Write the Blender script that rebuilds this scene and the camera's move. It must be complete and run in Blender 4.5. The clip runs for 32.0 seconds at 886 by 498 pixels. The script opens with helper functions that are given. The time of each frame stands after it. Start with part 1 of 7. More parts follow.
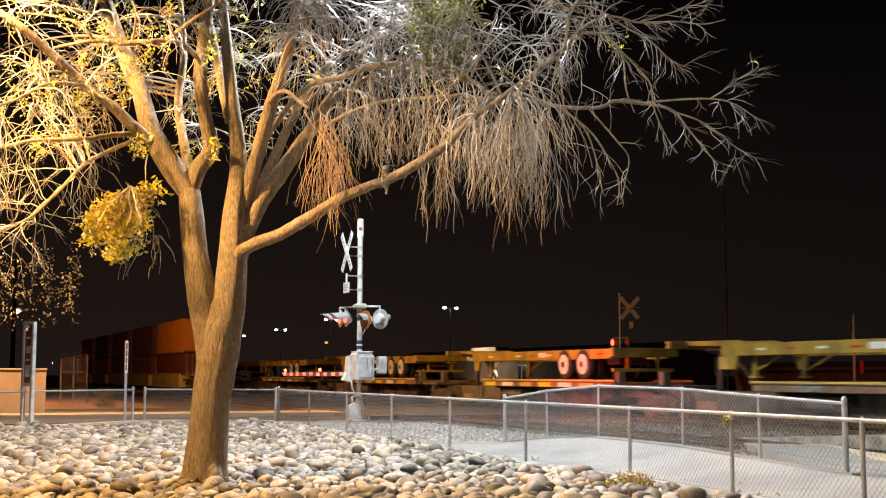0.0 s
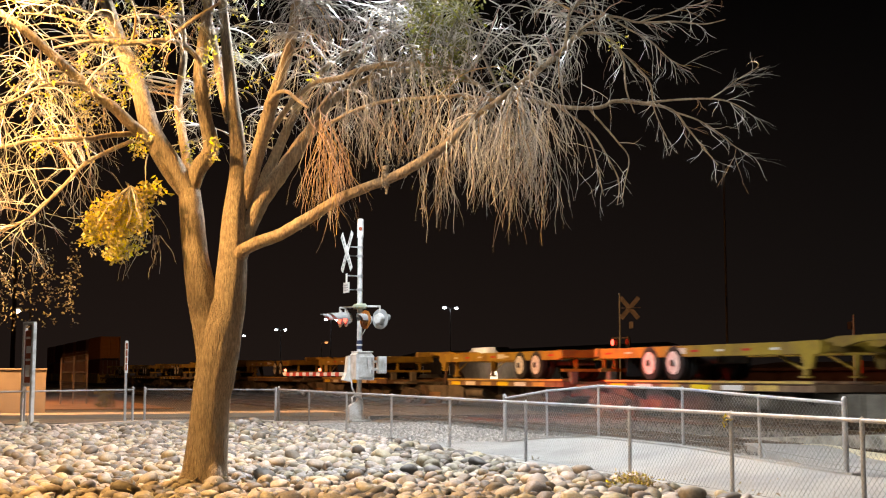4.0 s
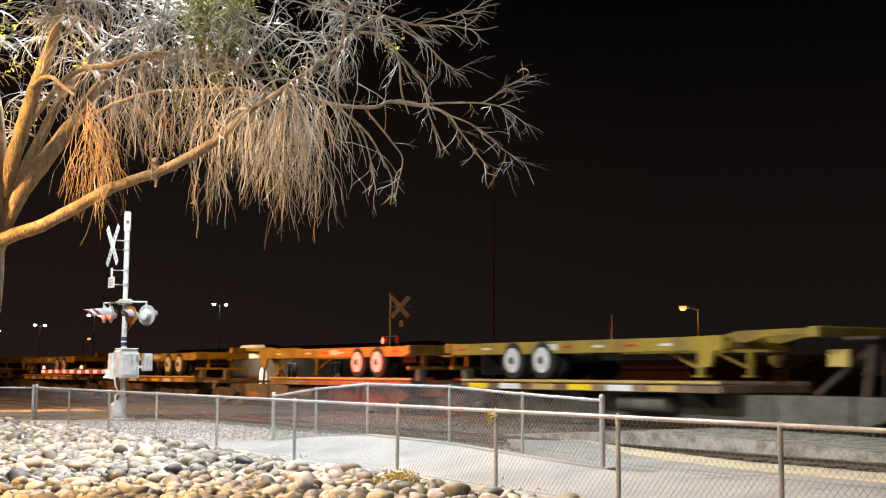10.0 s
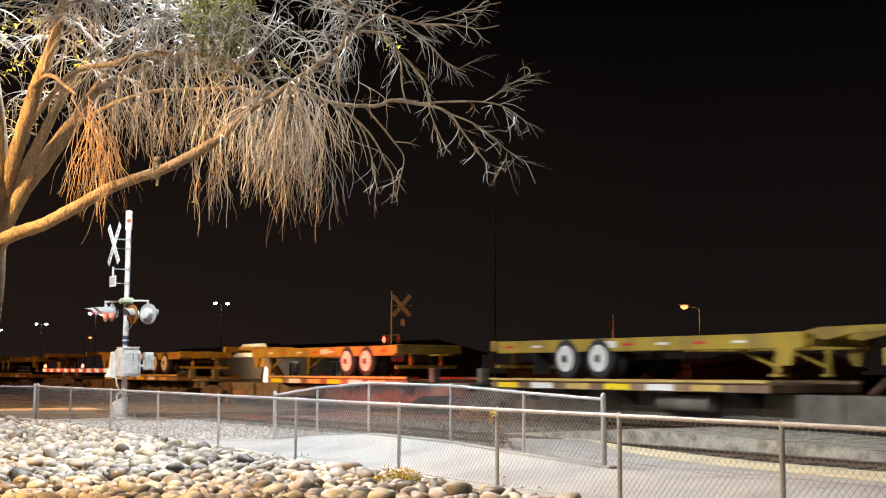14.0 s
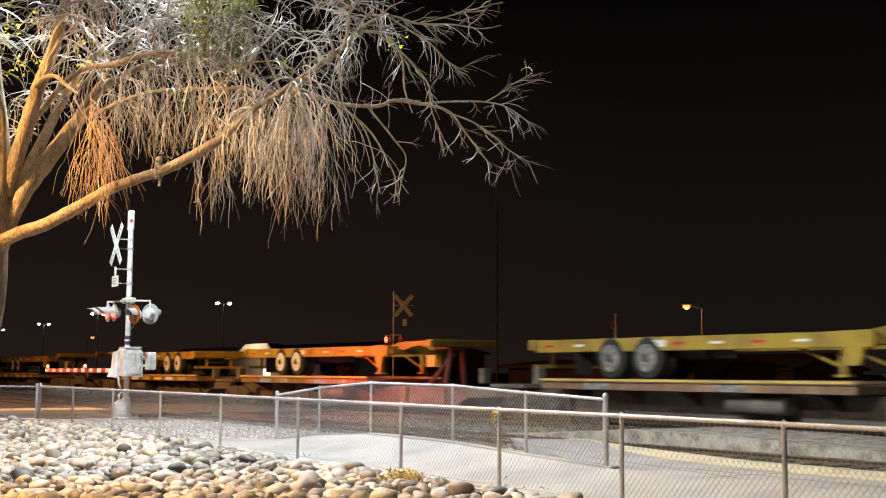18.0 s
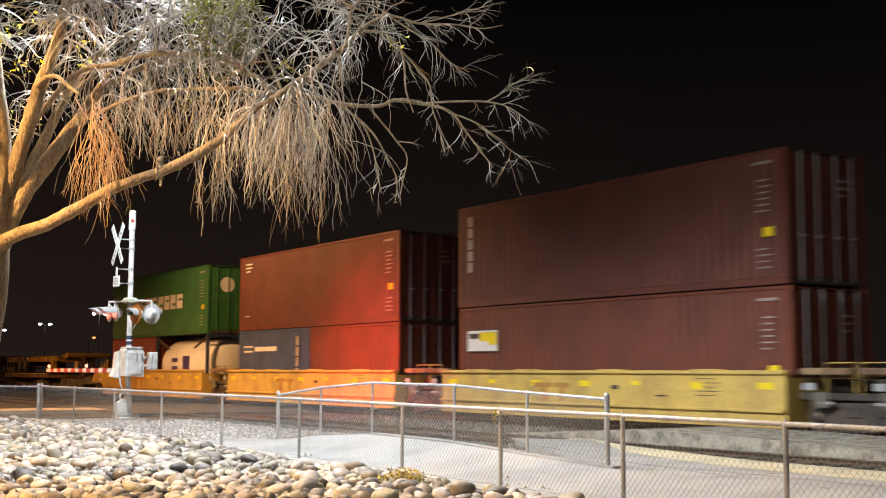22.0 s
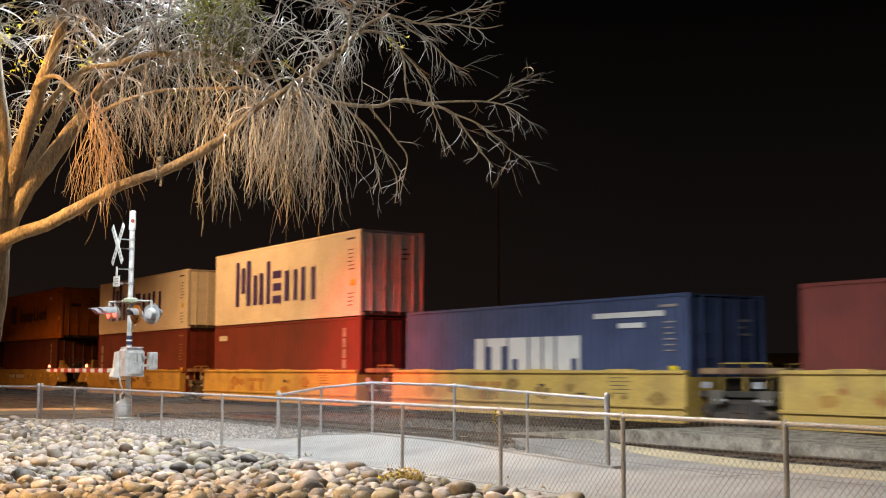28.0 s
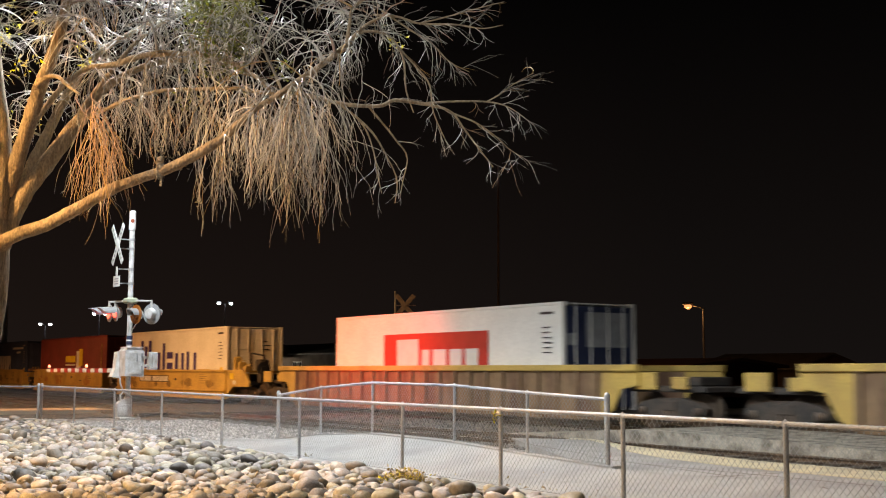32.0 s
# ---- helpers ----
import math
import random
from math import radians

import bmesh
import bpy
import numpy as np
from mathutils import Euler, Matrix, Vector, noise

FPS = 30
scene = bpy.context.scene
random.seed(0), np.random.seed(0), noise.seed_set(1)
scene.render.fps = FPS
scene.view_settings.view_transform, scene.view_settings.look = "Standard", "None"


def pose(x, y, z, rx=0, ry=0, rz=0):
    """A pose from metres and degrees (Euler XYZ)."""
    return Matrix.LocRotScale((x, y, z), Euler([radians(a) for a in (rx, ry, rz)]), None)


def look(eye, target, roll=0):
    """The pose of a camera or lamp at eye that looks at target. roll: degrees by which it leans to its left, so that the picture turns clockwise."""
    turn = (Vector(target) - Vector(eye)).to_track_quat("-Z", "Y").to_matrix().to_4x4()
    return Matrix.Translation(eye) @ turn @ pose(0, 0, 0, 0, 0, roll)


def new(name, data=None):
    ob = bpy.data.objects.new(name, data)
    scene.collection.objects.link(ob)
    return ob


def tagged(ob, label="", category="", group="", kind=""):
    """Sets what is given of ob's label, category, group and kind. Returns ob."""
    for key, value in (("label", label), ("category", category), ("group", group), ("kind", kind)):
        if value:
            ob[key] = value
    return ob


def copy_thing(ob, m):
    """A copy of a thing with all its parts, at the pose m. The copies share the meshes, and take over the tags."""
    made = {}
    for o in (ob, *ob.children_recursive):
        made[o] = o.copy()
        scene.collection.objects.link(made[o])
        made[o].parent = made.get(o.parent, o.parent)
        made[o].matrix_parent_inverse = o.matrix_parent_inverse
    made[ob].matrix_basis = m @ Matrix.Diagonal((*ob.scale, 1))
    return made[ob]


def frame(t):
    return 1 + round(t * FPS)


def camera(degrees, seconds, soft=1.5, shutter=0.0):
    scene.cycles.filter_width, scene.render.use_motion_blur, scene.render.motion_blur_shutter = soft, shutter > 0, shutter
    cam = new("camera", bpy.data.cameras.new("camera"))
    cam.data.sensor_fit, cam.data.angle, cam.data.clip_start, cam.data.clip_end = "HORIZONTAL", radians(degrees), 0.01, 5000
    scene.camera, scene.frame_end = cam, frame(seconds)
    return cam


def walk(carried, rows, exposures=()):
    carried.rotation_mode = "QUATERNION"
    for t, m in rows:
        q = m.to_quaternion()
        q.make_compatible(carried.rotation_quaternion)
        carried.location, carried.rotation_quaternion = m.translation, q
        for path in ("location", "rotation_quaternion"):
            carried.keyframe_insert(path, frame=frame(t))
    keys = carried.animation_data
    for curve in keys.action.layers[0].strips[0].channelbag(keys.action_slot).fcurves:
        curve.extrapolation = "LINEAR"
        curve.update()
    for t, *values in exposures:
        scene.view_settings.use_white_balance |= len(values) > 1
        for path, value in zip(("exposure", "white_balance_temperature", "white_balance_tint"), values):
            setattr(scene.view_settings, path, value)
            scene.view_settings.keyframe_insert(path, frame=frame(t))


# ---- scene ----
# World: x runs along the railway (the train goes to -x), y away from the camera, z up; the near ground is z = 0.
EYE = (0.0, 0.0, 1.39)
cam = camera(39.45, 32.0, soft=1.1, shutter=0.5)


def heading(az, tilt, roll):
    """A camera pose from its turn off the railway line, its tilt and its roll, in degrees."""
    a, p = radians(az), radians(tilt)
    way = Vector((-math.cos(a) * math.cos(p), math.sin(a) * math.cos(p), math.sin(p)))
    return look(EYE, Vector(EYE) + way, roll)


TURN = [
    (0.0, 22.51, 5.812, 0.10), (7.5, 22.51, 5.812, 0.10), (7.7, 23.02, 5.81, 0.2), (8.0, 24.257, 5.80, 0.25),
    (8.5, 26.557, 5.782, 0.245), (9.0, 28.52, 5.76, 0.235), (9.5, 30.897, 5.754, 0.27),
    (9.9, 32.86, 5.748, 0.22), (10.05, 33.13, 5.746, 0.22), (10.5, 33.13, 5.734, 0.22), (11.5, 33.113, 5.70, 0.21), (13.0, 33.052, 5.698, 0.215),
    (14.5, 33.009, 5.69, 0.225), (16.5, 32.954, 5.694, 0.23), (18.5, 32.915, 5.69, 0.23),
    (21.0, 32.872, 5.688, 0.22), (28.0, 32.861, 5.685, 0.20), (32.0, 32.861, 5.685, 0.20)]
walk(cam, [(t, heading(a, p, r)) for t, a, p, r in TURN], [(0.0, -0.52), (7.5, -0.52), (10.0, -0.25), (25.2, -0.27), (27.6, -0.68), (32.0, -0.68)])

# ---------------------------------------------------------------- night sky and lamps
world = bpy.data.worlds.new("night")
scene.world = world
world.use_nodes = True
wn, wl = world.node_tree.nodes, world.node_tree.links
# town glow low over the horizon, fading upwards
coord, split, glow_ramp, tint = wn.new("ShaderNodeTexCoord"), wn.new("ShaderNodeSeparateXYZ"), wn.new("ShaderNodeMapRange"), wn.new("ShaderNodeMix")
tint.data_type = "RGBA"
glow_ramp.inputs["From Min"].default_value, glow_ramp.inputs["From Max"].default_value = -0.02, 0.32
tint.inputs["A"].default_value, tint.inputs["B"].default_value = (0.0066, 0.0046, 0.0038, 1), (0.0011, 0.0010, 0.0010, 1)
wl.new(coord.outputs["Generated"], split.inputs[0])
wl.new(split.outputs["Z"], glow_ramp.inputs["Value"])
wl.new(glow_ramp.outputs[0], tint.inputs["Factor"])
# the town's glow is stronger along the railway, towards -x
side, warm = wn.new("ShaderNodeMapRange"), wn.new("ShaderNodeMix")
warm.data_type = "RGBA"
side.inputs["From Min"].default_value, side.inputs["From Max"].default_value = -0.72, -1.0
warm.inputs["A"].default_value, warm.inputs["B"].default_value = (0.0125, 0.0095, 0.0085, 1), (0.021, 0.0133, 0.0105, 1)
wl.new(split.outputs["X"], side.inputs["Value"])
wl.new(side.outputs[0], warm.inputs["Factor"])
wl.new(warm.outputs["Result"], tint.inputs["A"])
wl.new(tint.outputs["Result"], wn["Background"].inputs[0])
wn["Background"].inputs[1].default_value = 1.0


def lamp(name, at, watts, colour, size=0.25, aim=None, cone=None, blend=0.6):
    data = bpy.data.lights.new(name, "SPOT" if cone else "POINT")
    data.energy, data.color, data.shadow_soft_size = watts, colour, size
    if cone:
        data.spot_size, data.spot_blend = radians(cone), blend
    ob = new(name, data)
    ob.matrix_basis = look(at, aim) if aim else pose(*at)
    return ob


SODIUM, WHITE, RED = (1.0, 0.55, 0.18), (0.93, 0.975, 1.0), (1.0, 0.06, 0.025)
# a warm street lamp beside the tree, a white path lamp, the crossing's red flasher; unseen fill lamps are added
TREE = Vector((-15.1, 3.25, 0.0))
TREE_RIGHT, TREE_AWAY = Vector((0.383, 0.924, 0)), Vector((-0.924, 0.383, 0))


def by_tree(u, away, z):
    """A place by the tree: metres to its right as the camera sees it, metres behind it, and its height."""
    return tuple(TREE + TREE_RIGHT * u + TREE_AWAY * away + Vector((0, 0, z)))


# added fill without a lamp of its own, warms the trunk and low limb
lamp("sodium_path_light", by_tree(-3.3, -2.4, 5.0), 1500, SODIUM, 0.2, aim=by_tree(-3.1, -2.3, 0.0), cone=152, blend=0.2)
lamp("sodium_street_light", by_tree(-3.1, -2.0, 6.4), 7400, SODIUM, 0.2, aim=by_tree(-2.8, -1.9, 0.0), cone=154, blend=0.2)
lamp("white_path_light", (-17.3, 6.5, 9.3), 12900, (0.92, 0.965, 1.0), 0.2, aim=(-17.3, 7.0, 0.0), cone=143, blend=0.5)
# unseen white fill, added to brighten the signal, gravel and middle of the train
lamp("white_crossing_light", (-30.5, 9.0, 10.2), 9500, WHITE, 0.25, aim=(-30.2, 9.2, 0.0), cone=136, blend=0.7)
# fill added behind the camera for the footpath and the train's right part
lamp("white_lot_light", (-7.5, -2.5, 10.5), 6000, (1.0, 0.965, 0.89), 0.3, aim=(-8.5, 13.5, 0.0), cone=84, blend=0.7)
# unseen sodium fill, added to light the wall and pavement across the road
lamp("sodium_road_light", (-44.0, 2.5, 8.0), 11000, (1.0, 0.52, 0.22), 0.3, aim=(-43.8, 2.6, 0.0), cone=150, blend=0.3)
# added spot for the orange wash on the containers, no lamp stands here
lamp("sodium_crossing_light", (-43.5, 9.5, 9.0), 9800, (1.0, 0.5, 0.18), 0.3, aim=(-42.5, 20.0, 2.6), cone=118, blend=0.7)
# out-of-view fill, added to lift the yard, gate and train's far left
lamp("sodium_yard_light", (-62.0, 1.5, 8.0), 13000, (1.0, 0.42, 0.14), 0.3, aim=(-62.0, 2.4, 0.0), cone=156, blend=0.3)
# added floodlight, unseen, only to show the boxes far up the train
lamp("sodium_siding_light", (-88.0, 9.0, 8.0), 11000, (1.0, 0.45, 0.15), 0.3, aim=(-112.0, 18.0, 2.0), cone=70, blend=0.6)
lamp("porch_light", (-129.3, 55.5, 3.2), 1500, (1.0, 0.86, 0.66), 0.2)
lamp("amber_street_light", (-76.4, 73.9, 6.3), 130, (1.0, 0.42, 0.12), 0.2)
lamp("red_flasher", (-33.9, 12.2, 2.7), 6500, RED, 0.12, aim=(-34.3, 19.6, 1.3), cone=76, blend=1.0)


# ---------------------------------------------------------------- materials
def mat(name, colour, rough=0.7, metal=0.0, vary=0.25, grain=40.0, patch=3.0, bump=0.15, second=None, mix=0.5, island=False,
        pieces=0.0, depth=0.02, glow=None, power=0.0, streak=None, coat=0.0, thin=0.0):
    m = bpy.data.materials.new(name)
    m.use_nodes = True
    nt = m.node_tree
    n, ln = nt.nodes, nt.links
    bsdf = n["Principled BSDF"]
    bsdf.inputs["Roughness"].default_value, bsdf.inputs["Metallic"].default_value = rough, metal
    bsdf.inputs["Coat Weight"].default_value = coat
    co = n.new("ShaderNodeTexCoord")
    mp = n.new("ShaderNodeMapping")
    ln.new(co.outputs["Object"], mp.inputs[0])
    if streak:
        mp.inputs["Scale"].default_value = streak
    fine, wide = n.new("ShaderNodeTexNoise"), n.new("ShaderNodeTexNoise")
    for node, scale, detail in ((fine, grain, 6), (wide, patch, 4)):
        node.inputs["Scale"].default_value, node.inputs["Detail"].default_value = scale, detail
        ln.new(mp.outputs[0], node.inputs["Vector"])
    base = n.new("ShaderNodeMix")
    base.data_type = "RGBA"
    other = second or [c * (1 - vary) for c in colour]
    base.inputs["A"].default_value, base.inputs["B"].default_value = (*colour, 1), (*other, 1)
    ramp = n.new("ShaderNodeMapRange")
    ramp.inputs["From Min"].default_value, ramp.inputs["From Max"].default_value = 0.62 - mix * 0.4, 0.82 - mix * 0.4
    ln.new(wide.outputs["Fac"], ramp.inputs["Value"])
    ln.new(ramp.outputs[0], base.inputs["Factor"])
    speck = n.new("ShaderNodeMix")
    speck.data_type, speck.blend_type = "RGBA", "MULTIPLY"
    speck.inputs["Factor"].default_value = 1
    grey = n.new("ShaderNodeMapRange")
    grey.inputs["From Min"].default_value, grey.inputs["From Max"].default_value = 0.3, 0.7
    grey.inputs["To Min"].default_value, grey.inputs["To Max"].default_value = 1 - vary, 1 + vary * 0.4
    ln.new(fine.outputs["Fac"], grey.inputs["Value"])
    ln.new(base.outputs["Result"], speck.inputs["A"])
    ln.new(grey.outputs[0], speck.inputs["B"])
    out = speck.outputs["Result"]
    if island or pieces:
        info = n.new("ShaderNodeNewGeometry" if island else "ShaderNodeObjectInfo")
        hsv = n.new("ShaderNodeHueSaturation")
        rnd = info.outputs["Random Per Island" if island else "Random"]
        amount = pieces or 0.4
        val, hue = n.new("ShaderNodeMapRange"), n.new("ShaderNodeMapRange")
        val.inputs["To Min"].default_value, val.inputs["To Max"].default_value = 1 - amount, 1 + amount * 0.5
        wave = n.new("ShaderNodeMath")
        wave.operation, wave.inputs[1].default_value = "MULTIPLY", 7.31
        frac = n.new("ShaderNodeMath")
        frac.operation = "FRACT"
        ln.new(rnd, wave.inputs[0]), ln.new(wave.outputs[0], frac.inputs[0])
        hue.inputs["To Min"].default_value, hue.inputs["To Max"].default_value = 0.5 - amount * 0.05, 0.5 + amount * 0.05
        ln.new(rnd, val.inputs["Value"]), ln.new(frac.outputs[0], hue.inputs["Value"])
        ln.new(val.outputs[0], hsv.inputs["Value"]), ln.new(hue.outputs[0], hsv.inputs["Hue"])
        sat = n.new("ShaderNodeMapRange")
        sat.inputs["To Min"].default_value, sat.inputs["To Max"].default_value = 0.5, 1.25
        ln.new(frac.outputs[0], sat.inputs["Value"]), ln.new(sat.outputs[0], hsv.inputs["Saturation"])
        ln.new(out, hsv.inputs["Color"])
        out = hsv.outputs["Color"]
    ln.new(out, bsdf.inputs["Base Color"])
    rr = n.new("ShaderNodeMapRange")
    rr.inputs["To Min"].default_value, rr.inputs["To Max"].default_value = max(0.05, rough - 0.15), min(1, rough + 0.15)
    ln.new(wide.outputs["Fac"], rr.inputs["Value"])
    ln.new(rr.outputs[0], bsdf.inputs["Roughness"])
    if bump:
        bp = n.new("ShaderNodeBump")
        bp.inputs["Strength"].default_value, bp.inputs["Distance"].default_value = bump, depth
        ln.new(fine.outputs["Fac"], bp.inputs["Height"])
        ln.new(bp.outputs[0], bsdf.inputs["Normal"])
    if thin:
        back, both = n.new("ShaderNodeBsdfTranslucent"), n.new("ShaderNodeMixShader")
        both.inputs[0].default_value = thin
        ln.new(out, back.inputs["Color"])
        ln.new(bsdf.outputs[0], both.inputs[1]), ln.new(back.outputs[0], both.inputs[2])
        ln.new(both.outputs[0], n["Material Output"].inputs["Surface"])
    if glow:
        bsdf.inputs["Emission Color"].default_value, bsdf.inputs["Emission Strength"].default_value = (*glow, 1), power
    return m


M = {}
M["asphalt"] = mat("asphalt", (0.075, 0.072, 0.07), 0.9, grain=120, patch=0.7, bump=0.4, second=(0.11, 0.105, 0.10))
M["soil"] = mat("soil", (0.13, 0.10, 0.075), 0.95, grain=60, patch=2, bump=0.6)
M["concrete"] = mat("concrete", (0.345, 0.34, 0.33), 0.85, vary=0.2, grain=70, patch=0.9, bump=0.3, second=(0.27, 0.265, 0.258))
M["kerb"] = mat("kerb_concrete", (0.42, 0.40, 0.36), 0.9, vary=0.22, grain=50, patch=2.5, bump=0.35, second=(0.28, 0.26, 0.23))
M["old_concrete"] = mat("stained_concrete", (0.36, 0.34, 0.29), 0.9, vary=0.3, grain=35, patch=3.5, bump=0.5, second=(0.14, 0.13, 0.11), mix=0.45)
M["cream"] = mat("cream_edge_paint", (0.60, 0.53, 0.35), 0.7, vary=0.15, grain=60, patch=2, bump=0.15, second=(0.48, 0.43, 0.31))
M["gravel"] = mat("gravel_ground", (0.40, 0.385, 0.37), 0.95, vary=0.5, grain=55, patch=1.2, bump=0.9, second=(0.28, 0.265, 0.25))
M["dirt"] = mat("red_dirt", (0.27, 0.165, 0.10), 0.95, vary=0.4, grain=30, patch=0.8, bump=0.5, second=(0.18, 0.11, 0.07))
M["ballast"] = mat("dark_ballast", (0.12, 0.108, 0.095), 0.95, vary=0.55, grain=45, patch=1.5, bump=0.9, second=(0.07, 0.062, 0.055))
M["pebble"] = mat("gravel_stone", (0.52, 0.50, 0.48), 0.85, vary=0.2, grain=60, bump=0.2, island=True, pieces=0.5)
M["ballast_stone"] = mat("ballast_stone", (0.22, 0.20, 0.175), 0.9, vary=0.25, grain=60, bump=0.2, island=True, pieces=0.6)
M["cobble"] = mat("river_cobble", (0.345, 0.295, 0.24), 0.6, vary=0.25, grain=34, patch=7, bump=0.2, second=(0.27, 0.225, 0.18), pieces=0.72)
M["cobbles"] = mat("river_cobbles", (0.345, 0.295, 0.24), 0.6, vary=0.25, grain=34, patch=7, bump=0.2, second=(0.27, 0.225, 0.18), island=True, pieces=0.72)
M["galv"] = mat("galvanised_steel", (0.42, 0.425, 0.44), 0.55, 0.15, vary=0.22, grain=60, patch=5, bump=0.05)
M["wire"] = mat("galvanised_wire", (0.27, 0.265, 0.255), 0.6, 0.1, vary=0.15, grain=30, bump=0)
M["bark"] = mat("bark", (0.50, 0.40, 0.28), 0.92, vary=0.6, grain=120, patch=60, bump=1.0, second=(0.33, 0.255, 0.175), streak=(1, 1, 0.15), depth=0.05)
M["limb"] = mat("smooth_bark", (0.40, 0.31, 0.21), 0.88, vary=0.42, grain=48, patch=9, bump=0.9, depth=0.04, second=(0.30, 0.225, 0.15), streak=(1, 1, 0.4))
M["twig"] = mat("grey_twig", (0.58, 0.55, 0.51), 0.5, vary=0.2, grain=40, bump=0, island=True, pieces=0.75)
# reddish-brown twigs with the orange of sodium light mixed into their colour
M["sodium_red_twig"] = mat("sodium_lit_twig", (0.46, 0.27, 0.15), 0.7, vary=0.2, grain=40, bump=0, island=True, pieces=0.6)
M["leaf"] = mat("yellow_leaf", (0.82, 0.66, 0.10), 0.55, vary=0.2, grain=9, patch=3, bump=0, second=(0.66, 0.6, 0.09), island=True, pieces=0.35, thin=0.5)
M["green_leaf"] = mat("green_leaf", (0.25, 0.24, 0.055), 0.6, vary=0.3, grain=9, patch=3, bump=0, second=(0.16, 0.15, 0.045), island=True, pieces=0.5, thin=0.35)
M["tan_leaf"] = mat("dry_leaf", (0.42, 0.34, 0.22), 0.7, vary=0.3, grain=9, bump=0, island=True, pieces=0.5)
M["white_paint"] = mat("white_paint", (0.72, 0.72, 0.70), 0.5, vary=0.12, grain=25, patch=4, bump=0.05, second=(0.60, 0.59, 0.55))
M["silver"] = mat("aluminium_paint", (0.68, 0.69, 0.70), 0.45, 0.08, vary=0.12, grain=25, patch=4, bump=0.05, second=(0.5, 0.5, 0.48))
M["black_paint"] = mat("black_paint", (0.025, 0.024, 0.024), 0.6, vary=0.3, grain=30, patch=4, bump=0.1)
M["grey_paint"] = mat("grey_paint", (0.33, 0.34, 0.35), 0.55, vary=0.15, grain=30, patch=4, bump=0.08)
M["red_paint"] = mat("red_paint", (0.50, 0.035, 0.02), 0.45, vary=0.2, grain=30, bump=0.05)
M["orange_glass"] = mat("amber_lens", (0.34, 0.12, 0.025), 0.25, vary=0.1, grain=40, bump=0.1, coat=0.6)
M["red_lit"] = mat("lit_red_lens", (0.6, 0.03, 0.02), 0.3, bump=0, glow=(1.0, 0.07, 0.04), power=9)
M["red_lamp"] = mat("small_red_light", (0.6, 0.05, 0.03), 0.3, bump=0, glow=(1.0, 0.22, 0.11), power=7)
M["white_lit"] = mat("lit_white_lamp", (0.8, 0.8, 0.8), 0.4, bump=0, glow=(0.86, 0.92, 1.0), power=26)
M["amber_lit"] = mat("lit_amber_lamp", (0.8, 0.5, 0.2), 0.4, bump=0, glow=(1.0, 0.38, 0.12), power=2.2)
M["warm_lit"] = mat("lit_warm_lamp", (0.8, 0.7, 0.5), 0.4, bump=0, glow=(1.0, 0.78, 0.5), power=14)
M["window_lit"] = mat("lit_window", (0.8, 0.8, 0.75), 0.4, bump=0, glow=(1.0, 0.9, 0.72), power=1.6)
M["window_warm"] = mat("lit_warm_window", (0.8, 0.6, 0.3), 0.4, bump=0, glow=(1.0, 0.55, 0.18), power=1.3)
M["rail"] = mat("rail_steel", (0.17, 0.13, 0.10), 0.45, 0.6, vary=0.3, grain=30, patch=6, bump=0.2)
M["rail_top"] = mat("polished_rail", (0.6, 0.6, 0.6), 0.25, 0.95, vary=0.1, grain=20, bump=0.02)
M["tie"] = mat("tie_timber", (0.085, 0.065, 0.05), 0.95, vary=0.4, grain=30, patch=5, bump=0.6, streak=(1, 0.2, 1))
M["well_yellow"] = mat("railcar_yellow", (0.60, 0.42, 0.11), 0.55, vary=0.2, grain=18, patch=1.1, bump=0.1, second=(0.46, 0.315, 0.095), mix=0.45)
M["patch_blue"] = mat("pale_blue_patch", (0.24, 0.33, 0.55), 0.55, vary=0.2, grain=20, bump=0)
M["bright_yellow"] = mat("reflector_yellow", (0.82, 0.62, 0.02), 0.35, vary=0.08, grain=20, bump=0)
M["tan_car"] = mat("weathered_tan_paint", (0.27, 0.175, 0.095), 0.75, vary=0.3, grain=22, patch=1.4, bump=0.25, second=(0.15, 0.085, 0.052), mix=0.5, streak=(1, 1, 0.35))
M["underframe"] = mat("underframe_black", (0.045, 0.04, 0.036), 0.8, vary=0.35, grain=25, patch=3, bump=0.3, second=(0.09, 0.07, 0.055))
M["sill_grey"] = mat("dusty_sill", (0.15, 0.135, 0.11), 0.8, vary=0.3, grain=22, patch=1.6, bump=0.25, second=(0.09, 0.08, 0.065), mix=0.5)
M["hitch_rust"] = mat("rusty_hitch", (0.10, 0.05, 0.035), 0.8, vary=0.35, grain=22, patch=4, bump=0.25, second=(0.06, 0.045, 0.04))
M["chassis"] = mat("chassis_yellow", (0.40, 0.275, 0.035), 0.5, vary=0.18, grain=20, patch=1.5, bump=0.1, second=(0.26, 0.17, 0.04), mix=0.45)
M["rubber"] = mat("tyre_rubber", (0.03, 0.03, 0.03), 0.85, vary=0.3, grain=60, bump=0.3)
M["hub"] = mat("white_wheel", (0.80, 0.81, 0.82), 0.5, vary=0.3, grain=12, patch=5, second=(0.62, 0.62, 0.6), bump=0.05)
M["dull_hub"] = mat("dirty_wheel", (0.14, 0.14, 0.12), 0.7, vary=0.4, grain=14, patch=6, bump=0.1, second=(0.30, 0.30, 0.28))
M["wheel_steel"] = mat("wheel_steel", (0.16, 0.12, 0.09), 0.6, 0.4, vary=0.3, grain=30, bump=0.2)
M["dull_sheet"] = mat("weathered_aluminium", (0.30, 0.25, 0.23), 0.7, 0.2, vary=0.3, grain=25, patch=4, bump=0.1)
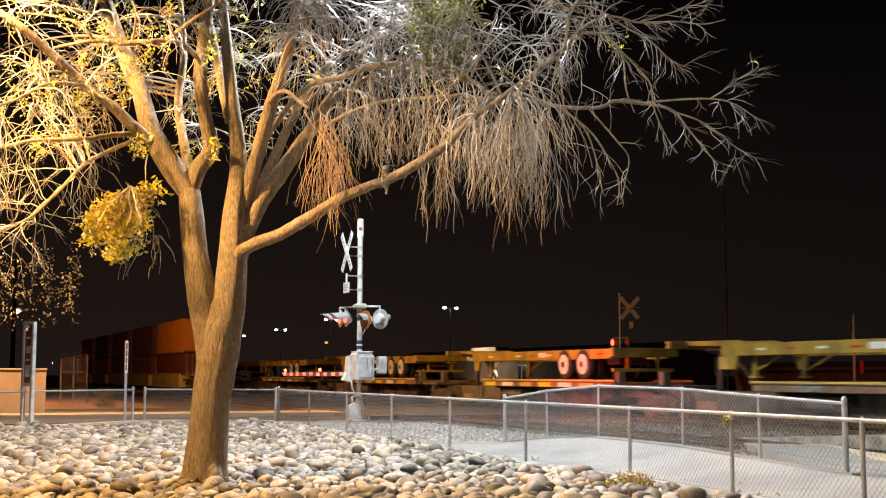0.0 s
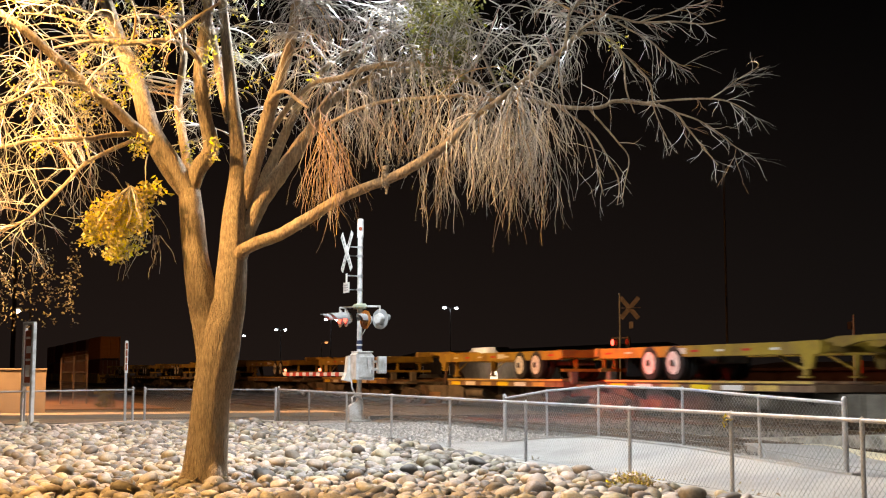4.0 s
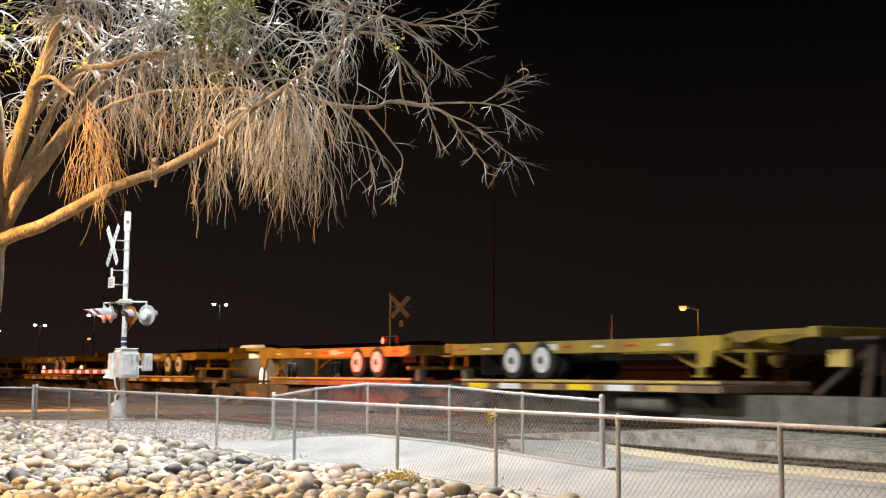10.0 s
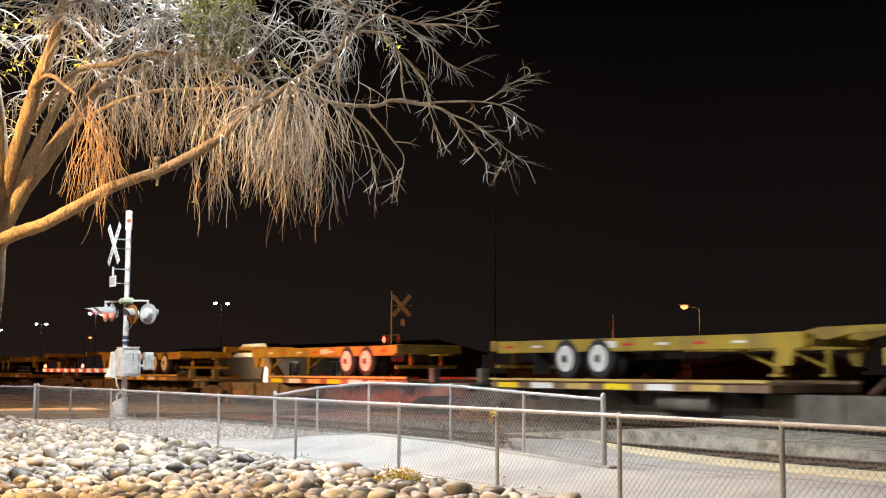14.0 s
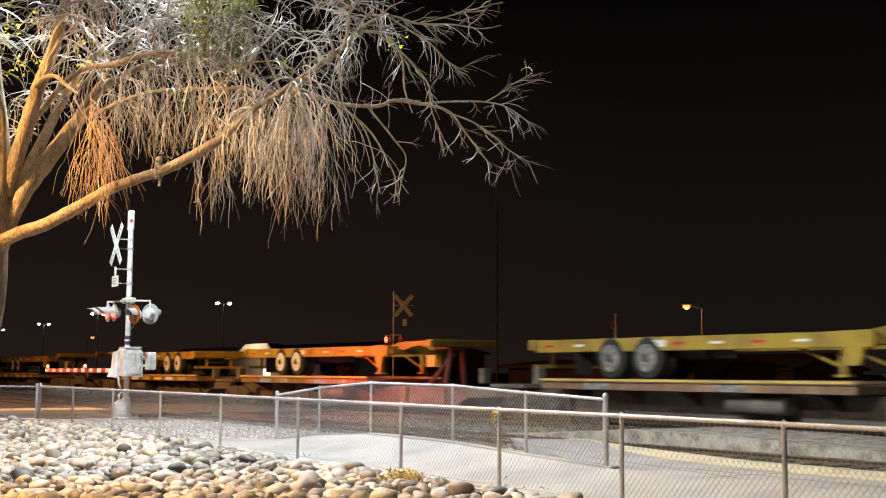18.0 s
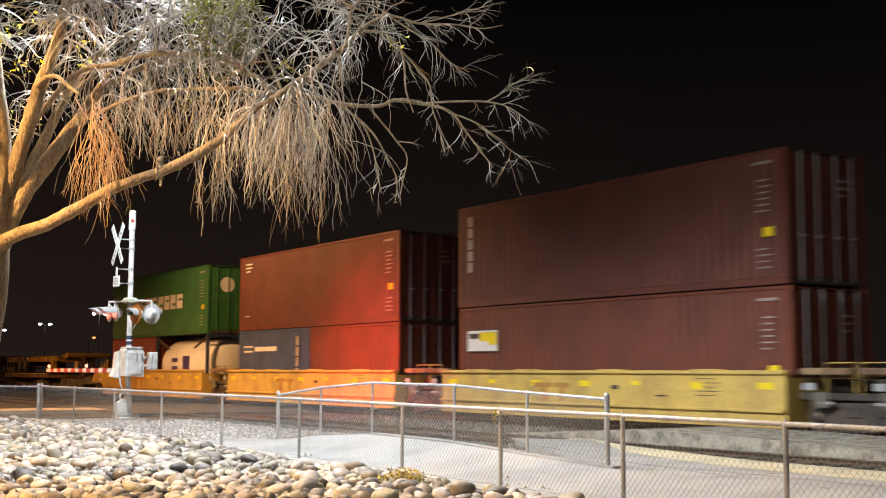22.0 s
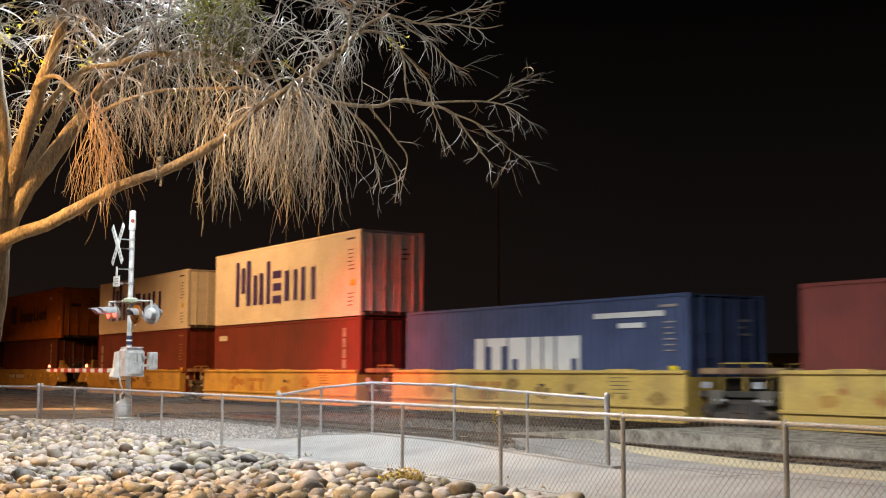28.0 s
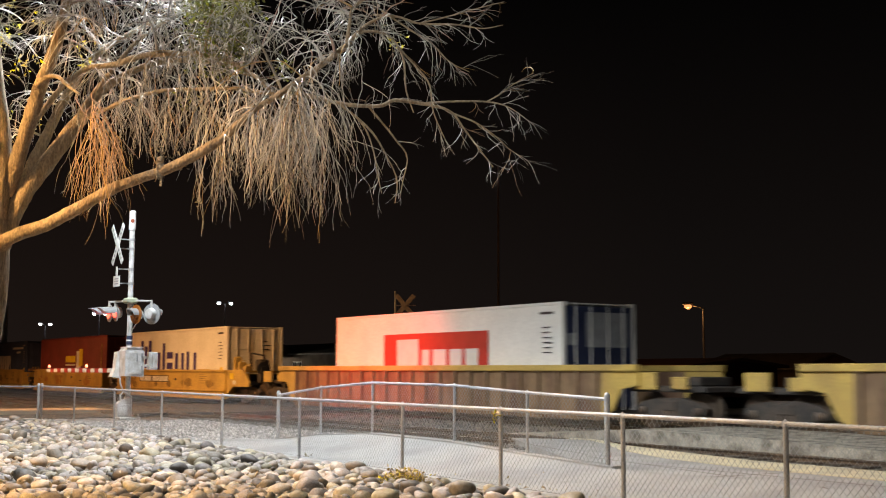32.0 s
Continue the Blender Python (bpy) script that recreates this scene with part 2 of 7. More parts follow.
for key, colour, other in (
        ("c_green", (0.03, 0.14, 0.043), (0.026, 0.11, 0.038)), ("c_brown", (0.125, 0.030, 0.020), (0.10, 0.026, 0.017)),
        ("c_maroon", (0.155, 0.036, 0.018), (0.12, 0.03, 0.016)), ("c_orange", (0.58, 0.20, 0.010), (0.50, 0.165, 0.012)),
        ("c_white", (0.86, 0.845, 0.79), (0.78, 0.765, 0.70)), ("c_clean", (0.88, 0.87, 0.82), (0.83, 0.82, 0.77)), ("c_blue", (0.05, 0.075, 0.175), (0.04, 0.06, 0.14)),
        ("c_navy", (0.025, 0.035, 0.085), (0.02, 0.03, 0.07)), ("c_red", (0.19, 0.03, 0.022), (0.155, 0.028, 0.021)),
        ("c_pale", (0.42, 0.47, 0.36), (0.36, 0.40, 0.30)), ("c_rust", (0.30, 0.085, 0.035), (0.22, 0.06, 0.03)), ("c_tank", (0.82, 0.83, 0.83), (0.72, 0.73, 0.73))):
    M[key] = mat("container_paint_" + key[2:], colour, 0.6, vary=0.12, grain=16, patch=0.9, bump=0.06, second=other, mix=0.5)
M["ink_white"] = mat("white_marking", (0.74, 0.74, 0.72), 0.55, vary=0.08, grain=30, bump=0)
M["ink_faint"] = mat("faded_marking", (0.46, 0.40, 0.36), 0.6, vary=0.3, grain=40, bump=0)
M["ink_gold"] = mat("worn_gold_marking", (0.36, 0.25, 0.05), 0.6, vary=0.25, grain=40, bump=0)
M["ink_worn"] = mat("worn_rust_red_marking", (0.40, 0.17, 0.05), 0.6, vary=0.3, grain=30, patch=5, bump=0, second=(0.46, 0.28, 0.06))
M["smear"] = mat("oily_smear", (0.24, 0.155, 0.045), 0.7, vary=0.4, grain=20, patch=5, bump=0.05, second=(0.36, 0.23, 0.06))
M["ink_blue"] = mat("blue_marking", (0.055, 0.038, 0.23), 0.55, vary=0.08, grain=30, bump=0)
M["ink_red"] = mat("red_marking", (0.52, 0.035, 0.025), 0.55, vary=0.08, grain=30, bump=0)
M["ink_dark"] = mat("dark_marking", (0.05, 0.035, 0.035), 0.6, vary=0.1, grain=30, bump=0)
M["ink_rust"] = mat("rust_marking", (0.30, 0.075, 0.03), 0.6, vary=0.15, grain=30, bump=0)
M["wall_tan"] = mat("tan_stucco", (0.48, 0.38, 0.27), 0.9, vary=0.12, grain=45, patch=1, bump=0.3)
M["wall_brown"] = mat("brown_siding", (0.20, 0.145, 0.105), 0.85, vary=0.2, grain=20, patch=1, bump=0.2)
M["wall_red"] = mat("red_brown_siding", (0.085, 0.035, 0.028), 0.85, vary=0.2, grain=20, patch=1, bump=0.2)
M["roof"] = mat("grey_roof_sheet", (0.23, 0.22, 0.21), 0.7, vary=0.2, grain=20, patch=1, bump=0.15)
M["wood_pole"] = mat("pole_timber", (0.07, 0.05, 0.04), 0.9, vary=0.3, grain=25, patch=4, bump=0.4, streak=(1, 1, 0.15))
M["glass"] = mat("dark_window", (0.03, 0.03, 0.035), 0.12, vary=0.1, grain=5, bump=0, coat=0.5)
M["feather"] = mat("speckled_feather", (0.42, 0.36, 0.28), 0.85, vary=0.5, grain=70, patch=30, bump=0.2, second=(0.20, 0.15, 0.10))
M["weed"] = mat("dry_weed", (0.55, 0.41, 0.10), 0.75, vary=0.3, grain=20, bump=0, island=True, pieces=0.5)


# ---------------------------------------------------------------- mesh building
class Geo:
    """Vertices and faces of one mesh in the making."""

    def __init__(self):
        self.v, self.f = [], []

    def add(self, verts, faces):
        k = len(self.v)
        self.v += [tuple(p) for p in verts]
        self.f += [tuple(i + k for i in face) for face in faces]
        return self

    def box(self, x0, y0, z0, x1, y1, z1, b=0.0):
        if b <= 0:
            v = [(x, y, z) for z in (z0, z1) for y in (y0, y1) for x in (x0, x1)]
            return self.add(v, [(0, 2, 3, 1), (4, 5, 7, 6), (0, 1, 5, 4), (2, 6, 7, 3), (0, 4, 6, 2), (1, 3, 7, 5)])
        b = min(b, 0.45 * min(x1 - x0, y1 - y0, z1 - z0))
        v, ids = [], {}
        for ix, x in ((0, x0), (1, x1)):
            for iy, y in ((0, y0), (1, y1)):
                for iz, z in ((0, z0), (1, z1)):
                    sx, sy, sz = (1, -1)[ix] * b, (1, -1)[iy] * b, (1, -1)[iz] * b
                    for axis, p in enumerate(((x, y + sy, z + sz), (x + sx, y, z + sz), (x + sx, y + sy, z))):
                        ids[ix, iy, iz, axis] = len(v)
                        v.append(p)
        f = []
        for a in range(3):
            o = [i for i in range(3) if i != a]
            for side in (0, 1):
                ring = []
                for p, q in ((0, 0), (1, 0), (1, 1), (0, 1)):
                    c = [0, 0, 0]
                    c[a], c[o[0]], c[o[1]] = side, p, q
                    ring.append(ids[c[0], c[1], c[2], a])
                f.append(tuple(ring if (side == 1) == (a != 1) else ring[::-1]))
            for p in (0, 1):
                for q in (0, 1):
                    c0, c1 = [0, 0, 0], [0, 0, 0]
                    c0[o[0]], c0[o[1]], c0[a] = p, q, 0
                    c1[o[0]], c1[o[1]], c1[a] = p, q, 1
                    f.append((ids[(*c0, o[0])], ids[(*c1, o[0])], ids[(*c1, o[1])], ids[(*c0, o[1])]))
        for ix in (0, 1):
            for iy in (0, 1):
                for iz in (0, 1):
                    f.append((ids[ix, iy, iz, 0], ids[ix, iy, iz, 1], ids[ix, iy, iz, 2]))
        return self.add(v, f)

    def tube(self, points, radii, n=8, caps=True):
        pts = [Vector(p) for p in points]
        if not isinstance(radii, (list, tuple)):
            radii = [radii] * len(pts)
        v, f = [], []
        side = None
        for i, p in enumerate(pts):
            d = (pts[min(i + 1, len(pts) - 1)] - pts[max(i - 1, 0)]).normalized()
            if side is None:
                side = d.orthogonal().normalized()
            side = (side - d * side.dot(d))
            side = side.normalized() if side.length > 1e-6 else d.orthogonal().normalized()
            up = d.cross(side)
            for k in range(n):
                a = 2 * math.pi * k / n
                v.append(p + (side * math.cos(a) + up * math.sin(a)) * radii[i])
        for i in range(len(pts) - 1):
            for k in range(n):
                a, b = i * n + k, i * n + (k + 1) % n
                f.append((a, b, b + n, a + n))
        if caps:
            f.append(tuple(range(n - 1, -1, -1)))
            f.append(tuple(range((len(pts) - 1) * n, len(pts) * n)))
        return self.add(v, f)

    def plate(self, outline, depth, axis="y"):
        """A flat outline of (a, b) pulled through depth: axis y puts (a, b) on x and z, axis z on x and y, axis x on y and z."""
        place = {"y": lambda a, b, d: (a, d, b), "z": lambda a, b, d: (a, b, d), "x": lambda a, b, d: (d, a, b)}[axis]
        k = len(outline)
        v = [place(a, b, depth[0]) for a, b in outline] + [place(a, b, depth[1]) for a, b in outline]
        f = [tuple(range(k - 1, -1, -1)), tuple(range(k, 2 * k))]
        f += [(i, (i + 1) % k, k + (i + 1) % k, k + i) for i in range(k)]
        return self.add(v, f)

    def spin(self, profile, centre, axis="y", n=16):
        """A turned body: profile of (radius, along)."""
        v, f = [], []
        for r, h in profile:
            for k in range(n):
                a = 2 * math.pi * k / n
                c, s = r * math.cos(a), r * math.sin(a)
                d = {"y": (c, h, s), "z": (c, s, h), "x": (h, c, s)}[axis]
                v.append((centre[0] + d[0], centre[1] + d[1], centre[2] + d[2]))
        for i in range(len(profile) - 1):
            for k in range(n):
                f.append((i * n + k, i * n + (k + 1) % n, (i + 1) * n + (k + 1) % n, (i + 1) * n + k))
        f.append(tuple(range(n - 1, -1, -1)))
        f.append(tuple(range((len(profile) - 1) * n, len(profile) * n)))
        return self.add(v, f)

    def mesh(self, name, material, smooth=False):
        me = bpy.data.meshes.new(name)
        me.from_pydata(self.v, [], self.f)
        me.materials.append(material)
        bm = bmesh.new()
        bm.from_mesh(me)
        if len(bm.faces) < 20000:
            bmesh.ops.recalc_face_normals(bm, faces=bm.faces[:])
        bm.to_mesh(me)
        bm.free()
        if smooth:
            me.shade_smooth()
            if smooth == "edges":
                me.set_sharp_from_angle(angle=radians(35))
        return me


def thing(name, at=(0, 0, 0), rz=0.0, label="", category="", group="", kind=""):
    ob = new(name)
    ob.empty_display_size = 0.2
    ob.matrix_basis = pose(*at, 0, 0, rz)
    return tagged(ob, label, category, group, kind)


def part(name, geo, material, parent, label="", smooth=False, at=None):
    data = geo if isinstance(geo, bpy.types.Mesh) else geo.mesh(name, material, smooth)
    ob = new(name, data)
    ob.parent = parent
    if at is not None:
        ob.matrix_basis = at if isinstance(at, Matrix) else pose(*at)
    if label:
        ob["label"] = label
    return ob


def solid(name, geo, material, label="", category="", group="", kind="", smooth=False):
    return tagged(new(name, geo.mesh(name, material, smooth)), label, category, group, kind)


# ---------------------------------------------------------------- ground, paving, tracks
def lerp(x, pairs):
    for (a, p), (b, q) in zip(pairs, pairs[1:]):
        if x <= b:
            return p + (q - p) * min(1, max(0, (x - a) / (b - a)))
    return pairs[-1][1]


FENCE_SLOPE = -0.043


def fence_y(x):
    return 8.25 + FENCE_SLOPE * (x + 10)


def sheet(name, x0, x1, y0, y1, nx, ny, height, material, label, category, skirt=0.06, kind="structure"):
    """A paved or earth surface as a grid with a thickness; y0 and y1 may be functions of x."""
    g = Geo()
    v, f = [], []
    for i in range(nx + 1):
        x = x0 + (x1 - x0) * i / nx
        a, b = (y0(x) if callable(y0) else y0), (y1(x) if callable(y1) else y1)
        for j in range(ny + 1):
            y = a + (b - a) * j / ny
            v.append((x, y, height(x, y) if callable(height) else height))
    for i in range(nx):
        for j in range(ny):
            k = i * (ny + 1) + j
            f.append((k, k + ny + 1, k + ny + 2, k + 1))
    top = len(v)
    rim = [i * (ny + 1) for i in range(nx + 1)] + [nx * (ny + 1) + j for j in range(1, ny + 1)] \
        + [i * (ny + 1) + ny for i in range(nx - 1, -1, -1)] + [j for j in range(ny - 1, 0, -1)]
    v += [(v[k][0], v[k][1], v[k][2] - skirt) for k in rim]
    for i, k in enumerate(rim):
        j = (i + 1) % len(rim)
        f.append((rim[i], top + i, top + j, rim[j]))
    g.add(v, f)
    return solid(name, g, material, label, category, kind=kind, smooth="edges")


sheet("ground", -1500, 1500, -600, 1500, 60, 60, -0.05, M["asphalt"], "dark asphalt and bare earth ground at night", "ground")
sheet("rock_bed", -35.5, 7, -7.5, lambda x: fence_y(x) - 0.14, 60, 24, lambda x, y: 0.03 * noise.noise((x, y, 0)) - 0.01, M["soil"],
      "dusty brown soil under river cobbles", "ground", kind="structure")
sheet("mow_strip", -35.2, 7, lambda x: fence_y(x) - 0.14, lambda x: fence_y(x) + 0.16, 60, 1, 0.055, M["kerb"],
      "pale concrete edging strip under the fence", "kerb", skirt=0.15)
for foot in (((-35.1, 9.32), (-36.2, 7.6), (-36.75, 5.85)), ((-36.75, 5.85), (-36.35, 5.45), (-33.3, 2.3), (-31.0, -1.0))):
    strip = Geo()
    for (ax, ay), (bx, by) in zip(foot, foot[1:]):
        n = Vector((ay - by, bx - ax, 0)).normalized() * 0.28
        strip.plate([(ax - n.x, ay - n.y), (bx - n.x, by - n.y), (bx + n.x, by + n.y), (ax + n.x, ay + n.y)], (-0.04, 0.065), "z")
    solid("kerb_strip", strip, M["kerb"], "pale concrete edging strip under the road fence", "kerb", kind="structure")
HUMP = [(-24.5, 0.0), (-22.6, 0.0), (-20.8, 0.17), (-18.8, 0.28), (-16.2, 0.26), (-14.3, 0.18), (-12.6, 0.12), (-10.5, 0.14), (8, 0.14)]


def rail_y(x):
    return 10.73 if x < -12.6 else 10.65


sheet("walkway", -24.5, 7, lambda x: fence_y(x) + 0.165, lambda x: 10.62, 90, 16,
      lambda x, y: 0.035 + lerp(x, HUMP) * min(1, max(0, (y - 9.0) / 1.6)) ** 1.5, M["concrete"],
      "pale grey concrete footpath rising to a hump", "pavement", skirt=0.2)
sheet("path_kerb", -22.6, -12.4, 10.63, 10.83, 40, 1, lambda x, y: 0.06 + lerp(x, HUMP), M["concrete"],
      "white concrete kerb under the arched railing", "kerb", skirt=0.4)
EDGE = [(-19.6, 14.2), (-18.2, 15.0), (-17.0, 14.4), (-15.5, 13.45), (-13.7, 12.75), (-12.0, 12.42), (-9.6, 12.35), (7, 12.35)]
LIP = [(-19.6, 14.9), (-18.2, 15.15), (-16.5, 14.43), (-14.5, 13.9), (-12.6, 13.48), (7, 13.47)]
sheet("platform", -19.4, 7, lambda x: 10.84 if x > -13.2 else 10.9 + (-13.2 - x) * 0.52, lambda x: lerp(x, EDGE) + 0.03, 60, 6, 0.13, M["concrete"],
      "grey concrete station platform with fine joints", "pavement", skirt=0.3)
sheet("platform_edge", -18.6, 7, lambda x: lerp(x, EDGE) + 0.035, lambda x: lerp(x, LIP), 60, 3, lambda x, y: 0.142 + 0.004 * noise.noise((x * 1.5, y * 3, 0)), M["cream"],
      "cream painted warning edge of the platform", "kerb", skirt=0.3)
for a, b in (((-14.6, 12.05), (-10.8, 11.25)), ((-9.4, 11.1), (-6.9, 9.6)), ((-13.0, 11.75), (-5.0, 11.75)), ((-17.6, 13.2), (-15.0, 12.35)), ((-11.0, 10.9), (-11.0, 12.3)), ((-8.0, 10.9), (-8.0, 12.3))):
    a, b = Vector((*a, 0.131)), Vector((*b, 0.131))
    n = (b - a).cross(Vector((0, 0, 1))).normalized() * 0.012
    joint = Geo().add([a - n, b - n, b + n, a + n, *[q + Vector((0, 0, 0.0015)) for q in (a - n, b - n, b + n, a + n)]], [(4, 5, 6, 7), (0, 1, 5, 4), (1, 2, 6, 5), (2, 3, 7, 6), (3, 0, 4, 7)])
    solid("pavement_joint", joint, M["soil"], "dark worn joint line across the platform paving", "pavement", kind="structure")
# gravel strip, asphalt at the crossing, ballast
sheet("gravel_strip", -36, -12.5, lambda x: fence_y(x) + 0.165, 13.2, 50, 12, lambda x, y: 0.015 + 0.02 * noise.noise((x * 2, y * 2, 3)), M["gravel"],
      "pale crushed gravel beside the tracks", "gravel")
for k, yc in ((1, 14.72), (2, 20.82)):
    sheet("track_bed_%d" % k, -420, 520, yc - 1.5, yc + 1.5, 160, 2, lambda x, y: 0.0 + 0.02 * noise.noise((x, y, 5)), M["ballast"],
          "dark oily ballast of the railway track", "ballast")
    for side in (-0.755, 0.755):
        y = yc + side
        r = Geo().plate([(y - 0.07, -0.02), (y + 0.07, -0.02), (y + 0.07, 0.0), (y + 0.012, 0.02), (y + 0.012, 0.065), (y + 0.036, 0.075),
                         (y + 0.036, 0.1), (y - 0.036, 0.1), (y - 0.036, 0.075), (y - 0.012, 0.065), (y - 0.012, 0.02), (y - 0.07, 0.0)], (-420, 520), "x")
        rail = solid("rail", r, M["rail"], "rusty steel railway rail with a worn head", "rail", group="rails", kind="structure")
        part("rail_head", Geo().box(-420, y - 0.03, 0.099, 520, y + 0.03, 0.103), M["rail_top"], rail, "bright worn running surface")

# raised island between the tracks, tapering at its end
RISE = [(-23, 0.02), (-20, 0.17), (-18.2, 0.31), (-15.2, 0.30), (-12.3, 0.21), (-8, 0.12), (30, 0.12)]
sheet("track_island", -23, 30, lambda x: 15.95, 18.7, 90, 3, lambda x, y: lerp(x, RISE) + 0.008 * noise.noise((x * 3, y, 1)), M["old_concrete"],
      "stained weathered concrete kerb island between tracks", "platform", skirt=0.4)
# road and its far pavement behind the fence
sheet("road", -47, -37.4, -60, 13.0, 4, 20, -0.02, M["asphalt"], "dark asphalt road leading to the crossing", "road")
sheet("crossing_road", -47, -37.4, 13.0, 60, 4, 12, lambda x, y: 0.085, M["asphalt"], "asphalt panels of the level crossing", "road", skirt=0.15)
sheet("pavement", -43.6, -41.2, -40, 13.4, 2, 40, 0.10, M["wall_tan"], "tan concrete pavement with a kerb", "pavement", skirt=0.2)


# ---------------------------------------------------------------- chain-link fences
def wires(g, a, b, z0a, z0b, z1a, z1b, step=0.074, r=0.0019):
    """Two crossing sets of wires between two posts."""
    a, b = Vector((*a, 0)), Vector((*b, 0))
    run = (b - a).length
    out = (b - a).normalized().cross(Vector((0, 0, 1)))
    high = (z1a - z0a + z1b - z0b) / 2
    slope = 1.05
    for sign in (1, -1):
        k = -high / slope
        while k < run:
            s0, s1 = k, k + high / slope
            t0, t1 = 0.0, 1.0
            if s0 < 0:
                t0 = -s0 / (s1 - s0)
            if s1 > run:
                t1 = (run - s0) / (s1 - s0)
            if t1 > t0 + 0.01:
                pts = []
                for t in (t0, t1):
                    s = s0 + (s1 - s0) * t
                    q = s / run
                    lo, hi = z0a + (z0b - z0a) * q, z1a + (z1b - z1a) * q
                    h = t if sign > 0 else 1 - t
                    p = a + (b - a) * q + out * (0.003 * sign)
                    pts.append(Vector((p.x, p.y, lo + (hi - lo) * h)))
                g.tube(pts, r, 4, caps=False)
            k += step
    return g


def fence(name, posts, label, high=0.914, thick=0.03, mesh_from=0.06, group="", rail=0.021):
    """posts: (x, y, base z). Posts with caps, a top rail with a sleeve, ties and one panel of mesh per bay."""
    base = thing(name, (posts[0][0], posts[0][1], posts[0][2]), 0, label, "fence", group)
    o = Vector(posts[0])
    loc = [Vector(p) - o for p in posts]
    for i, p in enumerate(loc):
        end = i in (0, len(loc) - 1)
        r = thick * (1.25 if end else 0.8)
        post = part("post", Geo().tube([p + Vector((0, 0, -0.25)), p + Vector((0, 0, high + (0.03 if end else -0.02)))], r, 12), M["galv"], base, smooth="edges")
        part("post_cap", Geo().spin([(r * 1.12, 0), (r * 1.12, 0.03), (r * 0.8, 0.055), (r * 0.2, 0.07)], p + Vector((0, 0, high + (0.02 if end else -0.03))), "z", 12),
             M["galv"], post, smooth="edges")
    for i, (p, q) in enumerate(zip(loc, loc[1:])):
        up = Vector((0, 0, high))
        part("top_rail", Geo().tube([p + up, q + up], rail, 10), M["galv"], base, smooth="edges")
        w = Geo()
        wires(w, (p.x, p.y - 0.035), (q.x, q.y - 0.035), p.z + mesh_from, q.z + mesh_from, p.z + high - 0.005, q.z + high - 0.005)
        panel = part("chain_link", w, M["wire"], base, "woven galvanised diamond mesh", smooth=True)
        ties = Geo()
        n = max(2, int((q - p).length / 0.066))
        for k in range(n):
            c = p + (q - p) * ((k + 0.5) / n) + up
            d = (q - p).normalized() * 0.009
            ties.tube([c - d, c + d], rail + 0.0045, 6)
        part("wire_tie", ties, M["galv"], panel)["kind"] = "stuff"
        part("tension_wire", Geo().tube([p + Vector((0, -0.035, mesh_from)), q + Vector((0, -0.035, mesh_from))], 0.004, 4), M["wire"], base)
    return base


NEAR_X = [-34.75, -31.15, -27.55, -24.13, -20.68, -17.31, -14.0, -11.65, -9.43, -7.26, -5.1, -2.9]
fence("chain_link_fence", [(x, fence_y(x), 0.05) for x in NEAR_X], "low galvanised chain-link fence on a concrete strip")
fence("ramp_railing", [(-22.64, 10.73, 0.02), (-20.78, 10.72, 0.19), (-18.84, 10.72, 0.30), (-16.25, 10.72, 0.28), (-14.35, 10.72, 0.20), (-12.6, 10.72, 0.14)],
      "arched galvanised chain-link railing over the path hump", high=0.9)
fence("road_fence", [(-35.1, 9.32, 0.02), (-36.2, 7.6, 0.02), (-36.75, 5.85, 0.02)], "galvanised chain-link fence beside the road", high=0.93)
fence("road_fence", [(-36.35, 5.45, 0.02), (-33.3, 2.3, 0.02), (-32.2, 0.9, 0.02), (-31.0, -1.0, 0.02)], "galvanised chain-link fence beside the road", high=0.93)


# ---------------------------------------------------------------- crossing signal
def flasher(owner, at, turn, lit, backs, hooded=0.36, disc_r=0.27):
    """One flashing light: round background, hood, lens and rear housing; it faces -y before it is turned."""
    m = pose(*at, 0, 0, turn)
    disc = part("background_disc", Geo().spin([(disc_r, -0.012), (disc_r, 0.012)], (0, 0, 0), "y", 28), M[backs], owner, "round signal background", at=m)
    part("housing", Geo().spin([(0.165, 0.013), (0.165, 0.07), (0.13, 0.15), (0.05, 0.17)], (0, 0, 0), "y", 20), M["silver"], disc, smooth="edges")
    part("lens", Geo().spin([(0.15, -0.03), (0.12, -0.06), (0.04, -0.075)], (0, 0, 0), "y", 20), M["red_lit" if lit else "orange_glass"], disc,
         "lit red signal lens" if lit else "unlit amber signal lens", smooth="edges")
    hood = Geo()
    v, f = [], []
    for i in range(13):
        a = math.pi * (i / 12 * 1.1 - 0.05)
        tip = -hooded + hooded * 0.45 * abs(i - 6) / 6
        for d, r in ((-0.013, 0.17), (tip, 0.165), (tip, 0.155), (-0.013, 0.16)):
            v.append((r * math.cos(a), d, r * math.sin(a) - 0.10 * d * d))
    for i in range(12):
        for k in range(4):
            f.append((i * 4 + k, i * 4 + 4 + k, i * 4 + 4 + (k + 1) % 4, i * 4 + (k + 1) % 4))
    hood.add(v, f)
    part("hood", hood, M["grey_paint"], disc, "grey metal hood")
    return disc


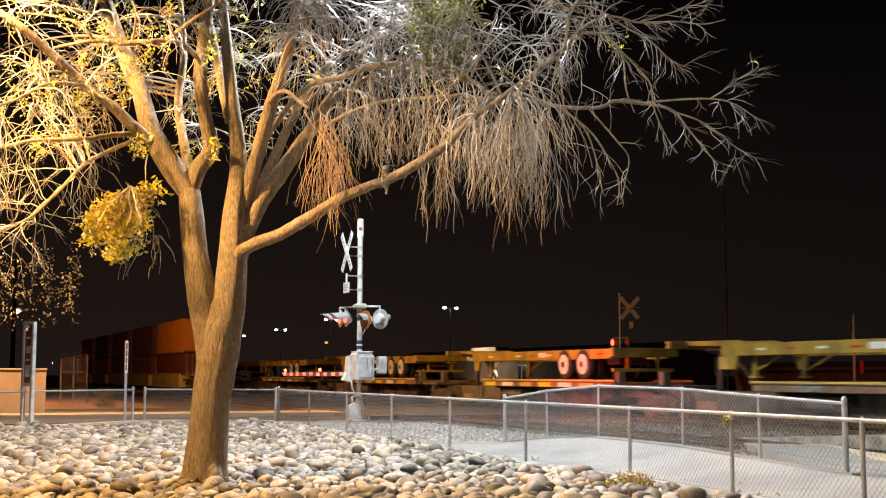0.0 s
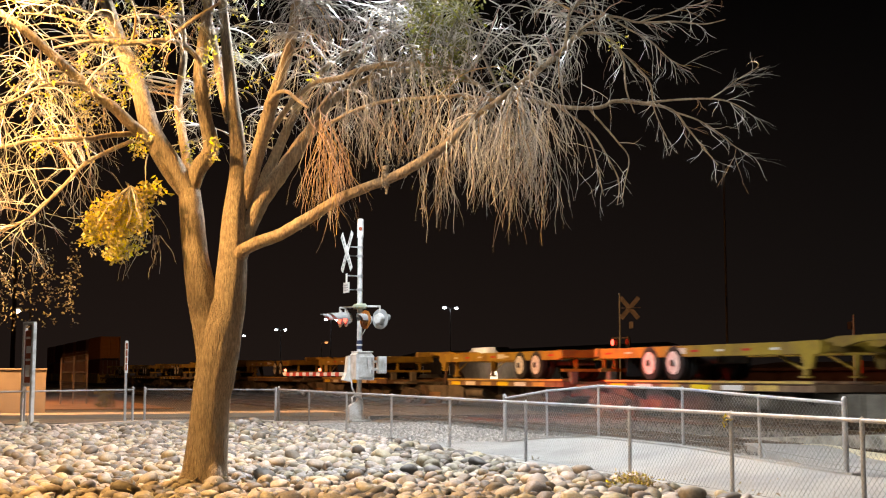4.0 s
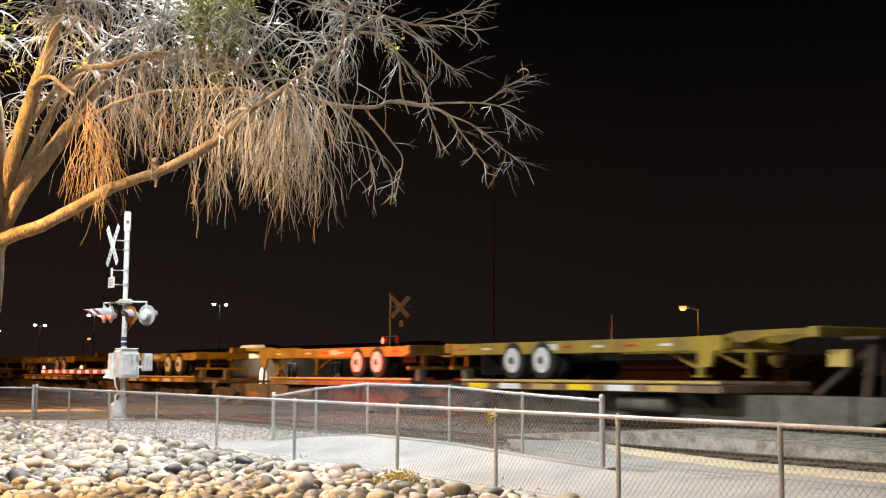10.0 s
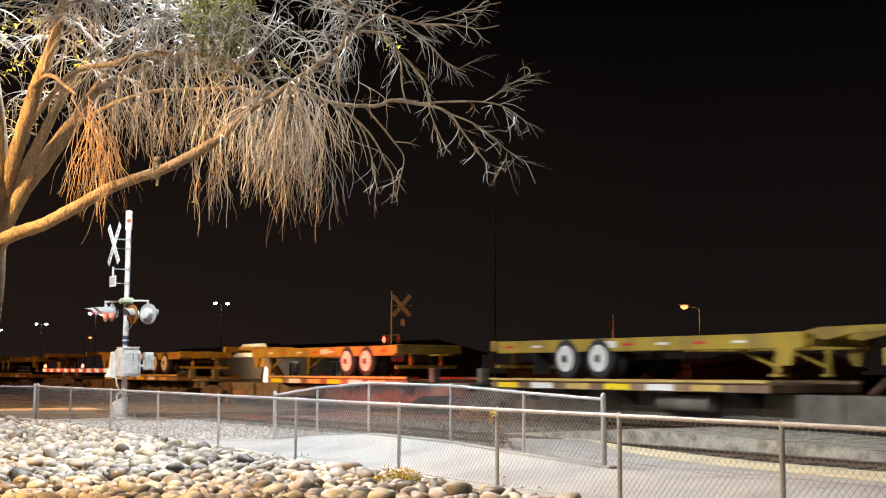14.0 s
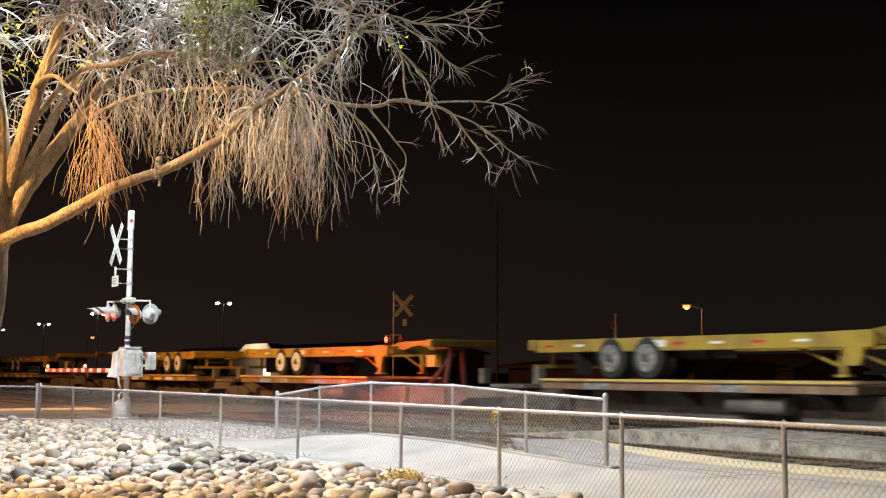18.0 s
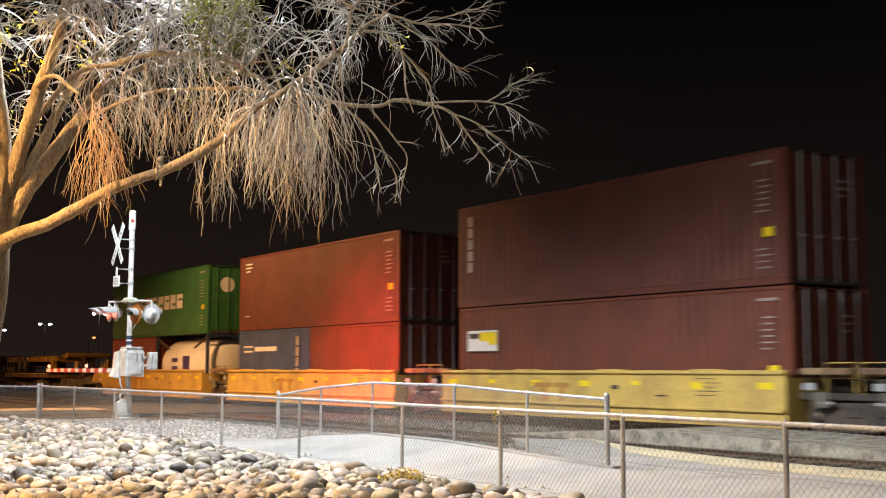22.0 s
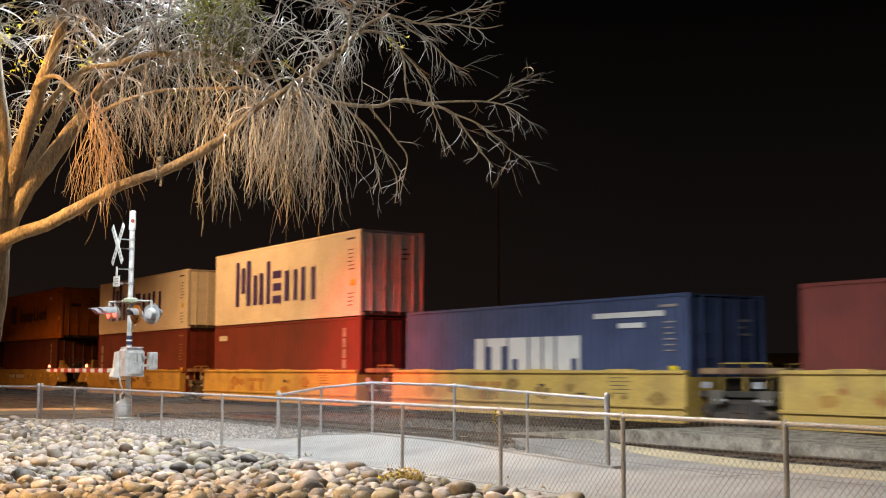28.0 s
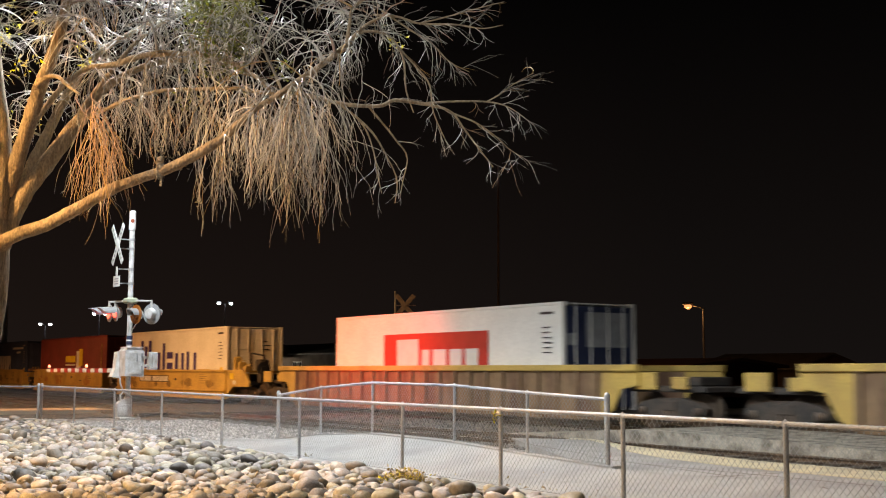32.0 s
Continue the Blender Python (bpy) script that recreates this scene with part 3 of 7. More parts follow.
def crossing_signal(at, arm, label):
    """Mast with crossbuck, lights on an arm, gate mechanism and a lowered arm along -x."""
    base = thing("crossing_signal", at, 0, label, "railway signal", "crossing signals")
    mast = part("mast", Geo().tube([(0, 0, 0.12), (0, 0, 5.72)], 0.076, 18), M["silver"], base, "silver-painted steel mast", smooth="edges")
    part("mast_cap", Geo().spin([(0.098, 5.3), (0.098, 5.82), (0.06, 5.85)], (0, 0, 0), "z", 18), M["silver"], mast, smooth="edges")
    part("cap_hole", Geo().spin([(0.055, 0.09), (0.055, 0.106)], (0, -0.035, 5.55), "x", 12), M["ink_rust"], mast)
    foot = part("base_casting", Geo().box(-0.26, -0.30, 0.0, 0.26, 0.30, 0.07, 0.02).spin([(0.16, 0.07), (0.13, 0.16), (0.12, 0.56), (0.09, 0.62)], (0, 0, 0), "z", 14),
                M["silver"], base, "cast steel base", smooth="edges")
    for x in (-0.2, 0.2):
        for y in (-0.24, 0.24):
            part("anchor_bolt", Geo().tube([(x, y, 0.06), (x, y, 0.15)], 0.028, 6), M["galv"], foot)
    part("foundation", Geo().box(-0.42, -0.42, -0.2, 0.42, 0.42, 0.0, 0.02), M["kerb"], base, "small concrete foundation")
    part("junction_box", Geo().plate([(-0.36, 0.07), (-0.02, 0.07), (-0.02, 0.56), (-0.2, 0.56), (-0.36, 0.44)], (0.02, 0.24), "x"), M["silver"], base, "sloped silver junction box")
    part("box_cover", Geo().box(0.24, -0.33, 0.12, 0.255, -0.06, 0.42, 0.006), M["silver"], base)
    buck = part("crossbuck", Geo().box(-0.03, -0.40, 4.80, 0.03, -0.36, 4.94), M["galv"], base)
    for s in (1, -1):
        m = pose(0, -0.41 - 0.008 * s, 4.87, 0, 0, 3) @ pose(0, 0, 0, 0, 53 * s, 0)
        blade = part("blade", Geo().box(-0.67, -0.006, -0.1, 0.67, 0.006, 0.1, 0.004), M["white_paint"], buck, "white crossbuck blade with dark lettering bars", at=m)
        for k in range(8):
            if k not in (3, 4):
                x = -0.56 + k * 0.147
                part("lettering_bar", Geo().box(x, -0.0085, -0.045, x + 0.075, -0.0062, 0.045), M["grey_paint"], blade)
    for z in (5.02, 4.76, 4.18, 3.78):
        part("bracket", Geo().box(-0.015, -0.40, z - 0.016, 0.015, 0.0, z + 0.016).tube([(0, 0, z - 0.035), (0, 0, z + 0.035)], 0.09, 12), M["galv"], mast)
    plate = part("track_count_sign", Geo().box(-0.06, -0.43, 3.94, 0.06, -0.415, 4.24, 0.004).box(-0.22, -0.431, 3.68, 0.22, -0.414, 3.98, 0.004), M["white_paint"], base, "small white inverted-T sign",
                 at=pose(0, 0, 0, 0, 0, 4))
    for z in (3.90, 3.83, 3.76):
        part("lettering_bar", Geo().box(-0.14, -0.4335, z - 0.014, 0.14, -0.4315, z + 0.014), M["grey_paint"], plate)
    arm_ob = part("light_arm", Geo().tube([(-0.62, -0.40, 3.28), (0, 0, 3.3), (0.6, 0.40, 3.28)], 0.03, 10), M["silver"], base, "pale light arm", smooth="edges")
    part("arm_junction", Geo().box(-0.2, -0.16, 3.22, 0.2, 0.16, 3.38, 0.04), M["c_pale"], arm_ob, "pale green junction casting")
    for x, y in ((-0.62, -0.40), (0.6, 0.40), (-0.45, -0.28)):
        part("drop_pipe", Geo().tube([(x, y, 3.31), (x, y, 3.0)], 0.03, 8), M["silver"], arm_ob)
    flasher(base, (-0.45, -0.26, 2.98), 0, True, "grey_paint", 0.58, 0.25)
    flasher(base, (-0.95, -0.28, 2.98), 0, True, "grey_paint", 0.62, 0.25)
    flasher(base, (0.5, 0.0, 2.90), 14, False, "orange_glass", 0.3)
    flasher(base, (0.6, 0.42, 2.92), 212, False, "grey_paint", 0.4, 0.29)
    part("notice_band", Geo().spin([(0.086, 2.07), (0.086, 2.32)], (0, 0, 0), "z", 12), M["c_navy"], mast, "dark blue notice wrapped on the mast")
    part("notice_stripe", Geo().spin([(0.088, 2.17), (0.088, 2.21)], (0, 0, 0), "z", 12), M["ink_white"], mast)
    part("lamp_cable", Geo().tube([(0.09, 0.05, 3.2), (0.1, 0.14, 2.65), (0.1, 0.06, 2.5), (0.09, -0.06, 2.6)], 0.014, 6), M["silver"], mast)
    box = part("gate_mechanism", Geo().plate([(-0.32, 1.2), (0.22, 1.18), (0.22, 1.86), (0.12, 1.97), (-0.24, 1.97), (-0.32, 1.9)], (0.09, 0.66), "x"), M["silver"], base, "grey cast gate mechanism box")
    part("box_lid", Geo().box(0.07, -0.28, 1.965, 0.68, 0.19, 2.0, 0.012), M["silver"], box)
    part("box_door", Geo().box(0.655, -0.26, 1.26, 0.685, 0.17, 1.86, 0.012), M["silver"], box, "grey access door")
    part("door_handle", Geo().box(0.685, -0.02, 1.60, 0.715, 0.01, 1.82, 0.008), M["galv"], box)
    for z in (1.36, 1.7):
        part("hinge", Geo().box(0.685, 0.12, z, 0.705, 0.16, z + 0.12), M["galv"], box)
    weight = part("counterweight", Geo().box(0.2, 0.44, 1.37, 0.46, 0.68, 1.86, 0.02), M["silver"], base, "silver counterweight plates")
    for k in range(3):
        part("weight_plate", Geo().box(0.465, 0.46 + 0.075 * k, 1.42, 0.49, 0.515 + 0.075 * k, 1.81, 0.008), M["silver"], weight)
    for z in (1.45, 1.68):
        part("counterweight_arm", Geo().box(0.26, 0.15, z, 0.32, 0.48, z + 0.07, 0.01), M["silver"], base)
    part("arm_clamp", Geo().plate([(-0.52, 1.18), (-0.30, 1.14), (-0.2, 1.3), (-0.2, 1.8), (-0.28, 1.88), (-0.38, 1.86), (-0.42, 1.4)], (-0.12, 0.14), "x"), M["white_paint"], base, "white cast gate arm clamp")
    gate = part("gate_arm", Geo().box(-0.2 - arm, -0.47, 1.29, -0.1, -0.41, 1.405, 0.015), M["white_paint"], base, "lowered white gate arm with red stripes")
    x = -0.45
    while x > -0.2 - arm + 0.3:
        part("red_stripe", Geo().plate([(x, 1.286), (x - 0.36, 1.286), (x - 0.36, 1.409), (x, 1.409)], (-0.473, -0.407)), M["red_paint"], gate)
        x -= 0.76
    for x in (-0.2 - arm + 0.2, -0.2 - arm * 0.35):
        cup = part("gate_lamp", Geo().box(x - 0.04, -0.48, 1.405, x + 0.04, -0.40, 1.44, 0.008), M["black_paint"], gate)
        part("lamp_glass", Geo().spin([(0.04, 1.44), (0.045, 1.49), (0.02, 1.53)], (x, -0.44, 0), "z", 12), M["red_lamp"], cup, "small lit red gate lamp")
    part("conduit", Geo().tube([(0.2, -0.3, 1.22), (0.2, -0.29, 1.0), (0.2, -0.2, 0.78), (0.16, 0.0, 0.66), (0.1, 0.08, 0.60)], 0.028, 8), M["silver"], base, "looped flexible cable conduit", smooth=True)
    part("conduit", Geo().tube([(0.12, -0.24, 0.5), (0.12, -0.25, 0.68), (0.12, -0.18, 0.75), (0.1, -0.05, 0.72)], 0.026, 8), M["silver"], base, smooth=True)
    return base


crossing_signal((-33.9, 11.45, 0.05), 6.4, "silver crossing signal with a lowered striped gate arm")
FAR_SIGNAL = thing("far_crossing_signal", (-46.9, 27.8, 0.0), 0, "slim crossing signal across the tracks with red lights", "railway signal", "crossing signals")
part("mast", Geo().tube([(0, 0, 0), (0, 0, 4.95)], 0.045, 12), M["grey_paint"], FAR_SIGNAL, smooth="edges")
for s in (1, -1):
    part("blade", Geo().box(-0.6, -0.01, -0.1, 0.6, 0.01, 0.1), M["dull_sheet"], FAR_SIGNAL, "dull back of a crossbuck blade", at=pose(0.33, 0.3 + 0.012 * s, 4.3, 0, 0, 238) @ pose(0, 0, 0, 0, 50 * s, 0))
part("sign_plate", Geo().box(0.28, 0.29, 3.4, 0.62, 0.31, 3.7), M["dull_sheet"], FAR_SIGNAL)
part("light_arm", Geo().tube([(-0.7, 0, 3.0), (0.7, 0, 3.0)], 0.03, 8).tube([(0, 0, 4.3), (0.45, 0.3, 4.3), (0.6, 0.7, 4.3)], 0.02, 6), M["dull_sheet"], FAR_SIGNAL)
for x, lit in ((-0.62, True), (-0.3, False), (0.62, False)):
    disc = part("background_disc", Geo().spin([(0.25, -0.01), (0.25, 0.02)], (x, 0, 2.82), "y", 20), M["black_paint"], FAR_SIGNAL)
    part("lens", Geo().spin([(0.14, -0.02), (0.1, -0.06), (0.03, -0.07)], (x, 0, 2.82), "y", 16), M["red_lit" if lit else "red_paint"], disc, "lit red signal lens" if lit else "dark red signal lens")


# ---------------------------------------------------------------- the tree
def spot(u, z, away=0.0):
    """A place u metres right of the trunk foot and z high as seen from the camera, pushed away metres farther along that line of sight."""
    p = Vector(by_tree(u, 0, z))
    return Vector(EYE) + (p - Vector(EYE)) * (1 + away / 15.3)


def smooth_path(points, n=6):
    """A smooth line through (u, z, away, radius) points."""
    out = []
    k = len(points)
    for i in range(k - 1):
        p0, p1, p2, p3 = points[max(i - 1, 0)], points[i], points[i + 1], points[min(i + 2, k - 1)]
        for j in range(n):
            t = j / n
            out.append([0.5 * (2 * b + (c - a) * t + (2 * a - 5 * b + 4 * c - d) * t * t + (3 * b - a - 3 * c + d) * t ** 3) for a, b, c, d in zip(p0, p1, p2, p3)])
    out.append(list(points[-1]))
    return out


tree = thing("tree", tuple(TREE), 0, "large half-bare tree with hanging grey twigs and yellow leaf clumps", "tree")
ROOT = Vector(TREE)
BRANCHES = {}


def limb(name, points, n=12, label="", bumpy=0.02, material="limb"):
    path = smooth_path(points, 16 if material == "bark" else 9)
    pts = [spot(u, z, a) - ROOT for u, z, a, r in path]
    rnd = random.Random(len(name) * 7 + int(points[0][0] * 100))
    radii = [max(0.004, r * (1 + bumpy * 4 * (rnd.random() - 0.5))) for u, z, a, r in path]
    n = n * 3 if material == "bark" else n + 6
    g = Geo().tube(pts, [r if material == "bark" else q for (_, _, _, r), q in zip(path, radii)], n)
    for i, p in enumerate(pts):
        for k in range(n):
            v = Vector(g.v[i * n + k])
            o = v - p
            a = 2 * math.pi * k / n
            if material == "bark":
                ridge = 0.035 * noise.noise((math.cos(a) * 5, math.sin(a) * 5, p.z * 1.6)) + 0.05 * abs(noise.noise((math.cos(a) * 11, math.sin(a) * 11, p.z * 3.2 + 7)))
            else:
                ridge = 0.13 * noise.noise(v * 7) + 0.08 * noise.noise(v * 19)
            g.v[i * n + k] = tuple(p + o * (1 + ridge))
    BRANCHES[name] = list(zip(pts, radii))
    return part("trunk" if name == "trunk" else "limb", g, M[material], tree, label, smooth=True)


limb("trunk", [(-0.12, -0.12, 0, 0.36), (-0.11, 0.10, 0, 0.29), (-0.09, 0.45, 0, 0.25), (-0.04, 1.15, 0, 0.232), (0.03, 1.65, 0, 0.242), (0.06, 2.0, 0, 0.24), (0.06, 2.3, 0, 0.15), (0.06, 2.45, 0, 0.05)], 26, "thick furrowed brown trunk", 0.02, "bark")
limb("fork_left", [(0, 1.21, 0, 0.1818), (-0.08, 1.83, 0, 0.1888), (-0.19, 2.38, 0, 0.1818), (-0.28, 2.87, 0.02, 0.1538), (-0.33, 3.3, 0.05, 0.1469), (-0.37, 3.65, 0.1, 0.1329)], 18, "", material="bark")
limb("left_c", [(-0.36, 3.61, 0.1, 0.1259), (-0.63, 4, 0.05, 0.1469), (-0.86, 4.4, 0, 0.1259), (-1.03, 4.94, 0.1, 0.1049), (-1.21, 5.33, 0.2, 0.0979), (-1.36, 5.73, 0.3, 0.0909), (-1.49, 6.1, 0.4, 0.0769), (-1.65, 6.61, 0.5, 0.049)], 14, "", material="bark")
limb("left_a", [(-0.76, 4.2, 0, 0.0769), (-1.07, 4.45, -0.2, 0.0769), (-1.35, 4.71, -0.35, 0.0629), (-1.71, 4.99, -0.5, 0.0629), (-2.13, 5.38, -0.8, 0.0559), (-2.62, 5.79, -1.1, 0.049), (-3.24, 6.17, -1.3, 0.035)], 12, "", material="limb")
limb("left_b", [(-0.38, 3.58, 0.1, 0.0979), (-0.27, 3.93, 0.1, 0.1049), (-0.12, 4.18, 0.1, 0.0979), (-0.2, 4.61, 0.05, 0.0839), (-0.27, 5.08, 0.05, 0.0839), (-0.23, 5.59, 0.1, 0.0769), (-0.17, 6.1, 0.2, 0.0629), (-0.15, 6.61, 0.2, 0.042)], 14, "", material="bark")
limb("stub", [(-0.16, 4.13, 0.05, 0.0629), (-0.08, 4.2, -0.05, 0.0559), (-0.03, 4.23, -0.1, 0.042)], 8, "", material="limb")
limb("left_e", [(-0.35, 3.72, 0.8, 0.0629), (-0.46, 4.29, 1, 0.0629), (-0.54, 4.79, 1.2, 0.0559), (-0.48, 5.37, 1.3, 0.049), (-0.54, 6.1, 1.4, 0.035)], 8, "", material="limb")
limb("left_f", [(-0.21, 5.19, -0.2, 0.028), (-0.34, 5.38, -0.35, 0.035), (-0.5, 5.51, -0.5, 0.035), (-0.7, 5.57, -0.6, 0.0315), (-1.26, 5.53, -0.7, 0.0315), (-1.62, 5.56, -0.8, 0.0245), (-2.12, 5.47, -0.9, 0.014)], 8, "", material="limb")
limb("left_i", [(-1.62, 5.56, -0.8, 0.021), (-1.8, 5.77, -0.9, 0.021), (-2.13, 5.88, -1, 0.014), (-2.52, 5.91, -1.1, 0.0105)], 8, "", material="limb")
limb("left_j", [(-0.7, 5.57, -0.6, 0.028), (-0.54, 5.7, -0.7, 0.028), (-0.31, 5.88, -0.8, 0.021), (-0.03, 6.06, -0.9, 0.014)], 8, "", material="limb")
limb("left_d", [(-1.02, 4.38, -0.1, 0.035), (-1.34, 4.36, -0.4, 0.035), (-1.69, 4.31, -0.7, 0.028), (-2.32, 4.29, -0.9, 0.0245), (-2.74, 4.2, -1, 0.0175), (-3.02, 4.15, -1, 0.014)], 8, "", material="limb")
limb("left_g", [(-1.09, 4.29, 0.1, 0.028), (-1.4, 4.15, 0.2, 0.028), (-1.68, 3.99, 0.3, 0.0245), (-2.02, 3.63, 0.3, 0.021), (-2.36, 3.31, 0.2, 0.0175), (-2.74, 3.14, 0.1, 0.0105)], 8, "", material="limb")
limb("left_h", [(-1.71, 4.99, -0.6, 0.021), (-2.17, 5.01, -1, 0.021), (-2.52, 4.83, -1.3, 0.0175), (-2.83, 4.71, -1.5, 0.014)], 8, "", material="limb")
limb("fork_mid", [(0.04, 1.21, 0, 0.1748), (0.1, 1.83, 0, 0.1958), (0.16, 2.45, 0.02, 0.1958), (0.18, 2.94, 0.05, 0.1678), (0.19, 3.37, 0.1, 0.1399), (0.23, 3.86, 0.15, 0.1119), (0.21, 4.29, 0.2, 0.0979), (0.15, 4.72, 0.25, 0.0839), (0.09, 5.19, 0.3, 0.0769), (0.03, 5.73, 0.35, 0.0629), (-0.02, 6.24, 0.4, 0.049)], 16, "", material="bark")
limb("mid_a", [(0.1, 4.54, 0.3, 0.0559), (0, 5.01, 0.6, 0.0629), (-0.07, 5.37, 0.8, 0.0559), (-0.17, 5.81, 1, 0.049), (-0.25, 6.24, 1.1, 0.035)], 10, "", material="limb")
limb("mid_b", [(0.31, 3.44, 0.15, 0.0769), (0.4, 3.86, 0.1, 0.0909), (0.52, 4.33, 0, 0.0874), (0.64, 4.79, -0.1, 0.0804), (0.77, 5.22, -0.2, 0.0699), (0.88, 5.66, -0.3, 0.0629), (0.92, 6.1, -0.4, 0.0559), (0.96, 6.54, -0.4, 0.035)], 12, "", material="limb")
limb("mid_c", [(0.59, 4.78, -0.15, 0.028), (0.7, 4.89, -0.4, 0.028), (0.83, 4.91, -0.5, 0.0245), (0.95, 4.81, -0.6, 0.021), (1.09, 4.71, -0.7, 0.014)], 8, "", material="limb")
limb("mid_d", [(0.55, 4.3, 0.1, 0.035), (0.7, 4.52, 0.1, 0.035), (0.88, 4.78, 0.05, 0.0315), (1.02, 4.92, 0, 0.028), (1.19, 5.04, -0.1, 0.0315), (1.48, 5.09, -0.2, 0.035), (1.83, 5.22, -0.3, 0.035), (2.33, 5.27, -0.4, 0.0315), (2.82, 5.21, -0.5, 0.028), (3.18, 5.02, -0.6, 0.021), (3.37, 4.85, -0.7, 0.014)], 8, "", material="limb")
limb("right_b", [(0.37, 3.15, 0.5, 0.0769), (0.53, 3.72, 0.6, 0.0699), (0.71, 4.15, 0.7, 0.0664), (0.88, 4.55, 0.9, 0.0559), (1.02, 4.83, 1, 0.049), (1.23, 5.15, 1.1, 0.042), (1.54, 5.41, 1.2, 0.035), (1.97, 5.66, 1.3, 0.028), (2.47, 5.88, 1.3, 0.021)], 10, "", material="limb")
limb("right_a", [(0.24, 2.73, 0.1, 0.0979), (0.37, 3.19, 0.15, 0.1049), (0.51, 3.51, 0.2, 0.1049), (0.78, 3.91, 0.3, 0.0979), (1.08, 4.36, 0.45, 0.0874), (1.3, 4.71, 0.6, 0.0629), (1.62, 4.97, 0.7, 0.0455), (2.04, 5.15, 0.8, 0.0385), (2.54, 5.19, 0.8, 0.0315), (3.11, 5.07, 0.8, 0.0245), (3.49, 4.78, 0.8, 0.014)], 14, "", material="limb")
limb("right_d", [(1.11, 4.49, 0.4, 0.035), (1.28, 4.76, 0.5, 0.0315), (1.48, 5.04, 0.6, 0.028), (1.76, 5.41, 0.8, 0.0245), (2.18, 5.73, 1, 0.0175)], 8, "", material="limb")
limb("right_c", [(1.14, 4.42, 0.3, 0.028), (1.34, 4.5, 0.1, 0.0245), (1.62, 4.65, -0.1, 0.0245), (2.04, 4.79, -0.3, 0.0224), (2.47, 4.83, -0.4, 0.021), (2.89, 4.86, -0.5, 0.021), (3.39, 4.82, -0.6, 0.0245), (3.74, 4.82, -0.6, 0.028)], 8, "", material="limb")
limb("low", [(0.12, 2.59, 0.02, 0.0699), (0.24, 2.83, -0.05, 0.0839), (0.38, 2.96, -0.15, 0.0804), (0.79, 3.13, -0.35, 0.0734), (1.14, 3.34, -0.5, 0.0699), (1.49, 3.56, -0.65, 0.0664), (1.84, 3.71, -0.8, 0.0594), (2.19, 3.85, -0.9, 0.0594), (2.61, 4.1, -1, 0.0559), (2.89, 4.32, -1.05, 0.049), (3.14, 4.58, -1.1, 0.0385), (3.4, 4.76, -1.1, 0.035), (3.67, 4.96, -1.1, 0.035), (3.96, 5.18, -1.1, 0.035), (4.31, 5.48, -1.1, 0.035), (4.47, 5.67, -1.1, 0.0245), (4.64, 5.81, -1.1, 0.0175), (4.85, 5.91, -1.1, 0.0105)], 14, "long low limb reaching over the crossing", material="limb")
limb("reach_a", [(4.31, 5.47, -1.1, 0.0245), (4.34, 5.73, -1.1, 0.021), (4.38, 5.95, -1.1, 0.0196), (4.52, 6.08, -1.1, 0.0154), (4.75, 6.21, -1.1, 0.0105)], 8, "pale upper limb", material="limb")
limb("reach_b", [(3.6, 4.85, -0.7, 0.0315), (3.95, 4.79, -0.8, 0.028), (4.31, 4.72, -0.9, 0.0245), (4.73, 4.72, -1, 0.0224), (4.94, 4.8, -1, 0.0224), (5.37, 4.76, -1, 0.0182), (5.65, 4.68, -1, 0.014), (5.82, 4.47, -1, 0.0112), (5.99, 4.25, -1, 0.0084), (6.2, 3.99, -1, 0.0049)], 8, "", material="limb")
limb("reach_c", [(4.4, 5.6, -1.1, 0.0175), (4.56, 5.67, -1.1, 0.0154), (4.76, 5.66, -1.1, 0.0154), (4.94, 5.53, -1.1, 0.014), (5.04, 5.3, -1.1, 0.0126), (5.07, 4.94, -1.1, 0.0098), (5.17, 4.65, -1.1, 0.0063)], 6, "", material="limb")
limb("reach_d", [(4.99, 5.46, -1.1, 0.0112), (5.2, 5.24, -1.1, 0.0112), (5.37, 5.02, -1.1, 0.0105), (5.42, 4.68, -1.1, 0.0077), (5.57, 4.33, -1.1, 0.0049)], 6, "", material="limb")
limb("reach_e", [(5.23, 4.77, -1, 0.0133), (5.72, 4.82, -1, 0.0119), (6.15, 4.83, -1, 0.0098), (6.43, 4.76, -1, 0.007), (6.74, 4.55, -1, 0.0042)], 6, "", material="limb")
limb("reach_f", [(6.11, 4.83, -1, 0.0084), (6.29, 4.94, -1, 0.0077), (6.47, 5.08, -1, 0.0063), (6.74, 5.24, -1, 0.0042)], 6, "", material="limb")
limb("reach_g", [(5.61, 4.68, -1, 0.0112), (5.96, 4.56, -1, 0.0098), (6.24, 4.38, -1, 0.0077), (6.41, 4.23, -1, 0.0056), (6.6, 4.12, -1, 0.0042)], 6, "", material="limb")
limb("reach_h", [(4.24, 4.71, -0.9, 0.014), (4.45, 4.56, -0.9, 0.0133), (4.66, 4.36, -0.9, 0.0119), (4.83, 4.08, -0.9, 0.0098), (4.96, 3.79, -0.9, 0.0077), (4.94, 3.49, -0.9, 0.0049)], 6, "", material="limb")
limb("reach_i", [(4.59, 4.71, -0.9, 0.0126), (4.74, 4.54, -0.9, 0.0119), (4.94, 4.3, -0.9, 0.0105), (5.09, 4.08, -0.9, 0.0084), (5.04, 3.79, -0.9, 0.0063), (5, 3.56, -0.9, 0.0042)], 6, "", material="limb")
limb("reach_j", [(4.41, 4.6, -0.9, 0.0112), (4.57, 4.4, -0.9, 0.0098), (4.67, 4.11, -0.9, 0.0084), (4.72, 3.83, -0.9, 0.0063), (4.77, 3.61, -0.9, 0.0042)], 6, "", material="limb")
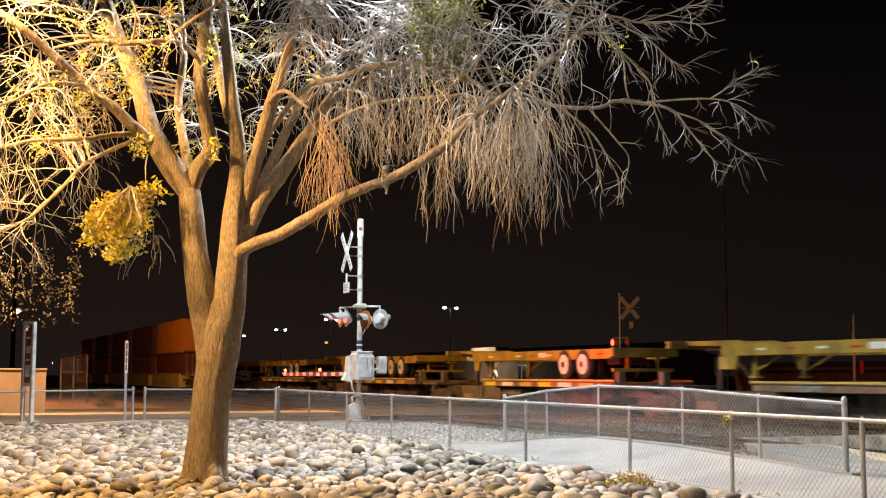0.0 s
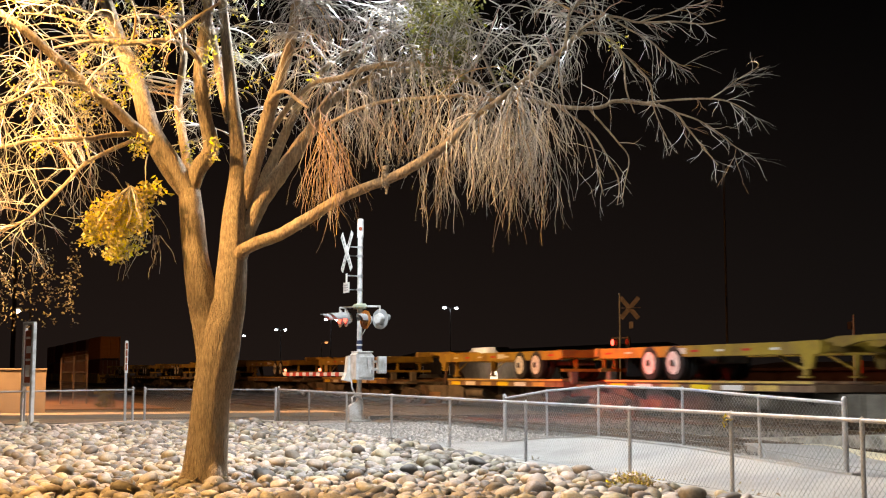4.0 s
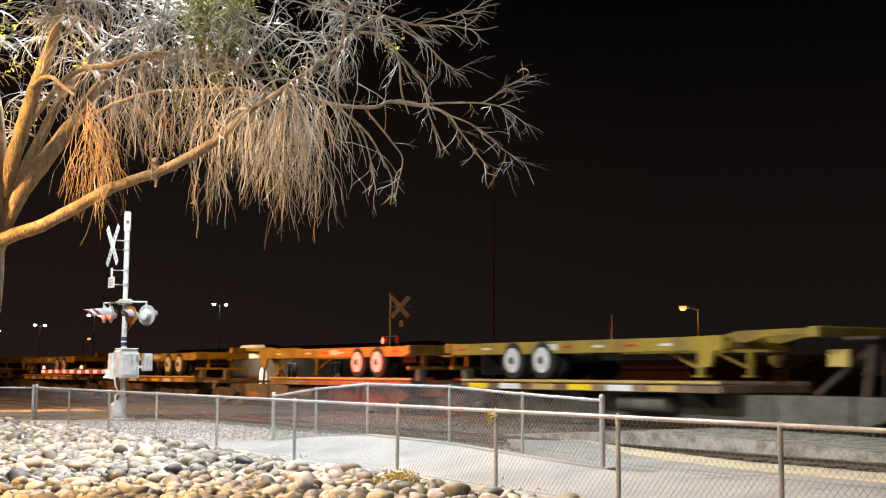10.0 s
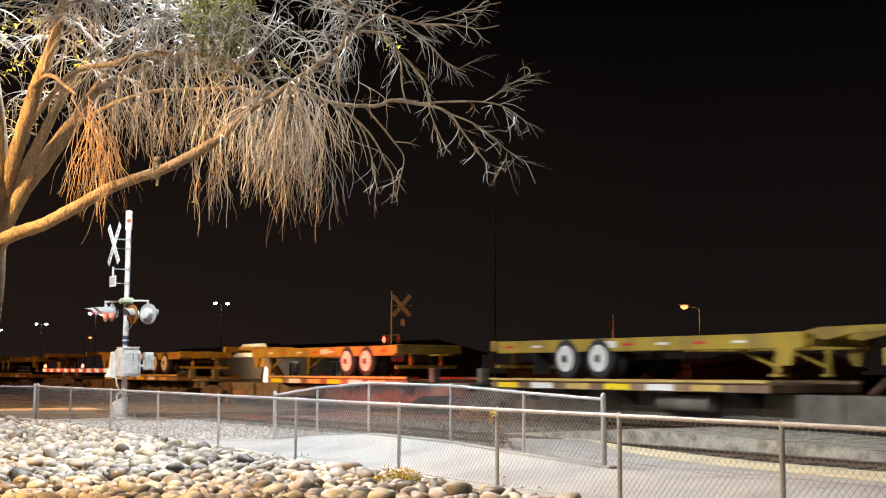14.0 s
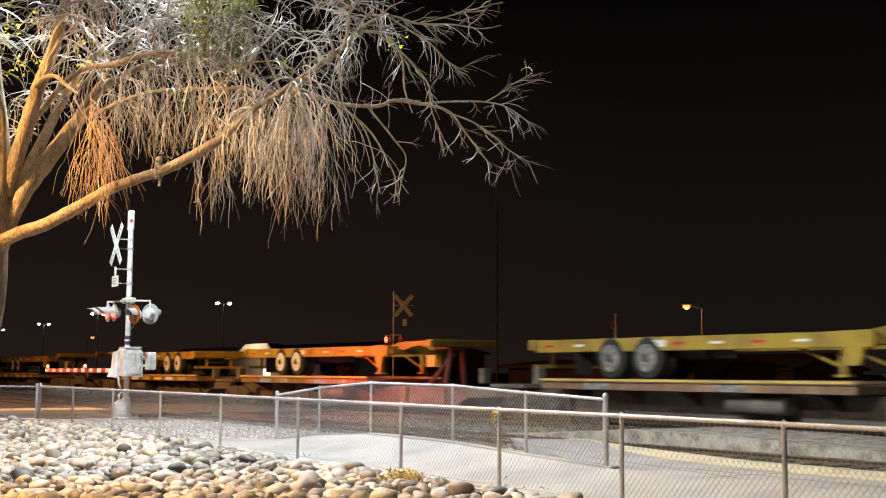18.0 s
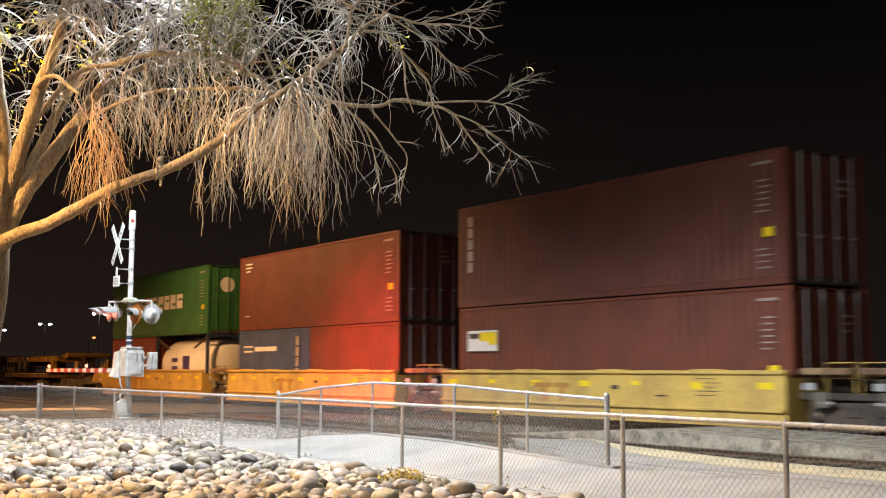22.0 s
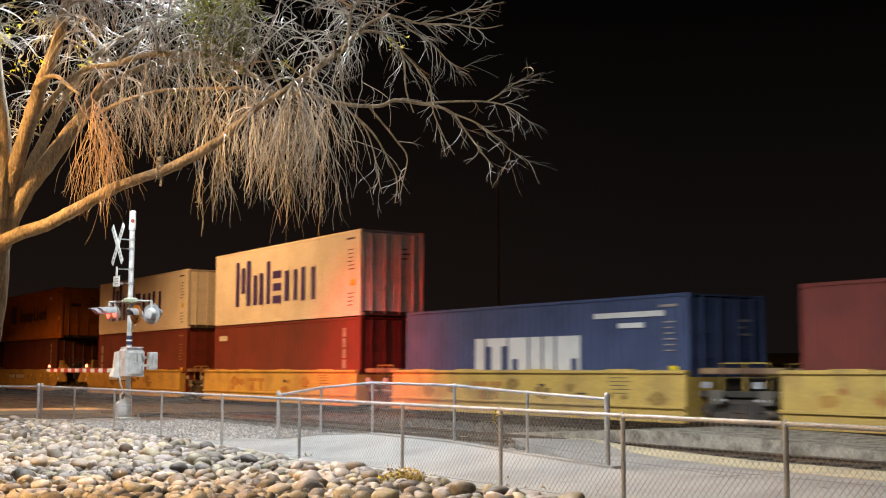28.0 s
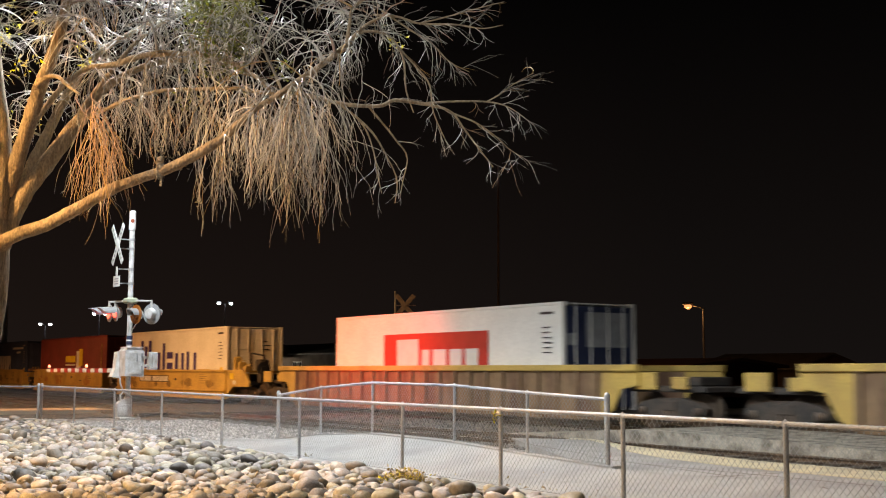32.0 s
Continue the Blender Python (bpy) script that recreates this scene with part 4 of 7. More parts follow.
limb("reach_k", [(4.64, 5.89, -1.1, 0.014), (4.96, 5.88, -1.1, 0.014), (5.24, 5.81, -1.1, 0.0126), (5.71, 5.82, -1.1, 0.0105), (6.06, 5.79, -1.1, 0.007), (6.33, 5.85, -1.1, 0.0042)], 6, "", material="limb")
limb("reach_l", [(4.75, 5.95, -1.1, 0.0126), (5.1, 5.73, -1.1, 0.0112), (5.38, 5.57, -1.1, 0.0098), (5.63, 5.33, -1.1, 0.007), (5.89, 5.21, -1.1, 0.0042)], 6, "", material="limb")
limb("reach_m", [(5.24, 5.81, -1.1, 0.0098), (5.6, 5.92, -1.1, 0.0084), (5.96, 6.04, -1.1, 0.0063), (6.35, 6.16, -1.1, 0.0042)], 6, "", material="limb")
for k, (a, b) in enumerate((((-0.2, 0.0), (-0.42, -0.04)), ((0.2, 0.05), (0.44, -0.03)), ((0.05, -0.2), (0.12, -0.42)))):
    pts = [Vector((x, y, z)) - TREE_RIGHT * 0.1 for x, y, z in ((a[0] * 0.4, a[1] * 0.4, 0.5), (a[0], a[1], 0.12), (b[0], b[1], -0.06))]
    part("root_flare", Geo().tube(pts, [0.12, 0.13, 0.06], 10), M["bark"], tree, smooth=True)

rng = random.Random(11)
LIMB_PTS = [(p, r) for name, pts in BRANCHES.items() if name not in ("trunk", "fork_left") for p, r in pts if p.z > 3.0]
# lowest height of the hanging twigs along u
HANG = [(-3.2, 1.95), (-2.25, 2.0), (-1.9, 2.15), (-1.64, 2.75), (-1.39, 3.6), (-0.9, 3.72), (-0.41, 3.72), (-0.19, 3.35), (0.12, 3.4), (0.29, 3.95), (0.64, 3.95), (0.92, 4.5), (1.05, 3.5),
        (1.16, 3.0), (1.42, 3.0), (1.54, 3.72), (1.84, 3.76), (2.12, 3.6), (2.47, 3.5), (2.68, 3.05), (2.82, 3.0), (2.96, 3.25), (3.24, 3.25), (3.45, 3.6), (3.63, 3.3),
        (3.8, 3.1), (3.94, 2.95), (4.07, 3.05), (4.19, 3.35), (4.25, 4.2), (4.5, 4.6), (8.0, 4.8)]
SHADES = [Geo(), Geo(), Geo(), Geo()]
leaf_sites = []


def strand(g, p, way, length, r, fall, bend, n=6):
    """One thin twig that starts along way and droops; returns its points."""
    pts, d = [p.copy()], way.normalized()
    step = length / n
    side = Vector((rng.gauss(0, 1), rng.gauss(0, 1), rng.gauss(0, 0.5))) * bend
    for i in range(n):
        d = (d + Vector((0, 0, -fall)) + side * 0.3 + Vector((rng.gauss(0, 0.19), rng.gauss(0, 0.19), rng.gauss(0, 0.13)))).normalized()
        if i % 3 == 2:
            side = -side * rng.uniform(0.5, 1.1)
        pts.append(pts[-1] + d * step)
    g.tube(pts, [r * (1 - 0.68 * i / n) for i in range(n + 1)], 3, caps=False)
    return pts


def forked(p, way, length, r, fall, bend, kids=3, level=1, shade=None):
    """A drooping twig with side twigs that leave it at a narrow angle, and they again with finer ones."""
    g = SHADES[(3 if rng.random() < 0.1 else rng.randrange(3)) if shade is None else shade]
    n = max(5, min(14, int(length / 0.085)))
    pts = strand(g, p, way, length, r, fall, bend, n)
    for k in range(kids):
        j = rng.randrange(max(1, n // 4), max(2, int(n * 0.78)) + 1)
        d = (pts[j] - pts[j - 1]).normalized()
        out = Vector((rng.gauss(0, 1), rng.gauss(0, 1), rng.gauss(0.1, 0.5)))
        out = (out - d * out.dot(d)).normalized()
        left = length * (1 - j / n) * rng.uniform(0.55, 1.15) + 0.06
        if level:
            forked(pts[j], d + out * rng.uniform(0.35, 0.9), left, r * (1 - 0.6 * j / n) * 0.8, fall, bend, 2, level - 1, shade)
        else:
            strand(g, pts[j], d + out * rng.uniform(0.35, 0.9), left, r * (1 - 0.6 * j / n) * 0.75, fall, bend, max(3, min(7, int(left / 0.07))))
    return pts


def curtain(name, t0, t1, count, fall=(0.16, 0.34), share=(0.45, 1.0), most=1.6, thick=0.0088, way=0.0, kids=2, spread=0.4):
    """Twigs hanging from a stretch of a limb down towards the crown's lower edge."""
    pts = BRANCHES[name]
    for k in range(count):
        f = (t0 + (t1 - t0) * rng.random()) * (len(pts) - 1)
        i = min(int(f), len(pts) - 2)
        p = pts[i][0].lerp(pts[i + 1][0], f - i)
        u = (p + ROOT - TREE).dot(TREE_RIGHT)
        w = TREE_RIGHT * (rng.gauss(0, spread) + way) + TREE_AWAY * rng.gauss(0, 0.75) + Vector((0, 0, rng.uniform(-0.5, 0.75)))
        want = min(most, max(0.22, (p.z - lerp(u + 0.1 * rng.gauss(0, 1), HANG)) * rng.uniform(*share) * 1.14))
        out = forked(p, w, want, thick * rng.uniform(0.6, 1.1), rng.uniform(*fall), rng.uniform(0.15, 0.6), kids, 1 if want > 0.5 else 0)
        if rng.random() < 0.5:
            leaf_sites.append((out[len(out) // 2], u))
            leaf_sites.append((out[-1], u))


def bough(u, z, away, count, length, fall=(0.1, 0.3), kids=2, thick=0.0078, up=0.2):
    """A thin bough from the nearest limb out to (u, z), with twigs all along it."""
    end = spot(u, z, away) - ROOT
    near = min(LIMB_PTS, key=lambda q: (q[0] - end).length + (0.5 if q[0].z > end.z else 0))
    a = near[0]
    mid = (a + end) / 2 + Vector((rng.gauss(0, 0.1), rng.gauss(0, 0.1), 0.1 * (end - a).length + 0.06))
    path = [a * (1 - t) ** 2 + mid * 2 * t * (1 - t) + end * t * t for t in [i / 7 for i in range(8)]]
    SHADES[rng.randrange(4)].tube(path, [min(near[1] * 0.7, 0.018) * (1 - 0.1 * i) for i in range(8)], 5, caps=False)
    for k in range(count):
        p = path[rng.randrange(2, 8)]
        w = TREE_RIGHT * rng.gauss(0, 0.8) + TREE_AWAY * rng.gauss(0, 0.7) + Vector((0, 0, rng.gauss(up, 0.5)))
        uu = (p + ROOT - TREE).dot(TREE_RIGHT)
        want = min(length * rng.uniform(0.4, 1.1), max(0.2, p.z - lerp(uu, HANG)))
        out = forked(p, w, want, thick * rng.uniform(0.6, 1.1), rng.uniform(*fall), rng.uniform(0.2, 0.8), kids, 0)
        if rng.random() < 0.5:
            leaf_sites.append((out[-2], uu))
            leaf_sites.append((out[len(out) // 2], uu))


# the long curtain under the spreading limbs to the right
curtain("mid_d", 0.42, 1.0, 50, share=(0.35, 1.0))
curtain("right_a", 0.55, 1.0, 46, share=(0.3, 0.95))
curtain("right_c", 0.12, 1.0, 50, share=(0.4, 1.0))
curtain("low", 0.58, 0.74, 25, share=(0.5, 1.05))
curtain("low", 0.42, 0.58, 8, share=(0.2, 0.8), most=0.5)
curtain("low", 0.68, 0.86, 33, share=(0.45, 1.0), spread=0.25)
curtain("low", 0.86, 1.0, 19, fall=(0.06, 0.22), most=0.5, way=0.1)
curtain("right_b", 0.45, 1.0, 28, share=(0.3, 0.8), most=1.2)
curtain("right_d", 0.3, 1.0, 20, share=(0.3, 0.8), most=1.1)
curtain("reach_b", 0.0, 0.08, 18, fall=(0.3, 0.45), share=(0.6, 1.05), spread=0.15)
# the close tassel in front of the fork, and its fellows at the curtain's end
for u, z, away, count, low, high, wide in ((1.27, 4.55, -0.85, 17, 0.7, 1.45, 0.07), (1.4, 4.3, -0.8, 9, 0.6, 1.2, 0.05), (3.86, 4.55, -0.8, 17, 1.0, 1.62, 0.05), (2.72, 4.5, -0.7, 12, 0.8, 1.4, 0.12), (3.45, 4.5, -0.7, 14, 0.6, 1.2, 0.1)):
    for k in range(count):
        p = spot(u + rng.gauss(0, wide), z + rng.uniform(-0.15, 0.2), away + rng.gauss(0, wide)) - ROOT
        forked(p, Vector((rng.gauss(0, 0.3), rng.gauss(0, 0.3), -0.4)), rng.uniform(low, high), rng.uniform(0.005, 0.0085), 0.3, rng.uniform(0.1, 0.45), 3, 0, 3 if u < 1.5 else None)
# finer twigs on the open sprays past the crown
for name in [q for q in BRANCHES if q.startswith("reach_")]:
    pts = BRANCHES[name]
    drop = name in ("reach_h", "reach_i", "reach_j")
    for k in range({"reach_b": 14, "reach_k": 16, "reach_c": 14, "reach_l": 14, "reach_a": 12, "reach_h": 5, "reach_i": 4, "reach_j": 4}.get(name, 9)):
        i = rng.randrange(len(pts) // 4, len(pts) - 2)
        d = (pts[i + 1][0] - pts[i][0]).normalized()
        w = d + Vector((rng.gauss(0, 0.4), rng.gauss(0, 0.4), rng.gauss(0.0, 0.5)))
        forked(pts[i][0], w, rng.uniform(0.2, 0.52) * (0.7 if drop else 1), max(0.003, min(0.005, pts[i][1] * 0.8)), rng.uniform(0.02, 0.14), rng.uniform(0.3, 0.9), 2, 0)
# the thick upper mass, mostly out of sight above, and the pale tangle behind the forks
for k in range(36):
    u = rng.choice((rng.uniform(1.3, 3.2), rng.uniform(2.4, 4.2), rng.uniform(3.0, 4.7)))
    bough(u, rng.uniform(5.2, 6.6), rng.gauss(0.3, 0.7) - (0.8 if u > 2.6 else 0), 8, 0.7)
for k in range(28):
    bough(rng.uniform(0.3, 2.7), rng.uniform(4.9, 6.4), rng.uniform(0.8, 2.0), 9, 0.6, fall=(0.0, 0.2), thick=0.0088)
for k in range(15):
    bough(rng.uniform(0.75, 1.5), rng.uniform(5.4, 6.6), rng.uniform(-1.0, -0.2), 9, 0.8, fall=(0.2, 0.34))
for k in range(16):
    bough(rng.uniform(-0.35, 0.75), rng.uniform(4.2, 5.8), rng.uniform(0.9, 2.0), 8, 0.6, fall=(0.06, 0.26), thick=0.0085)
# the warm side: curling twigs with leaves
for k in range(32):
    bough(rng.uniform(-3.1, 0.1), rng.uniform(4.5, 6.6), rng.gauss(0.2, 0.9), 9, 0.75, fall=(0.05, 0.25))
for k in range(9):
    bough(rng.uniform(-3.0, -1.2), rng.uniform(4.6, 6.2), rng.uniform(0.8, 2.0), 8, 0.7, fall=(0.1, 0.3))
curtain("left_d", 0.2, 1.0, 24, fall=(0.08, 0.26), share=(0.25, 0.6), most=1.0)
curtain("left_h", 0.2, 1.0, 14, fall=(0.08, 0.28), share=(0.3, 0.7), most=1.3)
curtain("left_g", 0.25, 1.0, 31, fall=(0.05, 0.2), share=(0.5, 1.0), most=1.0, way=-0.5)
curtain("left_a", 0.3, 1.0, 20, fall=(0.06, 0.24), share=(0.2, 0.5), most=1.0)
curtain("left_f", 0.1, 1.0, 13, fall=(0.06, 0.26), share=(0.1, 0.5), most=0.7)
curtain("left_b", 0.3, 1.0, 9, fall=(0.1, 0.26), most=0.5)
curtain("fork_mid", 0.55, 1.0, 10, fall=(0.1, 0.26), most=0.45)
for g in SHADES:
    # the last mesh takes the twig colour that has sodium light in it
    rusty = g is SHADES[3]
    crown = part("twig_curtain", g, M["sodium_red_twig" if rusty else "twig"], tree, "thin reddish-brown hanging twigs, sodium glow in the colour" if rusty else "dense curtain of thin grey-brown hanging twigs")
    crown["kind"] = "stuff"


def leaves(g, centre, count, radius, size, squash=1.0):
    for k in range(count):
        while True:
            o = Vector((rng.uniform(-1, 1), rng.uniform(-1, 1), rng.uniform(-1, 1)))
            if 0.15 < o.length < 1:
                break
        p = centre + Vector((o.x, o.y, o.z * squash)) * radius
        a = Vector((rng.gauss(0, 1), rng.gauss(0, 1), rng.gauss(-0.3, 0.8))).normalized()
        b = a.orthogonal().normalized()
        c = a.cross(b) * 0.25
        s = size * rng.uniform(0.6, 1.3)
        g.add([p, p + a * s * 0.5 + b * s * 0.24 + c * s, p + a * s, p + a * s * 0.5 - b * s * 0.24 + c * s], [(0, 1, 2), (0, 2, 3)])


clump = Geo()
for k in range(46):
    a, q = rng.uniform(0, 6.28), math.sqrt(rng.random())
    c = spot(-1.28 + 0.37 * q * math.cos(a), 3.2 + 0.38 * q * math.sin(a), -0.3 + rng.gauss(0, 0.15)) - ROOT
    leaves(clump, c, 44, 0.13, 0.07)
for k in range(12):
    leaves(clump, spot(-0.95 + rng.gauss(0, 0.14), 3.6 + rng.gauss(0, 0.08), -0.3) - ROOT, 30, 0.11, 0.075)
part("leaf_clump", clump, M["leaf"], tree, "round yellow-green leaf clump")["kind"] = "stuff"
stems = Geo()
for k in range(46):
    strand(stems, spot(-1.1, 3.72, -0.3) - ROOT, Vector((rng.gauss(0, 0.6), rng.gauss(0, 0.6), -0.5)), rng.uniform(0.4, 0.85), 0.007, 0.25, 0.3, 6)
for k in range(14):
    strand(stems, spot(-1.05 + rng.uniform(-0.15, 0.35), 3.1, -0.3) - ROOT, Vector((rng.gauss(0, 0.5), rng.gauss(0, 0.5), -0.6)), rng.uniform(0.25, 0.6), 0.006, 0.2, 0.5, 8)
strand(stems, spot(-0.9, 4.12, -0.25) - ROOT, Vector((0, 0, -1)), 0.45, 0.012, 0.3, 0.1, 5)
part("stem_tuft", stems, M["twig"], tree)
top = Geo()
for k in range(60):
    leaves(top, spot(2.75 + rng.gauss(0, 0.26), 5.75 + rng.gauss(0, 0.32), -0.5 + rng.gauss(0, 0.3)) - ROOT, 34, 0.17, 0.06)
part("leaf_clump", top, M["green_leaf"], tree, "dull green leaf clump among twigs")["kind"] = "stuff"
loose = Geo()
for p, u in leaf_sites:
    if u < 0.3 and p.z > 3.7 and rng.random() < 0.3:
        leaves(loose, p, 8, 0.08, 0.045, 1.5)
for k in range(36):
    u, z, a = rng.uniform(-2.4, 0.0), rng.uniform(4.2, 6.4), rng.gauss(-0.1, 0.6)
    for q in range(4):
        leaves(loose, spot(u + rng.gauss(0, 0.03), z - q * 0.07, a) - ROOT, 10, 0.06, 0.055, 1.3)
for u, z in ((0.55, 5.04), (0.5, 5.15), (0.45, 4.95), (1.13, 5.19), (1.1, 5.3), (4.92, 5.57), (4.85, 5.5)):
    for q in range(2):
        leaves(loose, spot(u + rng.gauss(0, 0.06), z + rng.gauss(0, 0.06), -0.9) - ROOT, 5, 0.09, 0.05, 1.2)
part("leaf_scatter", loose, M["leaf"], tree, "scattered yellow leaves")["kind"] = "stuff"
dry = Geo()
for k in range(24):
    u, z, a = rng.uniform(-2.7, -1.75), rng.uniform(2.35, 2.95), rng.gauss(-0.2, 0.3)
    for q in range(5):
        leaves(dry, spot(u + rng.gauss(0, 0.04), z - q * 0.1, a) - ROOT, 5, 0.05, 0.045, 1.2)
for p, u in leaf_sites:
    if u > 2.0 and rng.random() < 0.2:
        leaves(dry, p, 4, 0.08, 0.045)
    if u < -1.6 and p.z < 3.6:
        leaves(dry, p, 9, 0.06, 0.045)
part("leaf_scatter", dry, M["tan_leaf"], tree, "dry tan leaves on drooping twigs")["kind"] = "stuff"


# ---------------------------------------------------------------- the train
TRACK_Y = 20.82
NEAR = 19.6 - TRACK_Y
MOVING = []


def rides(ob, s, y=TRACK_Y, z=0.0, turned=False):
    """Puts a thing on the train; s is its place along the track 25 seconds into the shot."""
    MOVING.append((ob, s, y, z, 180 if turned else 0))
    return ob


def corrugated(g, x0, x1, z0, z1, y, out, pitch=0.28, depth=0.036):
    """One corrugated wall in the x-z plane at y; out is -1 or 1."""
    n = max(1, int((x1 - x0) / pitch))
    w = (x1 - x0) / n
    xs = []
    for i in range(n):
        a = x0 + i * w
        xs += [(a, 0), (a + w * 0.26, 0), (a + w * 0.5, 1), (a + w * 0.76, 1)]
    xs.append((x1, 0))
    v = [(x, y - out * depth * d, z) for x, d in xs for z in (z0, z1)]
    g.add(v, [(2 * i, 2 * i + 2, 2 * i + 3, 2 * i + 1) for i in range(len(xs) - 1)])


SHARED = {}


def shared(key, make, material, smooth=False):
    if key not in SHARED:
        SHARED[key] = make().mesh(key[0], material, smooth)
    return SHARED[key]


def bars(parent, name, material, rects, y, label=""):
    """Flat markings on the near side: (x0, z0, x1, z1) each, standing 3 mm proud, each a part of its own."""
    for x0, z0, x1, z1 in rects:
        part(name, Geo().box(x0, y - 0.003, z0, x1, y + 0.003, z1), M[material], parent, label)


def container(paint, length, high, label, group="intermodal containers", door=True, smoothside=False):
    W, h = 2.44, high
    base = thing("shipping_container", (0, 0, 0), 0, label, "container", group)
    k = (paint, round(length, 2), round(h, 2))
    p = 0.16

    def body():
        g = Geo()
        for out, y in ((-1, -W / 2 + 0.012), (1, W / 2 - 0.012)):
            corrugated(g, p, length - p, p, h - 0.07, y, out, 0.28 if not smoothside else 1.2, 0.036 if not smoothside else 0.004)
        return g

    def roof():
        g = Geo()
        g.box(0.05, -W / 2 + 0.05, h - 0.05, length - 0.05, W / 2 - 0.05, h - 0.02)
        n = int(length / 0.6)
        for i in range(n):
            x = 0.2 + i * (length - 0.4) / n
            g.box(x, -W / 2 + 0.15, h - 0.02, x + 0.25, W / 2 - 0.15, h - 0.005)
        return g

    def end():
        g = Geo()
        n = 8
        w = (W - 0.28) / n
        v = []
        for i in range(n):
            a = -W / 2 + 0.14 + i * w
            v += [(a, 0), (a + w * 0.3, 0), (a + w * 0.5, 1), (a + w * 0.8, 1)]
        v.append((W / 2 - 0.14, 0))
        pts = [(0.04 + 0.045 * d, y, z) for y, d in v for z in (p, h - 0.08)]
        return g.add(pts, [(2 * i, 2 * i + 1, 2 * i + 3, 2 * i + 2) for i in range(len(v) - 1)])

    part("side_wall", shared(("side_wall", *k), body, M[paint]), M[paint], base)
    part("roof_panel", shared(("roof_panel", *k), roof, M[paint]), M[paint], base)
    part("front_wall", shared(("front_wall", *k), end, M[paint]), M[paint], base)
    part("floor", shared(("floor", *k), lambda: Geo().box(0.05, -W / 2 + 0.05, 0.02, length - 0.05, W / 2 - 0.05, 0.15), M["underframe"]), M["underframe"], base)
    for y in (-W / 2, W / 2 - 0.1):
        part("bottom_rail", shared(("bottom_rail", *k), lambda: Geo().box(p, 0, 0.0, length - p, 0.1, 0.16, 0.01), M[paint]), M[paint], base, at=(0, y, 0))
        part("top_rail", shared(("top_rail", *k), lambda: Geo().box(p, 0, h - 0.08, length - p, 0.1, h, 0.01), M[paint]), M[paint], base, at=(0, y, 0))
        for x in (0, length - 0.16):
            part("corner_post", shared(("corner_post", *k), lambda: Geo().box(0, 0, 0.12, 0.16, 0.1, h - 0.12, 0.01), M[paint]), M[paint], base, at=(x, y, 0))
    for x in (0, length - 0.18):
        for y in (-W / 2 - 0.002, W / 2 - 0.16):
            for z in (0, h - 0.118):
                part("corner_casting", shared(("corner_casting", paint), lambda: Geo().box(0, 0, 0, 0.18, 0.162, 0.118, 0.012), M[paint]), M[paint], base, at=(x, y, z))
    for y in (-1.08, 0.01):
        leaf = part("door", shared(("door", *k), lambda: Geo().box(length - 0.07, 0, 0.16, length - 0.03, 1.07, h - 0.1, 0.008), M[paint]), M[paint], base, at=(0, y, 0))
        for q in (0.3, 0.5, 0.7):
            part("door_rib", shared(("door_rib", paint, round(length, 2)), lambda: Geo().box(length - 0.032, 0.08, -0.16, length - 0.018, 0.99, 0.16, 0.005), M[paint]), M[paint], leaf, at=(0, 0, h * q + 0.1))
        for r in (0.28, 0.79):
            part("lock_rod", shared(("lock_rod", *k), lambda: Geo().tube([(length - 0.005, 0, 0.08), (length - 0.005, 0, h - 0.06)], 0.018, 8)
                                    .box(length - 0.02, -0.05, 1.0, length + 0.02, 0.12, 1.05, 0.005), M["grey_paint" if paint in ("c_brown", "c_maroon") else paint]), M["grey_paint" if paint in ("c_brown", "c_maroon") else paint], leaf, at=(0, r, 0))
    return base


def small_marks(base, length, h, tint="ink_faint", seed=1):
    """Small unreadable markings near both ends of the near side and on the door end."""
    rnd = random.Random(seed)
    y = -1.225
    rects = [(length - 0.95, h - 0.30, length - 0.38, h - 0.24)]
    for k in range(6):
        x = length - 0.86 + 0.06 * rnd.random()
        rects.append((x, h * 0.78 - 0.03 - k * 0.13, x + 0.42 - 0.12 * rnd.random(), h * 0.78 - k * 0.13))
    for k in range(4):
        x = length - 0.86 + 0.06 * rnd.random()
        rects.append((x, h * 0.27 - 0.03 - k * 0.13, x + 0.42 - 0.12 * rnd.random(), h * 0.27 - k * 0.13))
    bars(base, "marking", tint, rects, y, "small plain bars of unreadable markings")
    for k in range(3):
        part("marking", Geo().box(length - 0.02, 0.38, h - 0.62 - k * 0.16, length - 0.016, 0.72 - rnd.random() * 0.2, h - 0.57 - k * 0.16), M[tint], base)
    bars(base, "placard", "bright_yellow", [(length - 0.66, h * 0.355, length - 0.38, h * 0.425)], y, "yellow placard")


def column_marks(base, x, z1, n, size, tint="ink_faint"):
    bars(base, "marking", tint, [(x, z1 - (k + 1) * size * 1.25 + size * 0.2, x + size * 0.8, z1 - k * size * 1.25) for k in range(n)], -1.225, "upright row of plain bars")


def word(base, name, tint, x0, z0, widths, heights, gap, y=-1.226, cut=()):
    """A brand mark as a row of plain blocks."""
    rects, x = [], x0
    for w, hh in zip(widths, heights):
        rects.append((x, z0, x + w, z0 + hh))
        x += w + gap
    return bars(base, name, tint, rects, y, "brand mark shown as plain blocks")


